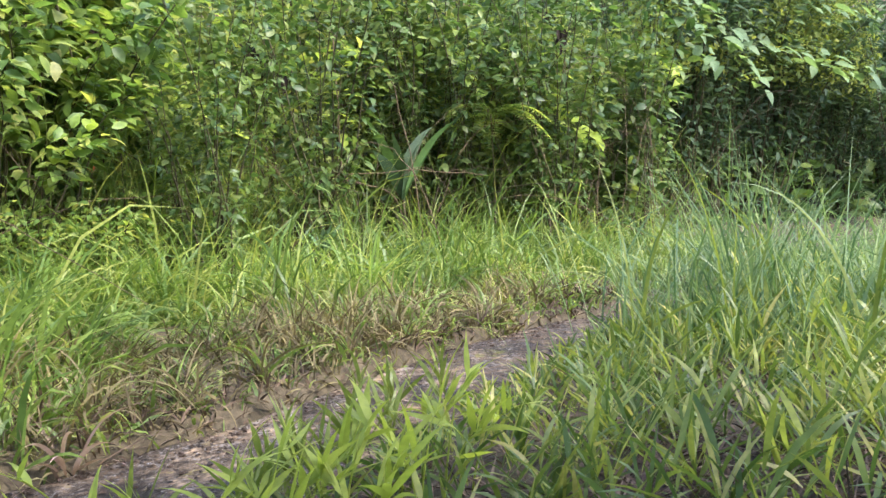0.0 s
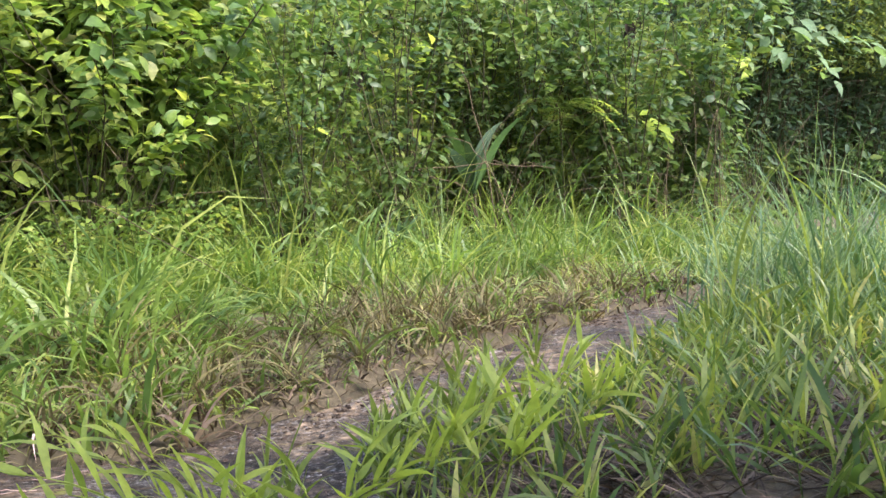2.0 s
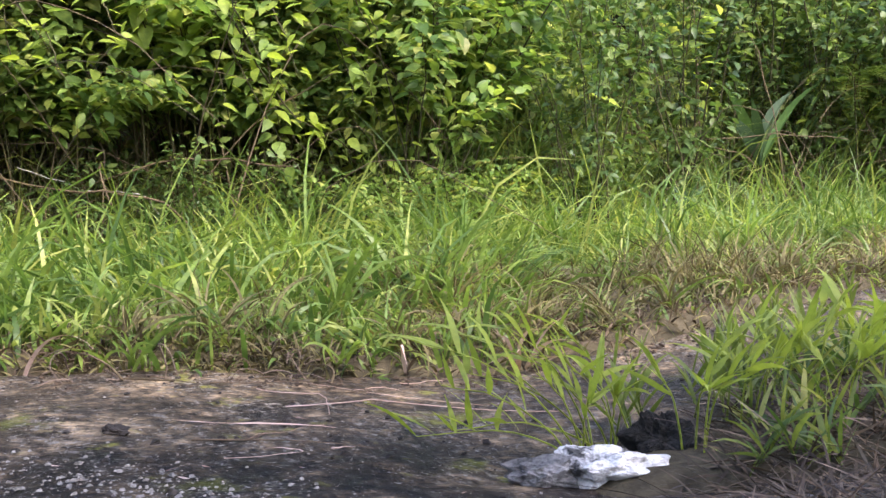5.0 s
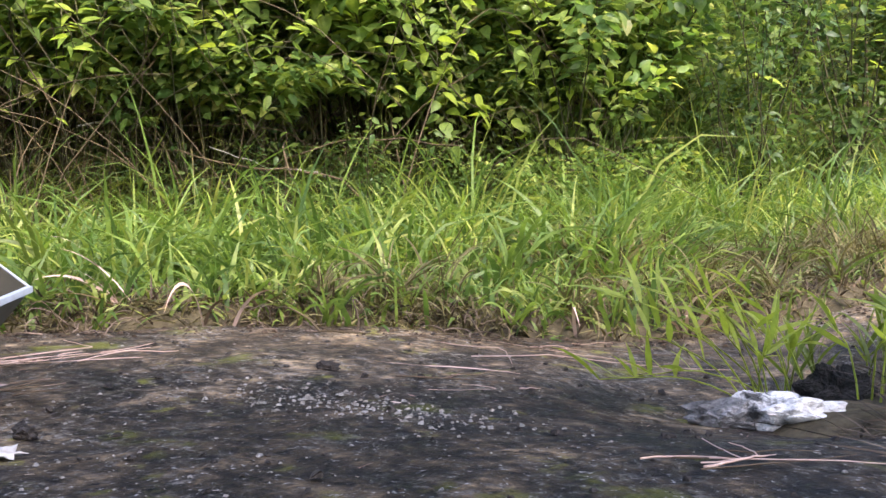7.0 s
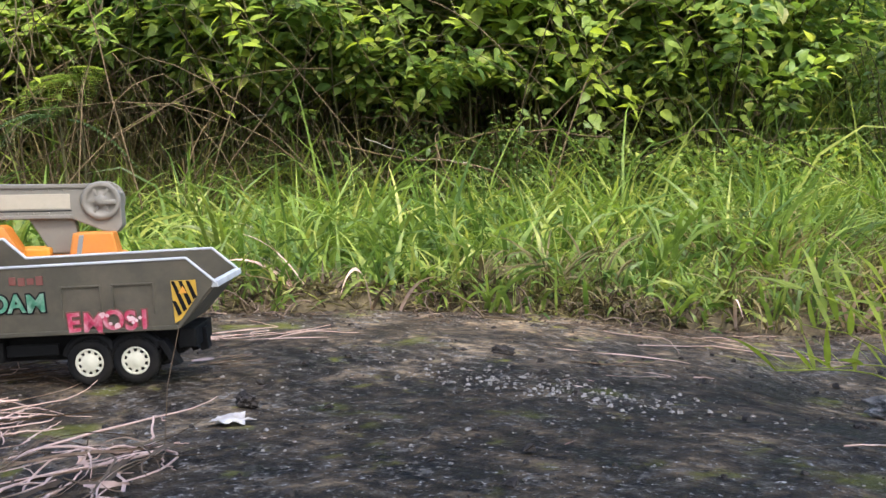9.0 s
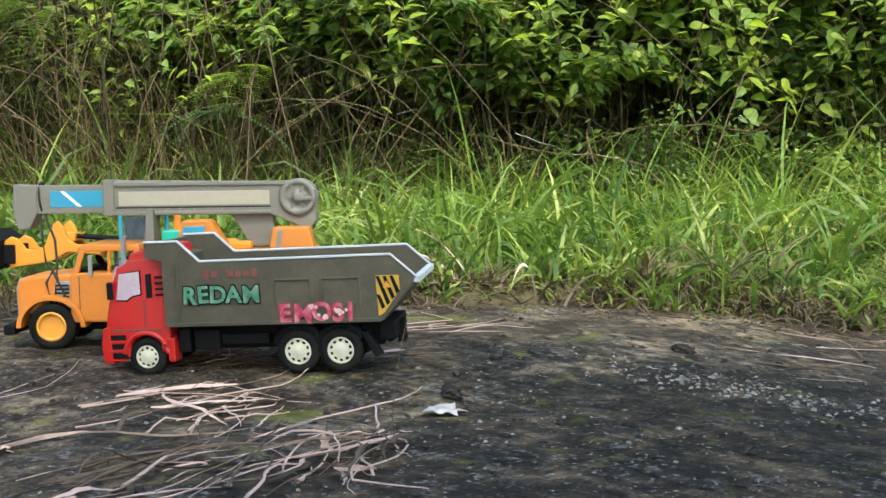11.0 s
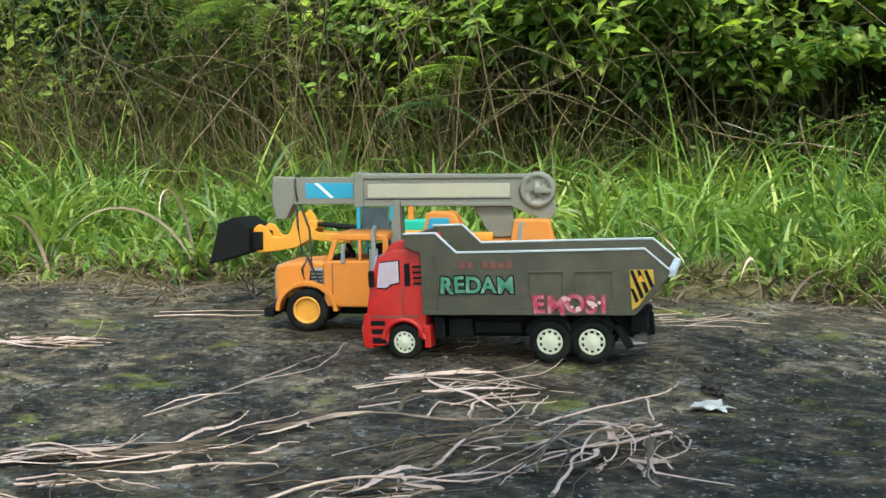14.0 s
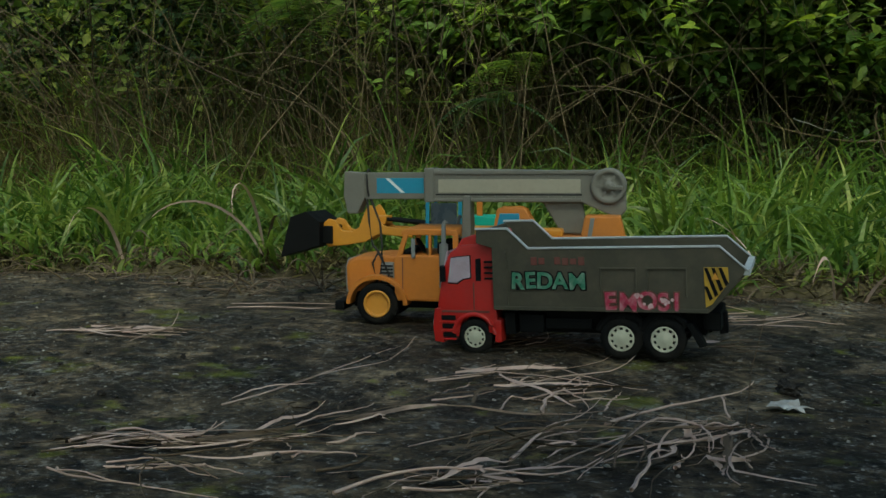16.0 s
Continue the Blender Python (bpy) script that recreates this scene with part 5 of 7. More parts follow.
def loader(m):
    e = thing("toy_wheel_loader", "yellow toy wheel loader with a raised black bucket", "toy loader", m=m)
    body = part("body", slab([(-0.170, 0.060), (-0.170, 0.125), (-0.150, 0.135), (-0.040, 0.135), (-0.030, 0.080), (0.060, 0.080), (0.065, 0.050), (-0.150, 0.045)], -0.045, 0.045, 0.004), M_YELLOW, e, "yellow loader body")
    cab = part("cab_frame", box(-0.040, 0.026, -0.036, 0.036, 0.176, 0.184, 0.003), M_BOOM, e, "pale blue-grey cab roof")
    for x in (-0.036, 0.022):
        for y in (-0.033, 0.033):
            part("post", box(x - 0.003, x + 0.003, y - 0.003, y + 0.003, 0.080, 0.178, 0.0008), M_BLUE, cab, "blue cab post")
    part("window", box(-0.030, 0.016, 0.0315, 0.0335, 0.130, 0.174, 0.0005), M_GLASS, cab, "dark cab window")
    part("console", box(-0.100, -0.045, -0.034, 0.034, 0.134, 0.152, 0.003), M_GREEN, e, "green engine cover")
    part("stack", box(-0.074, -0.064, 0.018, 0.028, 0.150, 0.182, 0.002), M_ORANGE, e)
    for s in (-1, 1):
        arm = part("arm", slab([(0.050, 0.112), (0.112, 0.118), (0.136, 0.104), (0.170, 0.098), (0.205, 0.094), (0.216, 0.104), (0.216, 0.136), (0.204, 0.145), (0.192, 0.141), (0.180, 0.124), (0.160, 0.122), (0.148, 0.130), (0.141, 0.148), (0.134, 0.164), (0.126, 0.170), (0.117, 0.158), (0.110, 0.140), (0.098, 0.131), (0.046, 0.128)], min(s * 0.022, s * 0.032), max(s * 0.022, s * 0.032), 0.002), M_YELLOW, e, "yellow lifting arm")
        tube("ram", [(0.020, s * 0.016, 0.136), (0.118, s * 0.016, 0.146)], 0.004, 0.003, M_BLACK, arm, 8, "black ram")
    part("arm_link", box(0.100, 0.128, -0.024, 0.024, 0.136, 0.150, 0.002), M_YELLOW, e)
    # bucket: curved back, two cheeks, floor with an edge
    pts = [(0.214, 0.098), (0.213, 0.140), (0.240, 0.158), (0.240, 0.155), (0.217, 0.138), (0.218, 0.101), (0.286, 0.079), (0.287, 0.076)]
    bucket = part("bucket", slab(pts, -0.054, 0.054, 0.0006), M_BLACK, e, "black open bucket")
    for s in (-1, 1):
        part("cheek", slab([(0.214, 0.098), (0.213, 0.140), (0.240, 0.158), (0.268, 0.148), (0.287, 0.077)], min(s * 0.052, s * 0.0555), max(s * 0.052, s * 0.0555), 0.0006), M_BLACK, bucket)
    part("mount", box(0.196, 0.215, -0.036, 0.036, 0.100, 0.132, 0.002), M_BLACK, bucket)
    for s in (-1, 1):
        for xc in (0.045, -0.115):
            wheel("wheel", e, xc, s * 0.056, 0.042, 0.034, M_YELLOW, "yellow wheel rim", s, 0, 0.6)
    return e


def standing(x, y, heading, dz=0.0, pitch=0.0, lean=0.0):
    return pose(x, y, float(road_z(np.array(x), np.array(y))) + 0.002 + dz, lean, pitch, heading)


CRANE = crane_truck(standing(-1.478, 0.250, 223.8, lean=-1.5))
TRUCK = dump_truck(standing(-1.230, 0.215, 214.8, pitch=1.7, lean=-2.2))
LOADER = loader(standing(-1.731, 0.358, 223.0))


# ---- stones, straw and litter on the track ----
def road_h(x, y):
    return float(road_z(np.array(float(x)), np.array(float(y))))


def stone(name, x, y, sx, sy, sz, seed, material, label, category="stone", turn=0.0, sink=0.25, rough=0.06, detail=4):
    """A broken stone: a ball cut by random planes into facets, then roughened."""
    r = random.Random(seed)
    cuts = []
    for i in range(16):
        n = Vector((r.gauss(0, 1), r.gauss(0, 1), r.gauss(0, 0.8))).normalized()
        cuts.append((n, r.uniform(0.5, 0.85)))
    bm = bmesh.new()
    bmesh.ops.create_icosphere(bm, subdivisions=detail, radius=1.0)
    for v in bm.verts:
        for n, d in cuts:
            v.co -= n * max(0.0, v.co.dot(n) - d)
        v.co += v.co.normalized() * rough * noise.fractal(v.co * 2.5 + Vector((seed, 0, 0)), 0.8, 2.1, 5)
        v.co = Vector((v.co.x * sx, v.co.y * sy, max(v.co.z, -0.6) * sz))
    ob = part(name, bm, material)
    ob.matrix_world = pose(x, y, road_h(x, y) + sz * (1 - sink) * 0.6, 0, 0, turn)
    return tagged(ob, label, category)


stone("white_stone", -0.338, 0.81, 0.066, 0.044, 0.038, 31, M_ROCKW, "jagged white limestone lying on the track", turn=22, rough=0.22, detail=5)
stone("grey_stone", -0.404, 0.787, 0.058, 0.030, 0.024, 37, M_ROCKG, "low grey slab of broken limestone against a white one", turn=8, rough=0.2, detail=5)
stone("black_stone", -0.285, 0.92, 0.046, 0.04, 0.056, 84, M_ROCKD, "dark jagged stone beside the verge grass", turn=10, rough=0.28, detail=5)
stone("dirt_clod", -0.934, 0.237, 0.017, 0.013, 0.012, 5.5, M_CLOD, "dark crumb of earth on the concrete", "clod", rough=0.3)
stone("dirt_clod", -0.905, 0.70, 0.020, 0.014, 0.008, 6.5, M_CLOD, "dark crumb of earth on the concrete", "clod", rough=0.3)
for i, (x, y, r) in enumerate(((-1.003, 0.204, 0.006), (-0.945, 0.295, 0.005), (-0.712, 0.479, 0.007), (-1.062, 0.325, 0.008), (-0.76, 0.30, 0.006), (-1.13, -0.05, 0.005), (-1.18, -0.32, 0.009), (-0.96, 0.02, 0.004), (-1.31, 0.62, 0.006), (-0.68, 0.26, 0.007), (-1.2, -0.17, 0.004), (-1.07, 0.5, 0.005), (-0.62, 0.62, 0.006))):
    r *= 0.65
    stone("pebble", x, y, r, r * 0.8, r * 0.6, 20 + i, M_GRIT, "small pale pebble on the concrete track", "pebble", detail=2)


def gravel(name, seed, n, area, size, material, label):
    """Loose crumbs, joined: small squashed eight-sided chips."""
    r = np.random.default_rng(seed)
    x, y = area(r, n)
    unit = np.array([(1, 0, 0), (0, 1, 0), (-1, 0, 0), (0, -1, 0), (0.4, 0.4, 0.8), (-0.5, 0.3, 0.7), (-0.3, -0.5, 0.8), (0.4, -0.4, 0.6)])
    face = np.array([(0, 1, 5, 4), (1, 2, 6, 5), (2, 3, 7, 6), (3, 0, 4, 7), (4, 5, 6, 7)])
    a, s = r.uniform(0, 6.283, len(x)), size[0] + (size[1] - size[0]) * r.random(len(x)) ** 3
    v = unit[None] * r.uniform(0.6, 1.3, (len(x), 8, 3)) * s[:, None, None]
    ca, sa = np.cos(a)[:, None], np.sin(a)[:, None]
    z = road_z(x, y) + 0.001
    out = np.stack([v[..., 0] * ca - v[..., 1] * sa + x[:, None], v[..., 0] * sa + v[..., 1] * ca + y[:, None], v[..., 2] * 0.8 + z[:, None]], -1)
    f = (np.arange(len(x)) * 8)[:, None, None] + face[None]
    return tagged(quads(name, out, f, material, smooth=False), label, "gravel", kind="stuff")


def on_track(r, n):
    x, y = r.uniform(-2.9, 0.4, n), r.uniform(-0.6, 2.6, n)
    k = (y < edge_y(x)) & (verge(x, y) < 0.3) & (lumps(x, y, 6, 31) + 0.3 * r.normal(size=n) > -0.15)
    return x[k], y[k]


def by_edge(r, n):
    x = r.uniform(-3.2, 0.8, n)
    y = edge_y(x) - np.abs(r.normal(0, 0.09, n))
    return x, y


def crushed_patch(r, n):
    return -0.74 + r.normal(0, 0.10, n), 0.50 + r.normal(0, 0.045, n)


gravel("crushed_stone", 44, 560, crushed_patch, (0.0004, 0.0042), M_GRIT, "patch of crushed white stone on the track")
gravel("pale_grit", 41, 7000, on_track, (0.0006, 0.0034), M_GRIT, "pale grit scattered over the concrete")
gravel("dark_grit", 42, 5200, on_track, (0.0012, 0.008), M_CLOD, "dark crumbs of soil over the concrete")
gravel("edge_litter", 43, 2600, by_edge, (0.001, 0.007), M_LITTER, "crumbled earth along the track's edge")


field("straw_bits", 45, 2600, lambda r, n: (*on_track(r, n), 1.0), (0.006, 0.046), (0.001, 0.0032), (1.5, 0.06), (0.0, 0.12), M_STRAW, "short broken straw bits over the concrete")


def ribbon(path, w, r):
    """A flat dry leaf along a path, a little twisted and curled at its edges."""
    tan = np.gradient(path, axis=0)
    tan /= np.linalg.norm(tan, axis=1, keepdims=True)
    side = np.cross(tan, np.array([0, 0, 1.0]))
    side /= np.linalg.norm(side, axis=1, keepdims=True) + 1e-9
    tw = r.uniform(-0.5, 0.5) + np.cumsum(r.normal(0, 0.15, len(path)))
    side = side * np.cos(tw)[:, None] + np.array([0, 0, 1.0]) * np.sin(tw)[:, None]
    prof = np.interp(np.linspace(0, 1, len(path)), [0, 0.15, 0.7, 1], [0.5, 1, 0.8, 0.15])[:, None] * w / 2
    up = np.array([0, 0, 1.0]) * w * 0.18
    v = np.stack([path - side * prof + up, path, path + side * prof + up], 1).reshape(-1, 3)
    i = np.arange(len(path) - 1)[:, None] * 3
    f = np.concatenate([np.concatenate([i + k, i + k + 1, i + k + 4, i + k + 3], 1) for k in (0, 1)])
    return v, f


def straw_heap(seed, x0, y0, x1, y1, n, near, far, label, lift=0.012, flat=0.5, thick=1.0):
    """A bundle that leaves one place together and frays towards the other; each stalk a part."""
    r = np.random.default_rng(seed)
    e = thing("straw_heap", label, "dry straw", "straw on the track")
    whole = math.hypot(x1 - x0, y1 - y0)
    for i in range(n):
        a = np.array([x0, y0]) + r.normal(0, near, 2)
        b = np.array([x1, y1]) + r.normal(0, far, 2)
        cut = r.uniform(0.25, 1.15) if r.random() < 0.6 else r.uniform(0.8, 1.1)
        off = r.uniform(0, 1.0 - cut) if cut < 1 else 0.0
        a, b = a + (b - a) * off, a + (b - a) * (off + cut)
        turn = r.normal(0, 0.2)
        mid, d = (a + b) / 2, b - a
        d = np.array([d[0] * math.cos(turn) - d[1] * math.sin(turn), d[0] * math.sin(turn) + d[1] * math.cos(turn)])
        if near > 0.01:
            a = mid - d / 2
        side = np.array([-d[1], d[0]])
        s = np.linspace(0, 1, 13)
        bow = r.normal(0, 0.06) * np.sin(math.pi * s)
        bow = bow + r.normal(0, 0.045) * np.sin(2 * math.pi * s)
        if whole > 0.1 and r.random() < 0.3:          # a sharp fold, the end bent back
            k = r.uniform(0.35, 0.85)
            bow = bow + np.clip(s - k, 0, 1) * r.choice([-1, 1]) * r.uniform(0.3, 1.6)
            s2 = np.where(s > k, k + (s - k) * r.uniform(-0.7, 0.6), s)
        else:
            s2 = s
        p = a + d * s2[:, None] + side * bow[:, None] + r.normal(0, 0.0012, (13, 2))
        h = lift * r.random() ** 2 * (0.25 + np.sin(math.pi * s) ** 2 * r.uniform(0.2, 1.0))
        if r.random() < 0.18:
            h = h + 0.02 * np.clip((s - 0.7) / 0.3, 0, 1) ** 2 * min(1.0, whole * 5)
        path = np.stack([p[:, 0], p[:, 1], road_z(p[:, 0], p[:, 1]) + 0.004 + h], -1)
        if r.random() < flat:
            v, f = ribbon(path, (0.0017 + 0.0050 * r.random() ** 2.5) * thick, r)
        else:
            v, f = tube_arrays(path, r.uniform(0.0007, 0.0017) * thick, 0.0004, 5)
        quads("straw", v, f, M_STALK if r.random() < 0.36 else M_STRAW, e)
    return e


KNOT = (-0.858, 0.072)
straw_heap(51, *KNOT, -0.80, -0.16, 13, 0.006, 0.045, "pale bundle of bent dry straw fraying from a knot", 0.03, 0.6)
straw_heap(52, *KNOT, -0.80, -0.05, 6, 0.006, 0.05, "looped pale stalks bent out of the straw knot", 0.045, 0.7)
straw_heap(53, *KNOT, -0.92, 0.03, 6, 0.008, 0.05, "short dry stalks round the straw knot", 0.02, 0.3)
straw_heap(65, *KNOT, -0.70, -0.03, 2, 0.004, 0.02, "single straight stalks from the straw knot", 0.004, 0.2)
straw_heap(54, -0.94, -0.19, -0.93, -0.03, 16, 0.022, 0.028, "heap of thick pale stalks on the concrete", 0.022, 0.6, 1.15)
straw_heap(73, -0.80, -0.12, -0.90, 0.04, 12, 0.03, 0.02, "thick pale bent straw across the heap", 0.03, 0.7, 1.3)
straw_heap(55, -0.90, -0.27, -0.84, -0.17, 16, 0.022, 0.03, "loose heap of dry grass leaves on the concrete", 0.02, 0.65, 1.1)
straw_heap(56, -1.10, -0.04, -1.08, 0.10, 34, 0.055, 0.055, "scattered dry straw beside the toy trucks", 0.01, 0.45)
straw_heap(66, -1.20, 0.02, -1.16, 0.12, 14, 0.04, 0.05, "dry straw under the toy truck's wheels", 0.005, 0.4, 0.8)
straw_heap(74, -1.12, -0.36, -1.06, -0.22, 16, 0.02, 0.03, "reddish dry straw frayed from a flat bundle", 0.01, 0.6, 1.1)
straw_heap(57, -1.165, -0.42, -1.13, -0.33, 26, 0.018, 0.02, "flat bundle of reddish dry straw", 0.01, 0.7, 1.1)
straw_heap(58, -1.74, -0.29, -1.64, -0.14, 24, 0.022, 0.03, "thin strip of dry straw on the concrete", 0.008, 0.6, 1.2)
straw_heap(59, -1.256, -0.256, -1.39, 0.014, 3, 0.008, 0.02, "long curved dry stalk on the concrete", 0.004, 0.5)
straw_heap(60, -1.11, -0.24, -1.163, -0.09, 6, 0.03, 0.03, "few folded dry leaves on the concrete", 0.008, 0.7)
straw_heap(67, -1.18, -0.235, -1.19, -0.20, 4, 0.01, 0.014, "small folded loop of dry leaf", 0.008, 0.7)
straw_heap(61, -1.08, -0.43, -0.98, -0.37, 9, 0.02, 0.03, "curved brown stalks on the concrete", 0.014, 0.3)
straw_heap(62, -1.04, -0.32, -0.995, -0.20, 6, 0.035, 0.045, "few loose dry stalks on the concrete", 0.006, 0.35)
straw_heap(63, -1.28, 0.46, -1.23, 0.70, 14, 0.035, 0.05, "thin dry stalks lying by the track's edge", 0.008, 0.35)
straw_heap(64, -1.15, 0.35, -1.09, 0.42, 5, 0.02, 0.03, "few thin dry stalks behind the toy truck", 0.004, 0.4)
straw_heap(68, -1.31, 0.14, -1.25, 0.28, 12, 0.03, 0.03, "dry straw beneath the toy truck", 0.004, 0.3, 0.7)
straw_heap(69, -0.36, 0.36, -0.25, 0.45, 8, 0.03, 0.03, "reddish dry stalks near the white stone", 0.006, 0.15)
straw_heap(70, -0.72, 0.70, -0.66, 0.85, 7, 0.06, 0.06, "few loose dry stalks in the dip", 0.004, 0.3, 0.8)
straw_heap(71, -0.85, 1.1, -0.7, 1.3, 12, 0.1, 0.1, "broken dry stalks on the pale part of the track", 0.004, 0.3, 0.8)
straw_heap(72, -1.84, 0.02, -1.72, 0.18, 5, 0.02, 0.04, "long dry stalks lying before the toy trucks", 0.005, 0.3)


def root_tangle(seed, x, y, n, reach, label):
    """Washed-out dry roots: crooked, forking, lying against each other at the road's edge."""
    r = np.random.default_rng(seed)
    e = thing("root_tangle", label, "dry roots", "dry roots at the track's edge")
    for i in range(n):
        s = np.linspace(0, 1, 10)
        a0 = r.uniform(0, 6.283)
        ang = a0 + np.cumsum(r.normal(0, 0.42, 10))
        ln = r.uniform(0.5, 1.4) * reach
        px = x + r.normal(0, reach * 0.5) + np.cumsum(np.cos(ang)) * ln / 10
        py = y + r.normal(0, reach * 0.28) + np.cumsum(np.sin(ang)) * ln / 10
        top = r.uniform(0.0, 0.075) * r.random()
        pz = on_land(px, py) + 0.003 + top * np.sin(math.pi * np.clip(s * r.uniform(0.6, 1.1), 0, 1))
        v, f = tube_arrays(np.stack([px, py, pz], -1), r.uniform(0.0009, 0.0024), 0.0006, 5)
        quads("root", v, f, M_ROOT if i % 3 else M_TWIG, e)
    return e


for i, (x, y, n, reach) in enumerate(((-2.05, 0.12, 24, 0.10), (-1.92, 0.26, 26, 0.10), (-1.78, 0.42, 24, 0.10), (-2.25, 0.06, 14, 0.09), (-2.5, 0.0, 16, 0.12), (-1.5, 0.80, 14, 0.09), (-1.2, 1.04, 14, 0.10), (-0.95, 1.24, 14, 0.10), (-2.75, -0.2, 14, 0.14))):
    root_tangle(560 + i, x, y, n, reach, "crooked dry roots at the edge of the track")


def dry_blade(seed, x, y, way, length, width, lean, curl):
    """One long withered leaf arching down to the track."""
    r = np.random.default_rng(seed)
    v, f = blade_arrays(r, np.zeros((1, 3)), np.array([length]), np.array([width]), np.array([way]), np.array([lean]), np.array([curl]), 12, (0.8, 1.0, 0.9, 0.7, 0.4, 0.04))
    e = thing("withered_grass", "long withered pale grass leaf bent over the edge", "dead grass", "withered leaves at the track's edge")
    quads("blade", v, f, M_STRAW, e)
    v, f = blade_arrays(r, np.zeros((1, 3)), np.array([length * 0.6]), np.array([width * 0.8]), np.array([way + 0.7]), np.array([lean]), np.array([curl]), 10, (0.8, 1.0, 0.9, 0.7, 0.4, 0.04))
    quads("blade", v, f, M_STALK, e)
    e.matrix_world = pose(x, y, float(on_land(np.array(x), np.array(y))) - 0.004)


for i, (x, y, way, ln, w, le, cu) in enumerate(((-1.36, 0.98, -1.1, 0.24, 0.010, 0.5, 2.3), (-1.33, 1.02, -0.2, 0.2, 0.008, 0.5, 2.0), (-1.62, 0.80, -2.5, 0.24, 0.009, 0.5, 2.2), (-2.35, 0.30, -0.9, 0.42, 0.010, 0.4, 2.3), (-2.30, 0.28, -2.0, 0.34, 0.009, 0.4, 2.2), (-2.0, 0.54, -0.7, 0.2, 0.007, 0.6, 2.1), (-0.8, 1.4, -1.4, 0.2, 0.007, 0.6, 2.0), (-2.62, 0.06, -0.8, 0.36, 0.009, 0.5, 2.2))):
    dry_blade(580 + i, x, y, way, ln, w, le, cu)
tube("standing_stalk", [(-0.858, 0.072, 0.0), (-0.857, 0.076, 0.05), (-0.849, 0.084, 0.10)], 0.0005, 0.0003, M_STALK)
tagged(bpy.data.objects["standing_stalk"], "thin dry stalk sticking up from the straw", "dry stalk")


def pale_leaf():
    """A bleached lobed leaf lying flat: five pointed lobes, buckled, with thickness."""
    r = np.random.default_rng(77)
    bm = bmesh.new()
    lobes = ((0, 0.027), (25, 0.016), (58, 0.024), (90, 0.014), (130, 0.021), (165, 0.015), (200, 0.018), (235, 0.013), (262, 0.020), (300, 0.015), (325, 0.023), (345, 0.017))
    rim = [bm.verts.new((d * math.cos(radians(a)), d * math.sin(radians(a)), abs(r.normal(0.0, 0.0018)))) for a, d in lobes]
    c = bm.verts.new((0, 0, 0.003))
    for i in range(len(rim)):
        bm.faces.new((c, rim[i], rim[(i + 1) % len(rim)]))
    bmesh.ops.subdivide_edges(bm, edges=bm.edges, cuts=2, use_grid_fill=True)
    for v in bm.verts:
        v.co.z += 0.003 * noise.noise(v.co * 110)
    bmesh.ops.solidify(bm, geom=bm.faces[:], thickness=0.0006)
    ob = part("fallen_leaf", bm, M_PAPER)
    ob.matrix_world = pose(-0.89, 0.172, road_h(-0.89, 0.172) + 0.004, 0, 0, 35)
    return tagged(ob, "bleached pale lobed leaf lying on the concrete", "leaf")


pale_leaf()


# ---- single plants in the scrub ----
def arching(name, x, y, n, length, width, lean, curl, seed, material, label, category="grass tuft", face=None):
    """A tuft of long arching blades, each a part."""
    r = np.random.default_rng(seed)
    e = thing(name, label, category, "grass tufts beside the track")
    for i in range(n):
        az = r.uniform(0, 6.283) if face is None else face + r.normal(0, 0.5)
        v, f = blade_arrays(r, np.array([[r.normal(0, 0.012), r.normal(0, 0.012), 0]]), np.array([r.uniform(*length)]), np.array([r.uniform(*width)]), np.array([az]), np.array([abs(r.normal(*lean))]), np.array([r.uniform(*curl)]), 9)
        quads("blade", v, f, material, e)
    e.matrix_world = stand(x, y)
    return e


_r = random.Random(23)
for i in range(44):
    x = -3.3 + 2.5 * (i + _r.random()) / 44
    y = float(edge_y(x)) + _r.uniform(0.12, 0.95) * (float(bush_y(x)) - float(edge_y(x)))
    arching("grass_tuft", x, y, 11, (0.17, 0.36), (0.006, 0.013), (0.25, 0.18), (0.9, 2.5), 300 + i, M_BROAD if i % 3 == 0 else M_LUSH, "tall arching bright green grass tuft")
for i, (x, y) in enumerate(((0.34, 1.8), (0.56, 1.85), (0.75, 2.1), (0.95, 2.6), (0.7, 1.6))):
    arching("tall_stalk", x, y, 3, (0.36, 0.52), (0.005, 0.008), (0.12, 0.1), (0.2, 1.3), 340 + i, M_BROAD, "tall thin grass stalk above the verge")
for i, (x, y, fa, ln) in enumerate(((0.66, 2.35, 2.6, 0.62), (0.70, 2.4, 2.2, 0.58), (0.52, 2.75, 0.4, 0.36), (0.54, 1.8, 0.0, 0.52), (0.72, 1.75, 0.4, 0.5), (0.85, 2.0, 2.9, 0.5))):
    arching("tall_stalk", x, y, 2, (0.9 * ln, ln), (0.004, 0.007), (0.16, 0.08), (0.5, 1.7), 380 + i, M_BLUEGRASS, "tall thin arching grass blade beside the track", face=fa)
for i, (x, y, fa) in enumerate(((-1.62, 0.86, -0.8), (-1.5, 0.93, -2.4), (-1.2, 1.12, -0.8), (-2.0, 0.55, -1.0), (-0.62, 1.55, -1.2), (-0.9, 1.33, -0.9), (-2.3, 0.3, -0.8))):
    arching("grass_tuft", x, y, 7, (0.14, 0.24), (0.005, 0.009), (0.8, 0.2), (0.8, 1.6), 360 + i, M_STRAW if i % 3 == 1 else M_GRASS, "grass tuft bent down over the track's edge", face=fa)


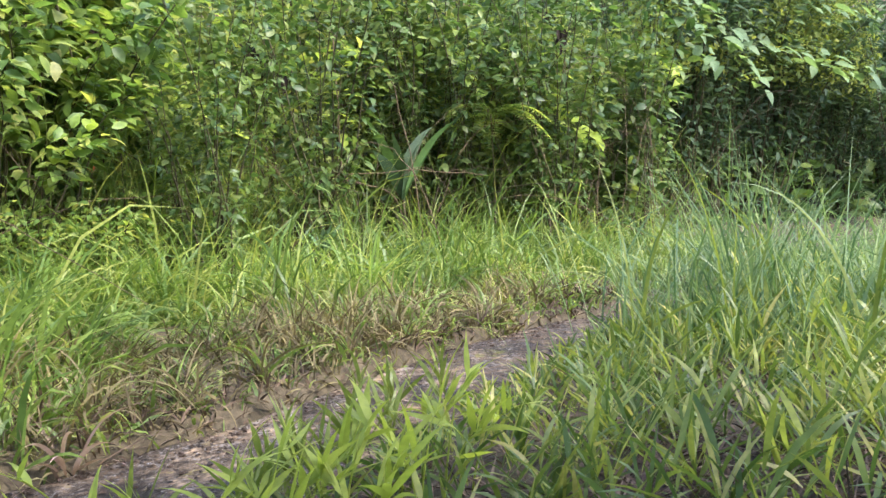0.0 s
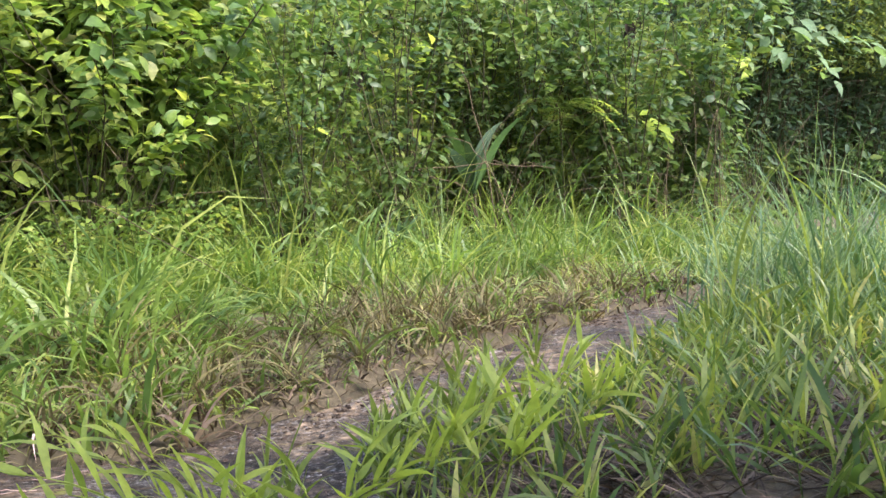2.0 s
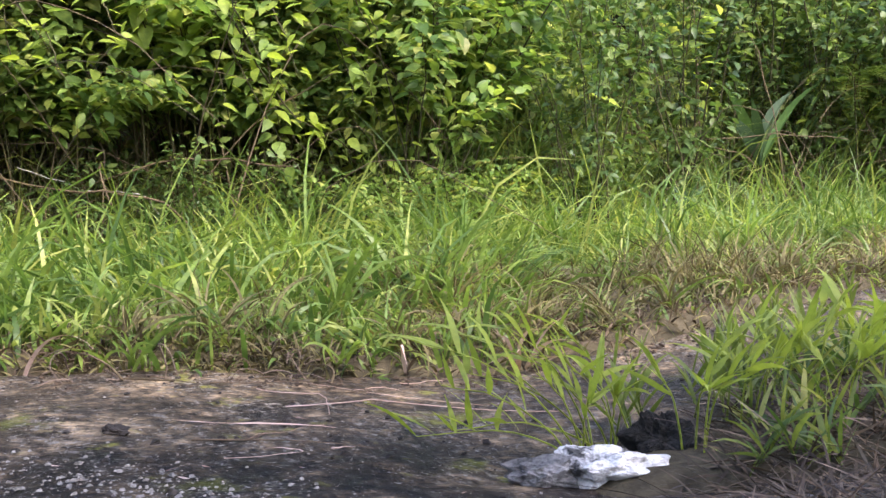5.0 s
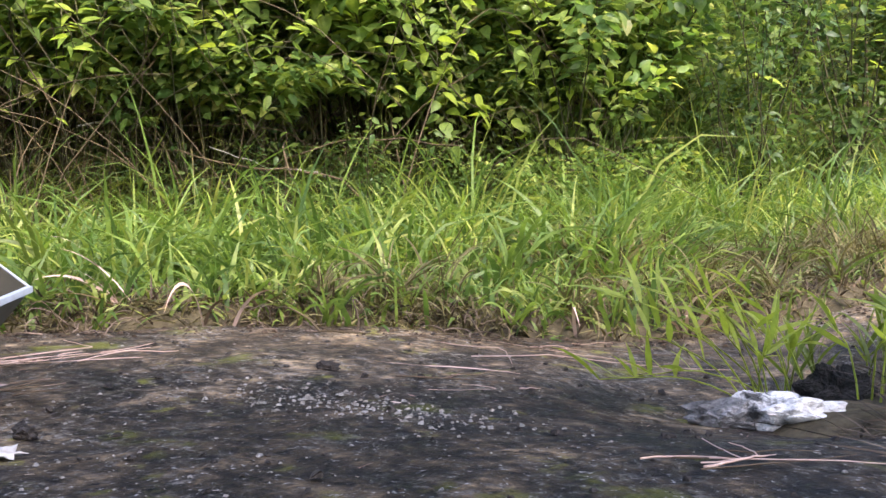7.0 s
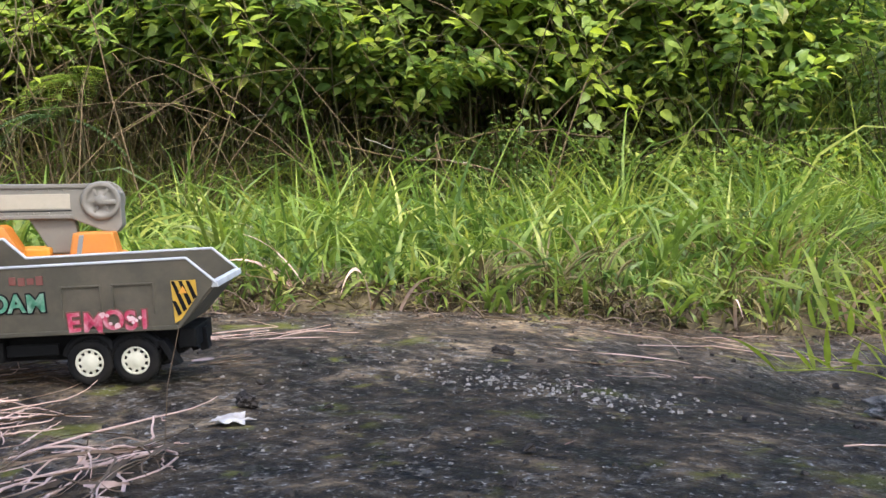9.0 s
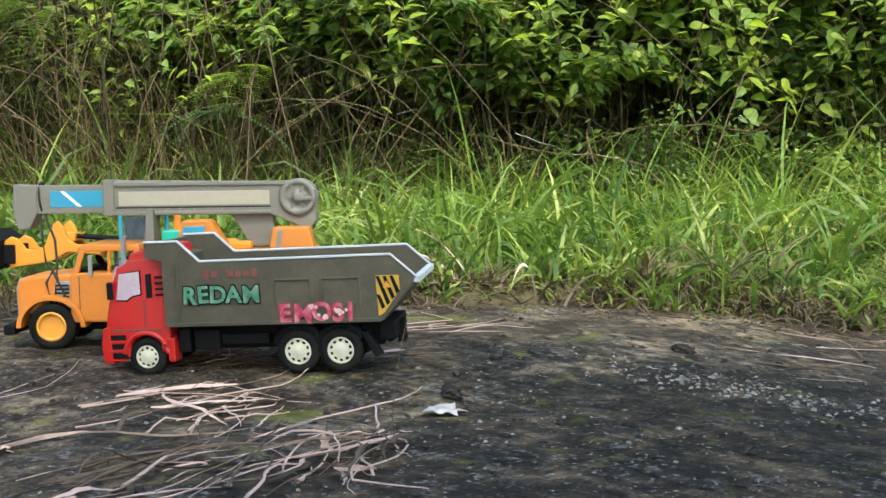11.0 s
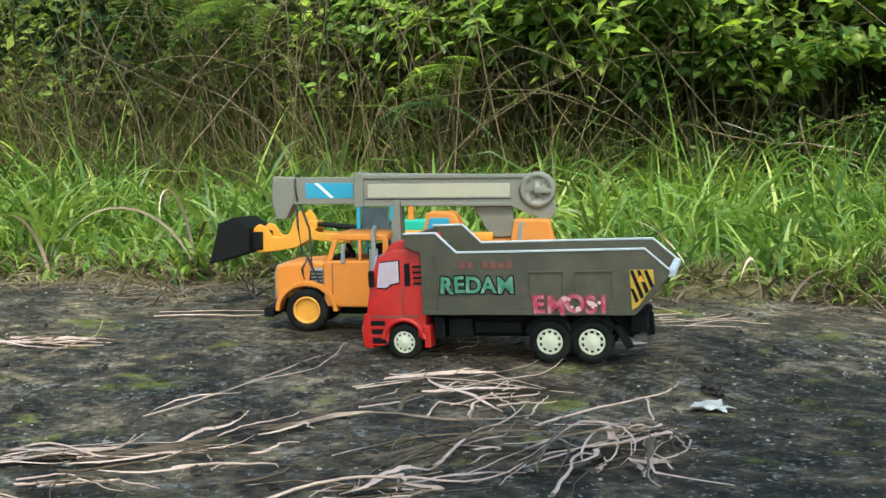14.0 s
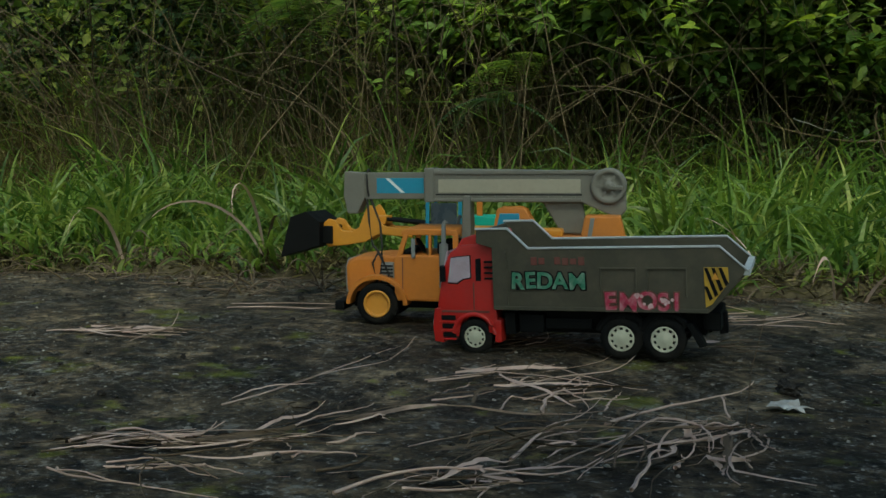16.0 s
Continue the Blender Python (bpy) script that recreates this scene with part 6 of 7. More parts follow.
_r = random.Random(29)
for i in range(13):
    x = -1.3 + 1.65 * (i + 0.7 * _r.random()) / 13
    y = float(edge_y(x)) + _r.uniform(0.07, 0.2)
    for mt, n, label in ((M_THATCH, 24, "withered drooping tussock at the track's edge"), (M_GRASS, 10, "green tussock drooping over the track's edge")):
        arching("grass_tussock", x + _r.uniform(-0.03, 0.03), y, n, (0.10, 0.22), (0.003, 0.007), (0.55, 0.3), (1.1, 2.6), 820 + 2 * i + n % 2, mt, label)


def young_plant(x, y, seed, h, label):
    """Upright weed with pointed blades in turn, each leaf a part."""
    r = np.random.default_rng(seed)
    e = thing("verge_plant", label, "grass plant", "plants at the verge")
    lean, az = r.uniform(0.1, 0.8), r.uniform(0, 6.283)
    s = np.linspace(0, 1, 6)
    p = np.stack([np.sin(lean) * h * s ** 1.5 * math.cos(az), np.sin(lean) * h * s ** 1.5 * math.sin(az), h * s], -1)
    tube("stem", p, 0.0019, 0.0009, M_BROAD, e, 5)
    k = 6
    for i in range(k):
        t = 0.2 + 0.8 * i / (k - 1)
        b = np.array([[np.interp(t, s, p[:, j]) for j in range(3)]])
        v, f = blade_arrays(r, b, np.array([r.uniform(0.05, 0.09)]), np.array([r.uniform(0.005, 0.0105)]), np.array([az + math.pi * i + r.normal(0, 0.5)]), np.array([r.uniform(0.3, 0.9) * (1.2 - 0.7 * t)]), np.array([r.uniform(0.2, 0.9)]), 6, (0.3, 0.9, 1.0, 0.75, 0.35, 0.03))
        quads("blade", v, f, M_BROAD, e)
    z = max(road_h(x, y), float(land_z(np.array(x), np.array(y))))
    e.matrix_world = pose(x, y, z - 0.003)
    return e


_r = random.Random(17)
for i in range(36):
    a = i / 36
    bx = -0.34 + 0.32 * a + _r.uniform(-0.05, 0.07)
    by = _r.uniform(0.86, 1.12) + 0.75 * a
    if math.hypot(bx + 0.31, by - 0.87) < 0.12:
        continue
    young_plant(bx, by, 400 + i, _r.uniform(0.03, 0.085), "young broad-bladed grass plant at the verge's rim")


def verge_weed(x, y, tips, seed, label):
    """A sprawling grass weed: thin arching stems with narrow yellowish blades towards the tips."""
    r = np.random.default_rng(seed)
    e = thing("verge_weed", label, "grass plant", "plants at the verge")
    z = max(road_h(x, y), float(land_z(np.array(x), np.array(y))))
    for dx, dy, dz in tips:
        s = np.linspace(0, 1, 9)
        p = np.stack([dx * s ** 1.2, dy * s ** 1.2, dz * s ** 0.8 + 0.02 * np.sin(math.pi * s)], -1) + r.normal(0, 0.002, (9, 3)) * s[:, None]
        p[:, :2] += r.normal(0, 0.012, 2)
        tube("stem", p, 0.0014, 0.0006, M_WEED, e, 5)
        away = math.atan2(dy, dx)
        for t in (0.45, 0.6, 0.72, 0.83, 0.92, 1.0):
            b = np.array([[np.interp(t, s, p[:, k]) for k in range(3)]])
            v, f = blade_arrays(r, b, np.array([r.uniform(0.04, 0.085)]), np.array([r.uniform(0.006, 0.011)]), np.array([away + r.normal(0, 0.9)]), np.array([r.uniform(0.2, 1.3)]), np.array([r.uniform(0.1, 1.0)]), 5, (0.35, 0.9, 1.0, 0.7, 0.35, 0.03))
            quads("blade", v, f, M_WEED, e)
    e.matrix_world = pose(x, y, z - 0.003)
    return e


WEED_LEFT = ((-0.16, -0.10, 0.17), (-0.09, -0.06, 0.18), (-0.17, -0.11, 0.06), (-0.05, -0.03, 0.12), (-0.14, -0.08, 0.12), (-0.03, 0.02, 0.10), (0.02, -0.04, 0.09))
WEED_UP = ((0.03, 0.03, 0.13), (0.05, -0.02, 0.10), (-0.03, 0.02, 0.08), (0.02, -0.04, 0.08))
verge_weed(-0.385, 0.90, WEED_LEFT, 451, "sprawling yellow-green grass weed leaning over the track")
verge_weed(-0.36, 0.96, WEED_LEFT, 452, "sprawling yellow-green grass weed leaning over the track")
for i in range(6):
    wx, wy = -0.24 + 0.05 * i, 0.9 + 0.02 * i + 0.05 * (i % 3)
    verge_weed(wx, wy, WEED_UP, 460 + i, "upright yellow-green grass weed on the verge")

def broad_plant(x, y, z0, n, size, seed, label):
    """A rosette of long upright strap leaves."""
    r = np.random.default_rng(seed)
    e = thing("strap_plant", label, "plant")
    tube("stem", [(0, 0, 0), (0.01, 0, z0 * 0.5), (0, 0.01, z0)], 0.008, 0.006, M_STEM, e, 7)
    for i in range(n):
        v, f = blade_arrays(r, np.array([[0, 0, z0 - 0.02]]), np.array([size * r.uniform(0.7, 1.1)]), np.array([size * 0.14]), np.array([i * 2.4]), np.array([r.uniform(0.05, 0.55)]), np.array([r.uniform(0.4, 1.2)]), 8, (0.25, 0.6, 1.0, 0.9, 0.5, 0.03))
        quads("leaf", v, f, M_LEAF_C if i % 4 else M_SHINY, e)
    e.matrix_world = stand(x, y)
    return e


broad_plant(-0.18, 4.42, 0.36, 11, 0.40, 501, "plant with long upright blue-green strap leaves")
broad_plant(-0.45, 3.6, 0.15, 7, 0.16, 502, "small plant with bright pointed leaves")


def fern(x, y, z0, n, length, face, seed, material, label):
    """Feathery fronds: a midrib with paired leaflets, each frond a part."""
    r = np.random.default_rng(seed)
    e = thing("fern", label, "fern")
    tube("stem", [(0, 0, 0), (0.01, 0.01, z0 / 2), (0, 0, z0)], 0.005, 0.004, M_STEM, e, 6)
    for k in range(n):
        az = face + r.normal(0, 0.9)
        s = np.linspace(0.12, 1, 22)
        rise = r.uniform(0.1, 0.7)
        mid = np.stack([length * s * math.cos(az), length * s * math.sin(az), z0 + length * (rise * s - 0.8 * s * s)], -1)
        tan = np.gradient(mid, axis=0)
        side = np.cross(tan, [0, 0, 1.0])
        side /= np.linalg.norm(side, axis=1, keepdims=True)
        ln = length * 0.26 * np.sin(np.pi * np.clip(s, 0.1, 0.98)) ** 0.6
        pieces = [tube_arrays(mid, 0.0014, 0.0006, 4)]
        for sg in (-1, 1):
            pieces.append(leaf_arrays(r, mid, side * sg + tan * 6, np.tile([0, 0, 1.0], (22, 1)), ln, np.full(22, length * 0.035), 0.1, 0.15))
        v, f = joined(pieces)
        quads("frond", v, f, material, e)
    e.matrix_world = stand(x, y)
    return e


fern(-2.52, 1.12, 0.38, 4, 0.2, -0.9, 511, M_LEAF_C, "dark feathery fern hanging in the scrub")
fern(-2.62, 1.25, 0.5, 6, 0.22, -0.7, 512, M_LEAF_A, "bright feathery fern fronds")
fern(-3.35, 0.95, 0.72, 7, 0.34, -0.6, 513, M_LEAF_B, "overhanging feathery fronds in the scrub")
fern(-3.7, 0.75, 0.8, 6, 0.4, -0.6, 514, M_LEAF_B, "overhanging feathery fronds in the scrub")
fern(0.25, 4.75, 0.75, 7, 0.32, -1.2, 515, M_LEAF_A, "bright feathery fronds high in the scrub")

tw = tube("bare_twig", [(-2.34, 1.61, 0.454), (-2.38, 1.72, 0.475), (-2.44, 1.86, 0.485), (-2.513, 2.025, 0.515), (-2.6, 2.25, 0.5), (-2.62, 2.35, 0.3)], 0.003, 0.004, M_PALE)
tagged(tw, "bleached bare twig slanting out of the scrub", "twig")
for i, pts in enumerate((((-1.75, 2.0, 0.12), (-1.85, 1.9, 0.36), (-1.95, 2.05, 0.44), (-2.15, 2.3, 0.4)), ((-1.9, 1.95, 0.1), (-2.0, 1.95, 0.33), (-1.7, 2.1, 0.42), (-1.45, 2.25, 0.38)), ((-2.9, 1.15, 0.08), (-3.0, 1.2, 0.45), (-3.1, 1.24, 0.5), (-3.4, 1.0, 0.66)), ((-1.65, 2.1, 0.1), (-1.7, 2.02, 0.3), (-1.95, 1.85, 0.33), (-2.25, 1.75, 0.41)), ((-2.75, 1.25, 0.05), (-2.85, 1.3, 0.4), (-2.6, 1.5, 0.52), (-2.3, 1.8, 0.49)), ((-0.5, 4.05, 0.15), (-0.45, 4.0, 0.5), (-0.2, 4.1, 0.52), (0.2, 4.4, 0.5)))):
    s = np.linspace(0, 3, 16)
    p = np.stack([np.interp(s, range(4), [q[k] for q in pts]) for k in range(3)], -1)
    p[1:-1] = (p[:-2] + p[1:-1] + p[2:]) / 3
    p[1:-1] = (p[:-2] + p[1:-1] + p[2:]) / 3
    p += np.random.default_rng(520 + i).normal(0, 0.007, p.shape)
    tagged(tube("dead_branch", p, 0.003, 0.0016, M_TWIG), "thin dead branch hanging through the scrub", "branch")


def dead_leaf(x, y, z, size, seed):
    """A withered leaf hanging on its thread-thin stalk from the shoots above."""
    r = np.random.default_rng(seed)
    e = thing("withered_leaf", "dark withered leaf hanging in the scrub", "leaf", "withered leaves in the scrub")
    v, f = leaf_arrays(r, np.zeros((3, 3)), np.array([[0.1, 0.1, -1.0], [-0.25, 0, -1], [0.1, -0.25, -1]]), np.array([[0.7, -0.7, 0.2], [0.9, 0.2, 0.1], [0.2, -1, 0.1]]), np.full(3, size) * [1, 0.8, 0.7], np.full(3, size * 0.42), 0.5, 0.12)
    quads("blade", v, f, M_DEAD, e)
    h = z - float(land_z(np.array(x), np.array(y)))
    tube("stalk", [(0, 0, 0), (0.01, 0.02, 0.05), (0.03, 0.08, -0.1), (0.04, 0.1, -h)], 0.0012, 0.003, M_STEM, e, 5)
    e.matrix_world = pose(x, y, z)
    return e


for i, (x, y, z, s) in enumerate(((-1.652, 2.307, 0.80, 0.12), (-1.36, 3.0, 1.08, 0.16), (-1.30, 3.05, 1.06, 0.13), (-1.1, 3.15, 0.98, 0.14), (-0.72, 3.75, 1.02, 0.12), (-0.62, 3.85, 0.92, 0.1), (0.62, 4.9, 1.25, 0.14), (-2.2, 1.95, 0.78, 0.12), (-1.02, 3.3, 0.95, 0.1))):
    dead_leaf(x, y, z, s, 540 + i)

fruit = thing("wild_fruit", "small orange fruit hanging on a shrub stem", "fruit")
part("skin", lathe([(0.002, -0.02), (0.014, -0.016), (0.021, -0.004), (0.021, 0.005), (0.013, 0.016), (0.002, 0.019)], 16, "Z"), M_FRUIT, fruit)
tube("stalk", [(0, 0, 0.018), (0.01, 0.01, 0.05), (0.02, 0.08, 0.06), (0.03, 0.12, -0.45)], 0.0012, 0.003, M_STEM, fruit, 5)
fruit.matrix_world = pose(-1.129, 3.104, 0.514)


# ---- leafy sprays and hanging vines in front of the scrub ----
def leafy_spray(points, n, size, seed, material, label, wide=(0.5, 0.7), spread_=1.0):
    """A bough rooted in the scrub that arches through the points given; leaves in turn on both sides, each a part."""
    r = np.random.default_rng(seed)
    e = thing("leafy_bough", label, "creeper", "leafy boughs of the scrub")
    x0, y0, z0 = points[0]
    root = (x0 - 0.04, y0 + 0.3, float(land_z(np.array(x0 - 0.04), np.array(y0 + 0.3))) - 0.02)
    pts = np.array([root, (x0 - 0.03, y0 + 0.2, z0 * 0.75), *points])
    u = np.linspace(0, len(pts) - 1, 8 * len(pts))
    p = np.stack([np.interp(u, np.arange(len(pts)), pts[:, k]) for k in range(3)], -1)
    for _ in range(5):
        p[1:-1] = (p[:-2] + 2 * p[1:-1] + p[2:]) / 4
    p[1:] += np.cumsum(r.normal(0, 0.002, p[1:].shape), 0)
    base = p[0].copy()
    tube("stem", p - base, 0.0042, 0.0012, M_STEM, e, 6)
    t = np.linspace(2.0, len(pts) - 1, n)
    tan = np.gradient(p, axis=0)
    for i in range(n):
        at = np.array([np.interp(t[i], u, p[:, k]) for k in range(3)]) - base
        d = np.array([np.interp(t[i], u, tan[:, k]) for k in range(3)])
        d /= np.linalg.norm(d) + 1e-9
        side = np.cross(d, [0.2, -0.5, 1.0])
        side /= np.linalg.norm(side) + 1e-9
        way = side * (1 if i % 2 else -1) * r.uniform(0.5, 1.2) + d * [1, 1, 0.35] * r.uniform(0.2, 0.8) + r.normal(0, 0.25, 3) - [0, 0, 0.05]
        L = r.uniform(0.6, 1.15) * size * (1.0 - 0.3 * (i / n) ** 3)
        off = r.normal(0, 0.014, 3) * spread_
        v, f = leaf_arrays(r, (at + off)[None], way[None], (np.array([0.1, -0.28, 1.0]) + r.normal(0, 0.28, 3))[None], np.array([L]), np.array([L * r.uniform(*wide)]), 0.22, 0.2, LEAF_OVATE)
        quads("leaf", v, f, material, e)
    e.matrix_world = Matrix.Translation(base)
    return e


YELLOW, GREEN, SHINY = "arching bough with bright yellow-green leaves", "bough with broad mid-green leaves", "climbing vine with shiny small leaves"
leafy_spray([(-1.64, 2.2, 0.86), (-1.57, 2.29, 0.66), (-1.51, 2.38, 0.51), (-1.42, 2.52, 0.43), (-1.35, 2.62, 0.34), (-1.28, 2.73, 0.22)], 64, 0.066, 601, M_BRIGHT, YELLOW, spread_=2.2)
leafy_spray([(-1.7, 2.2, 0.92), (-1.62, 2.24, 0.72), (-1.56, 2.3, 0.55), (-1.5, 2.4, 0.38)], 26, 0.075, 602, M_LEAF_A, GREEN)
leafy_spray([(-1.82, 2.03, 0.90), (-1.78, 2.08, 0.75), (-1.77, 2.09, 0.60)], 20, 0.085, 603, M_BRIGHT, YELLOW)
leafy_spray([(-1.62, 2.26, 0.88), (-1.69, 2.19, 0.77), (-1.78, 2.08, 0.70)], 18, 0.09, 604, M_LEAF_A, GREEN)
leafy_spray([(-1.13, 2.87, 1.02), (-1.1, 2.92, 0.8), (-1.08, 2.95, 0.66), (-1.13, 2.87, 0.45), (-1.15, 2.84, 0.2)], 48, 0.075, 605, M_LEAF_A, "column of hanging creeper with light green leaves", spread_=2.2)
leafy_spray([(-1.2, 2.82, 0.95), (-1.19, 2.84, 0.7), (-1.22, 2.8, 0.5), (-1.2, 2.8, 0.3)], 34, 0.07, 606, M_LEAF_A, "column of hanging creeper with light green leaves", spread_=2.2)
leafy_spray([(-1.17, 3.0, 0.82), (-1.08, 3.12, 0.76), (-1.07, 3.15, 0.58), (-0.96, 3.33, 0.49), (-0.78, 3.6, 0.38), (-0.68, 3.75, 0.29)], 34, 0.06, 607, M_SHINY, SHINY)
leafy_spray([(-0.99, 3.2, 0.71), (-0.92, 3.31, 0.72), (-0.87, 3.4, 0.70), (-0.78, 3.53, 0.66)], 16, 0.11, 608, M_BRIGHT, YELLOW, (0.35, 0.5))
leafy_spray([(-0.44, 4.2, 0.7), (-0.44, 4.2, 0.92), (-0.42, 4.2, 1.08)], 16, 0.11, 609, M_BRIGHT, YELLOW, (0.35, 0.5))
leafy_spray([(0.36, 4.95, 0.75), (0.42, 4.95, 0.7), (0.5, 4.9, 0.55), (0.46, 4.9, 0.4)], 48, 0.115, 610, M_LEAF_A, GREEN, spread_=3.0)
leafy_spray([(0.55, 5.0, 0.9), (0.66, 5.0, 0.75), (0.8, 5.0, 0.66)], 26, 0.12, 611, M_BRIGHT, YELLOW)
leafy_spray([(1.1, 5.7, 1.2), (1.25, 5.65, 1.2), (1.4, 5.6, 1.05)], 16, 0.13, 612, M_BRIGHT, YELLOW)
leafy_spray([(1.4, 6.31, 1.9), (1.85, 6.5, 1.62), (2.1, 6.7, 1.4), (2.3, 6.9, 1.18)], 40, 0.16, 613, M_FAR, "bough with broad leaves, blue haze in their colour, over a dark hollow", spread_=3.0)
leafy_spray([(1.2, 6.1, 1.75), (1.5, 6.2, 1.66), (1.7, 6.3, 1.4), (1.75, 6.3, 1.2)], 36, 0.15, 614, M_FAR, "bough with broad leaves, blue haze in their colour, over a dark hollow", spread_=3.0)
leafy_spray([(1.96, 7.04, 1.75), (2.5, 7.3, 1.62), (2.8, 7.5, 1.55), (3.3, 7.7, 1.5)], 44, 0.16, 615, M_FAR, "bough with broad leaves, blue haze in their colour, over a dark hollow", spread_=3.0)
leafy_spray([(2.2, 7.0, 1.5), (2.6, 7.2, 1.42), (3.0, 7.4, 1.36), (3.4, 7.5, 1.2)], 44, 0.16, 616, M_FAR, "bough with broad leaves, blue haze in their colour, over a dark hollow", spread_=3.0)
leafy_spray([(2.7, 7.4, 1.85), (3.1, 7.5, 1.75), (3.5, 7.7, 1.72)], 40, 0.16, 617, M_FAR, "bough with broad leaves, blue haze in their colour, over a dark hollow", spread_=3.0)
leafy_spray([(-2.40, 1.66, 0.88), (-2.35, 1.6, 0.80), (-2.2, 1.72, 0.74), (-2.07, 1.84, 0.72)], 24, 0.085, 618, M_BRIGHT, YELLOW)
leafy_spray([(-2.10, 1.98, 0.88), (-2.04, 1.92, 0.72), (-2.01, 1.94, 0.61), (-1.93, 2.03, 0.52)], 24, 0.08, 619, M_BRIGHT, YELLOW)
leafy_spray([(-2.25, 1.85, 0.95), (-2.18, 1.8, 0.82), (-2.0, 1.95, 0.78), (-1.85, 2.08, 0.7)], 28, 0.085, 620, M_LEAF_A, GREEN)
leafy_spray([(-2.62, 1.5, 0.95), (-2.58, 1.42, 0.82), (-2.48, 1.45, 0.72), (-2.42, 1.5, 0.62)], 24, 0.08, 621, M_LEAF_A, GREEN)
leafy_spray([(-2.99, 1.25, 0.88), (-2.95, 1.17, 0.79), (-2.86, 1.24, 0.73), (-2.78, 1.3, 0.68)], 14, 0.09, 622, M_BRIGHT, YELLOW)
leafy_spray([(-0.75, 3.75, 1.05), (-0.7, 3.7, 0.85), (-0.62, 3.8, 0.7)], 20, 0.09, 623, M_LEAF_A, GREEN)
leafy_spray([(-0.05, 4.75, 1.25), (0.1, 4.75, 1.12), (0.2, 4.8, 0.95)], 20, 0.12, 624, M_LEAF_A, GREEN)
leafy_spray([(-1.5, 2.62, 1.0), (-1.42, 2.55, 0.85), (-1.36, 2.62, 0.7), (-1.3, 2.7, 0.58)], 28, 0.085, 625, M_LEAF_A, GREEN)


_r = random.Random(31)
for i in range(34):
    x = -3.05 + 1.75 * (i + _r.random()) / 34
    y, a, low = float(bush_y(x)) + _r.uniform(-0.05, 0.3), _r.choice((-1, 1)), _r.uniform(0.44, 0.62)
    leafy_spray([(x, y + 0.1, low + 0.42), (x + 0.08 * a, y + 0.03, low + 0.30), (x + 0.15 * a, y - 0.03, low + 0.15), (x + 0.2 * a, y - 0.06, low)], 28, _r.uniform(0.045, 0.072), 700 + i, (M_LEAF_A, M_BRIGHT)[i % 2], (GREEN, YELLOW)[i % 2], spread_=2.4)


# Sunlit canopy top: its brightness is partly put into the yellow leaf colour.
for i in range(16):
    x = -2.6 + 1.3 * (i + _r.random()) / 16
    y, a, low = float(bush_y(x)) + _r.uniform(-0.22, -0.02), _r.choice((-1, 1)), _r.uniform(0.58, 0.74)
    leafy_spray([(x, y + 0.1, low + 0.30), (x + 0.07 * a, y + 0.03, low + 0.2), (x + 0.14 * a, y - 0.03, low + 0.1), (x + 0.2 * a, y - 0.06, low)], 30, _r.uniform(0.045, 0.072), 750 + i, M_LEAF_A if i % 2 else M_BRIGHT, GREEN if i % 2 else YELLOW, spread_=2.4)


for i in range(11):
    x = -3.15 + 0.65 * (i + _r.random()) / 11
    y, a, low = float(bush_y(x)) + _r.uniform(-0.02, 0.2), _r.choice((-1, 1)), _r.uniform(0.62, 0.78)
    leafy_spray([(x, y + 0.1, low + 0.28), (x + 0.06 * a, y + 0.03, low + 0.2), (x + 0.12 * a, y - 0.03, low + 0.1), (x + 0.18 * a, y - 0.06, low)], 20, _r.uniform(0.05, 0.08), 780 + i, M_LEAF_A if i % 2 else M_BRIGHT, GREEN if i % 2 else YELLOW, spread_=2.2)


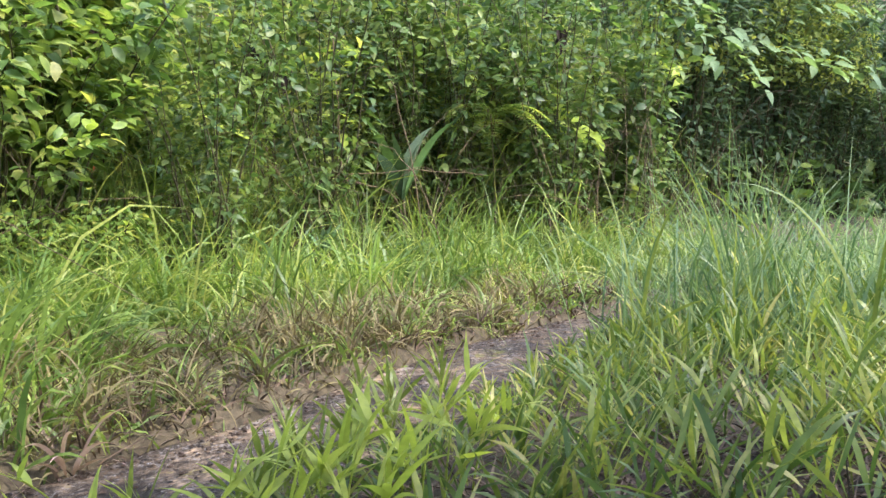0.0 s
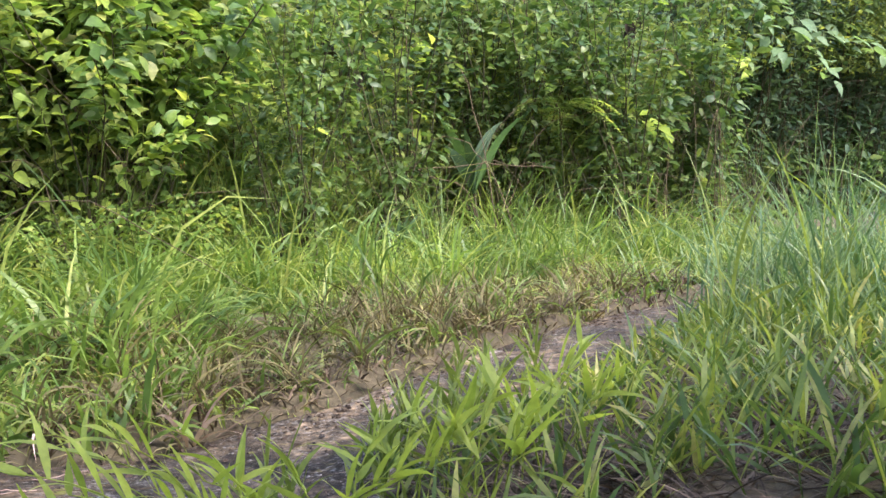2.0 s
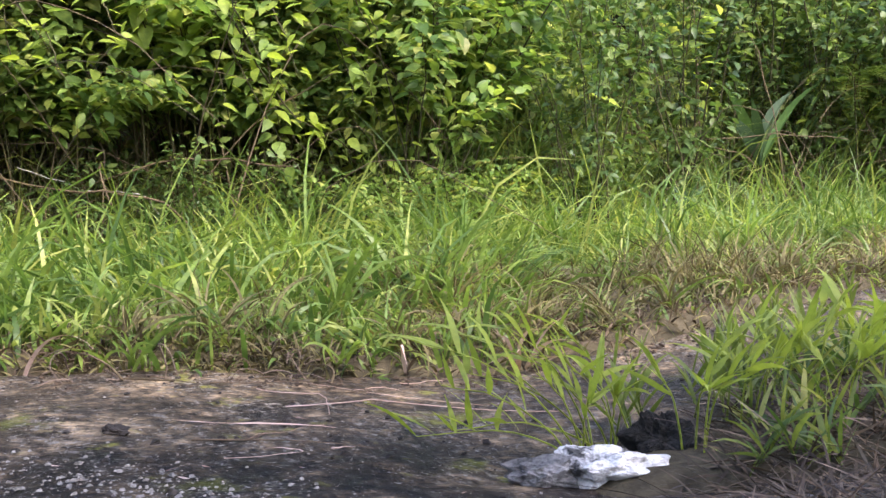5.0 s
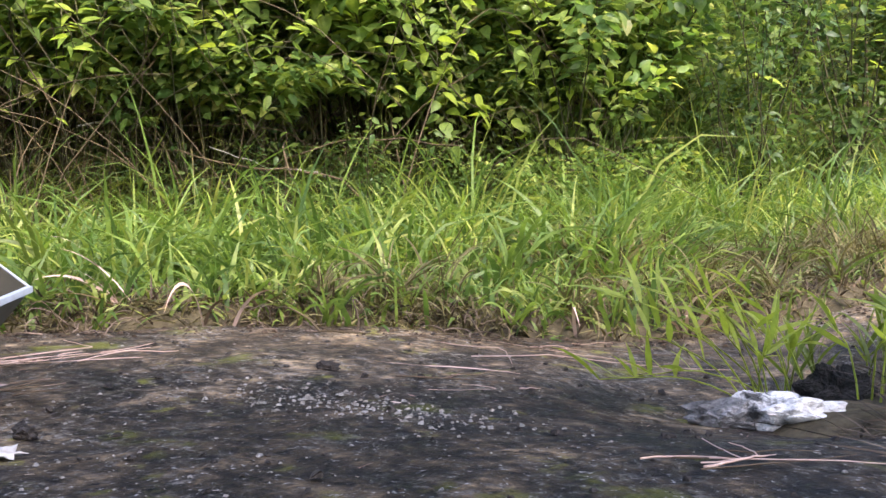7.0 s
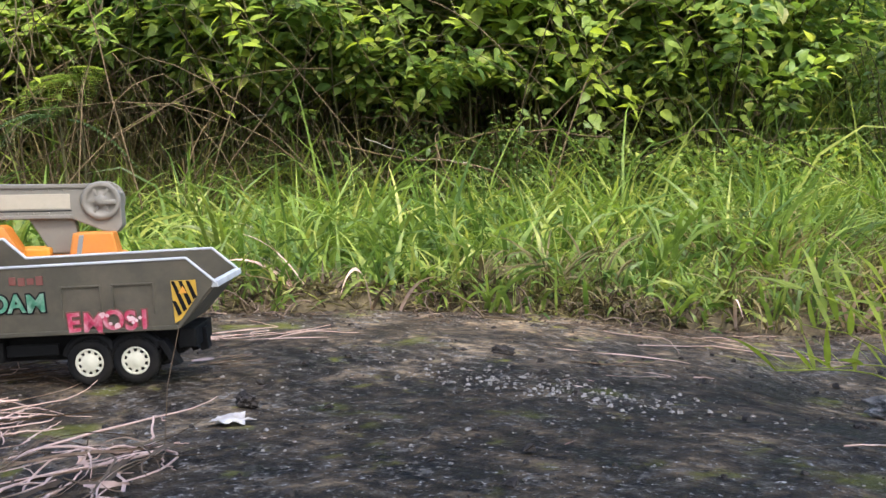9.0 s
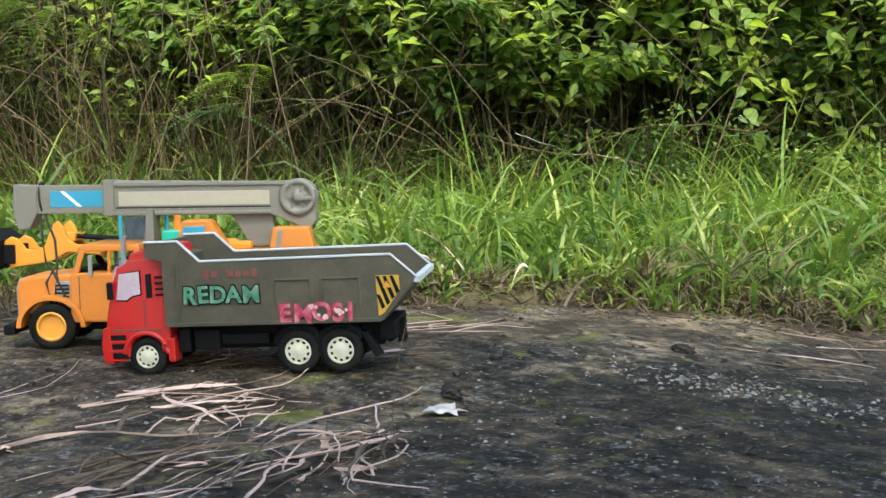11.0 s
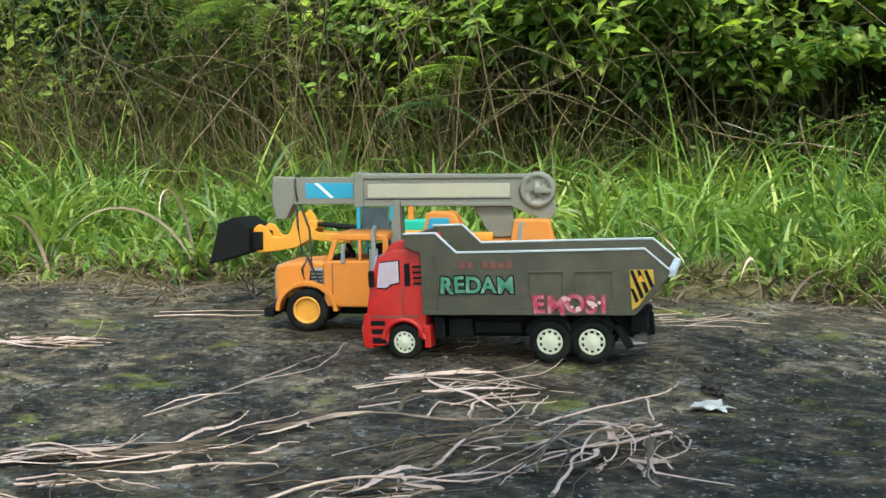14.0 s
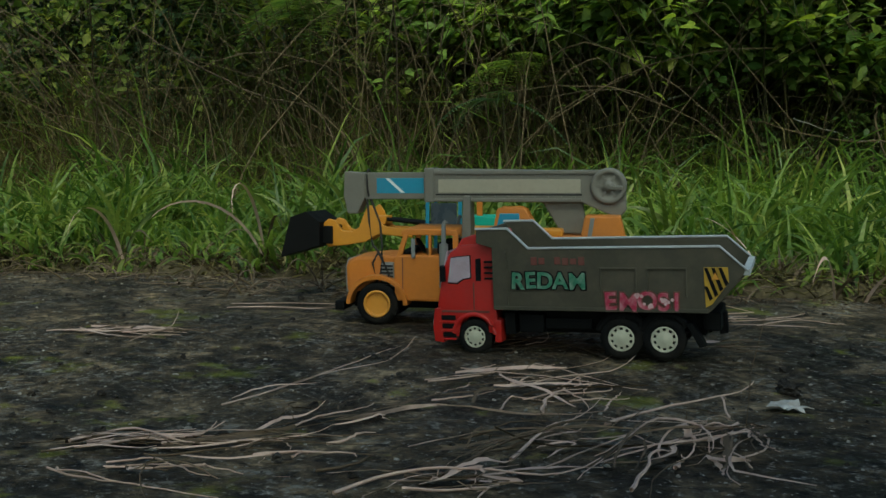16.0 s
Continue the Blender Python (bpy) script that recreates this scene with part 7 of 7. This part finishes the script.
def vine(points, r0, seed, material, label):
    """A bare vine through the points given, its end in the soil."""
    r = np.random.default_rng(seed)
    x0, y0, _ = points[-1]
    pts = np.array([*points, (x0 + 0.06, y0 + 0.12, float(land_z(np.array(x0 + 0.06), np.array(y0 + 0.12))) - 0.01)])
    u = np.linspace(0, len(pts) - 1, 7 * len(pts))
    p = np.stack([np.interp(u, np.arange(len(pts)), pts[:, k]) for k in range(3)], -1)
    for _ in range(4):
        p[1:-1] = (p[:-2] + 2 * p[1:-1] + p[2:]) / 4
    p += np.cumsum(r.normal(0, 0.0025, p.shape), 0)
    return tagged(tube("bare_vine", p, r0 * 0.6, r0, material, None, 6), label, "vine", "bare vines in the scrub")


BROWN = "thin bare brown vine hanging through the scrub"
vine([(-3.7, 0.42, 0.74), (-3.61, 0.52, 0.65), (-3.41, 0.71, 0.5), (-3.21, 0.89, 0.44)], 0.0028, 650, M_ROOT, "pale bare vine slanting through the thicket")
vine([(-2.09, 1.87, 0.39), (-1.96, 2.0, 0.32), (-1.85, 2.1, 0.3)], 0.0025, 651, M_PALE, "bleached twig in the hollow under the scrub")
vine([(-2.15, 1.84, 0.46), (-2.01, 1.94, 0.47), (-1.92, 2.05, 0.44), (-1.8, 2.2, 0.36)], 0.0025, 652, M_TWIG, BROWN)
vine([(-2.22, 1.75, 0.48), (-2.2, 1.78, 0.4), (-2.16, 1.81, 0.3)], 0.0028, 653, M_TWIG, BROWN)
vine([(-0.95, 3.5, 0.36), (-0.8, 3.75, 0.55), (-0.6, 3.95, 0.56), (-0.4, 4.1, 0.5), (-0.2, 4.3, 0.46)], 0.003, 654, M_TWIG, BROWN)
vine([(-0.70, 3.45, 0.68), (-0.6, 3.5, 0.52), (-0.5, 3.55, 0.36)], 0.002, 655, M_DRY, "yellowish bent stalk leaning out of the scrub")
vine([(-0.44, 4.15, 1.1), (-0.43, 4.15, 0.8), (-0.42, 4.15, 0.4)], 0.004, 656, M_TWIG, BROWN)
_r = random.Random(66)
for i in range(26):
    x = _r.uniform(-4.0, -2.5)
    y = float(bush_y(x)) + _r.uniform(-0.05, 0.5)
    z, a, w = _r.uniform(0.5, 1.05), _r.uniform(-1, 1), _r.uniform(0.1, 0.4)
    vine([(x, y, z), (x + a * w, y + 0.3 * a * w, z - 0.12), (x + 1.6 * a * w, y + 0.6 * a * w, z * 0.55), (x + 1.8 * a * w, y + 0.7 * a * w, z * 0.25)], _r.uniform(0.0015, 0.0036), 660 + i, M_TWIG if i % 3 else M_STEM, BROWN)
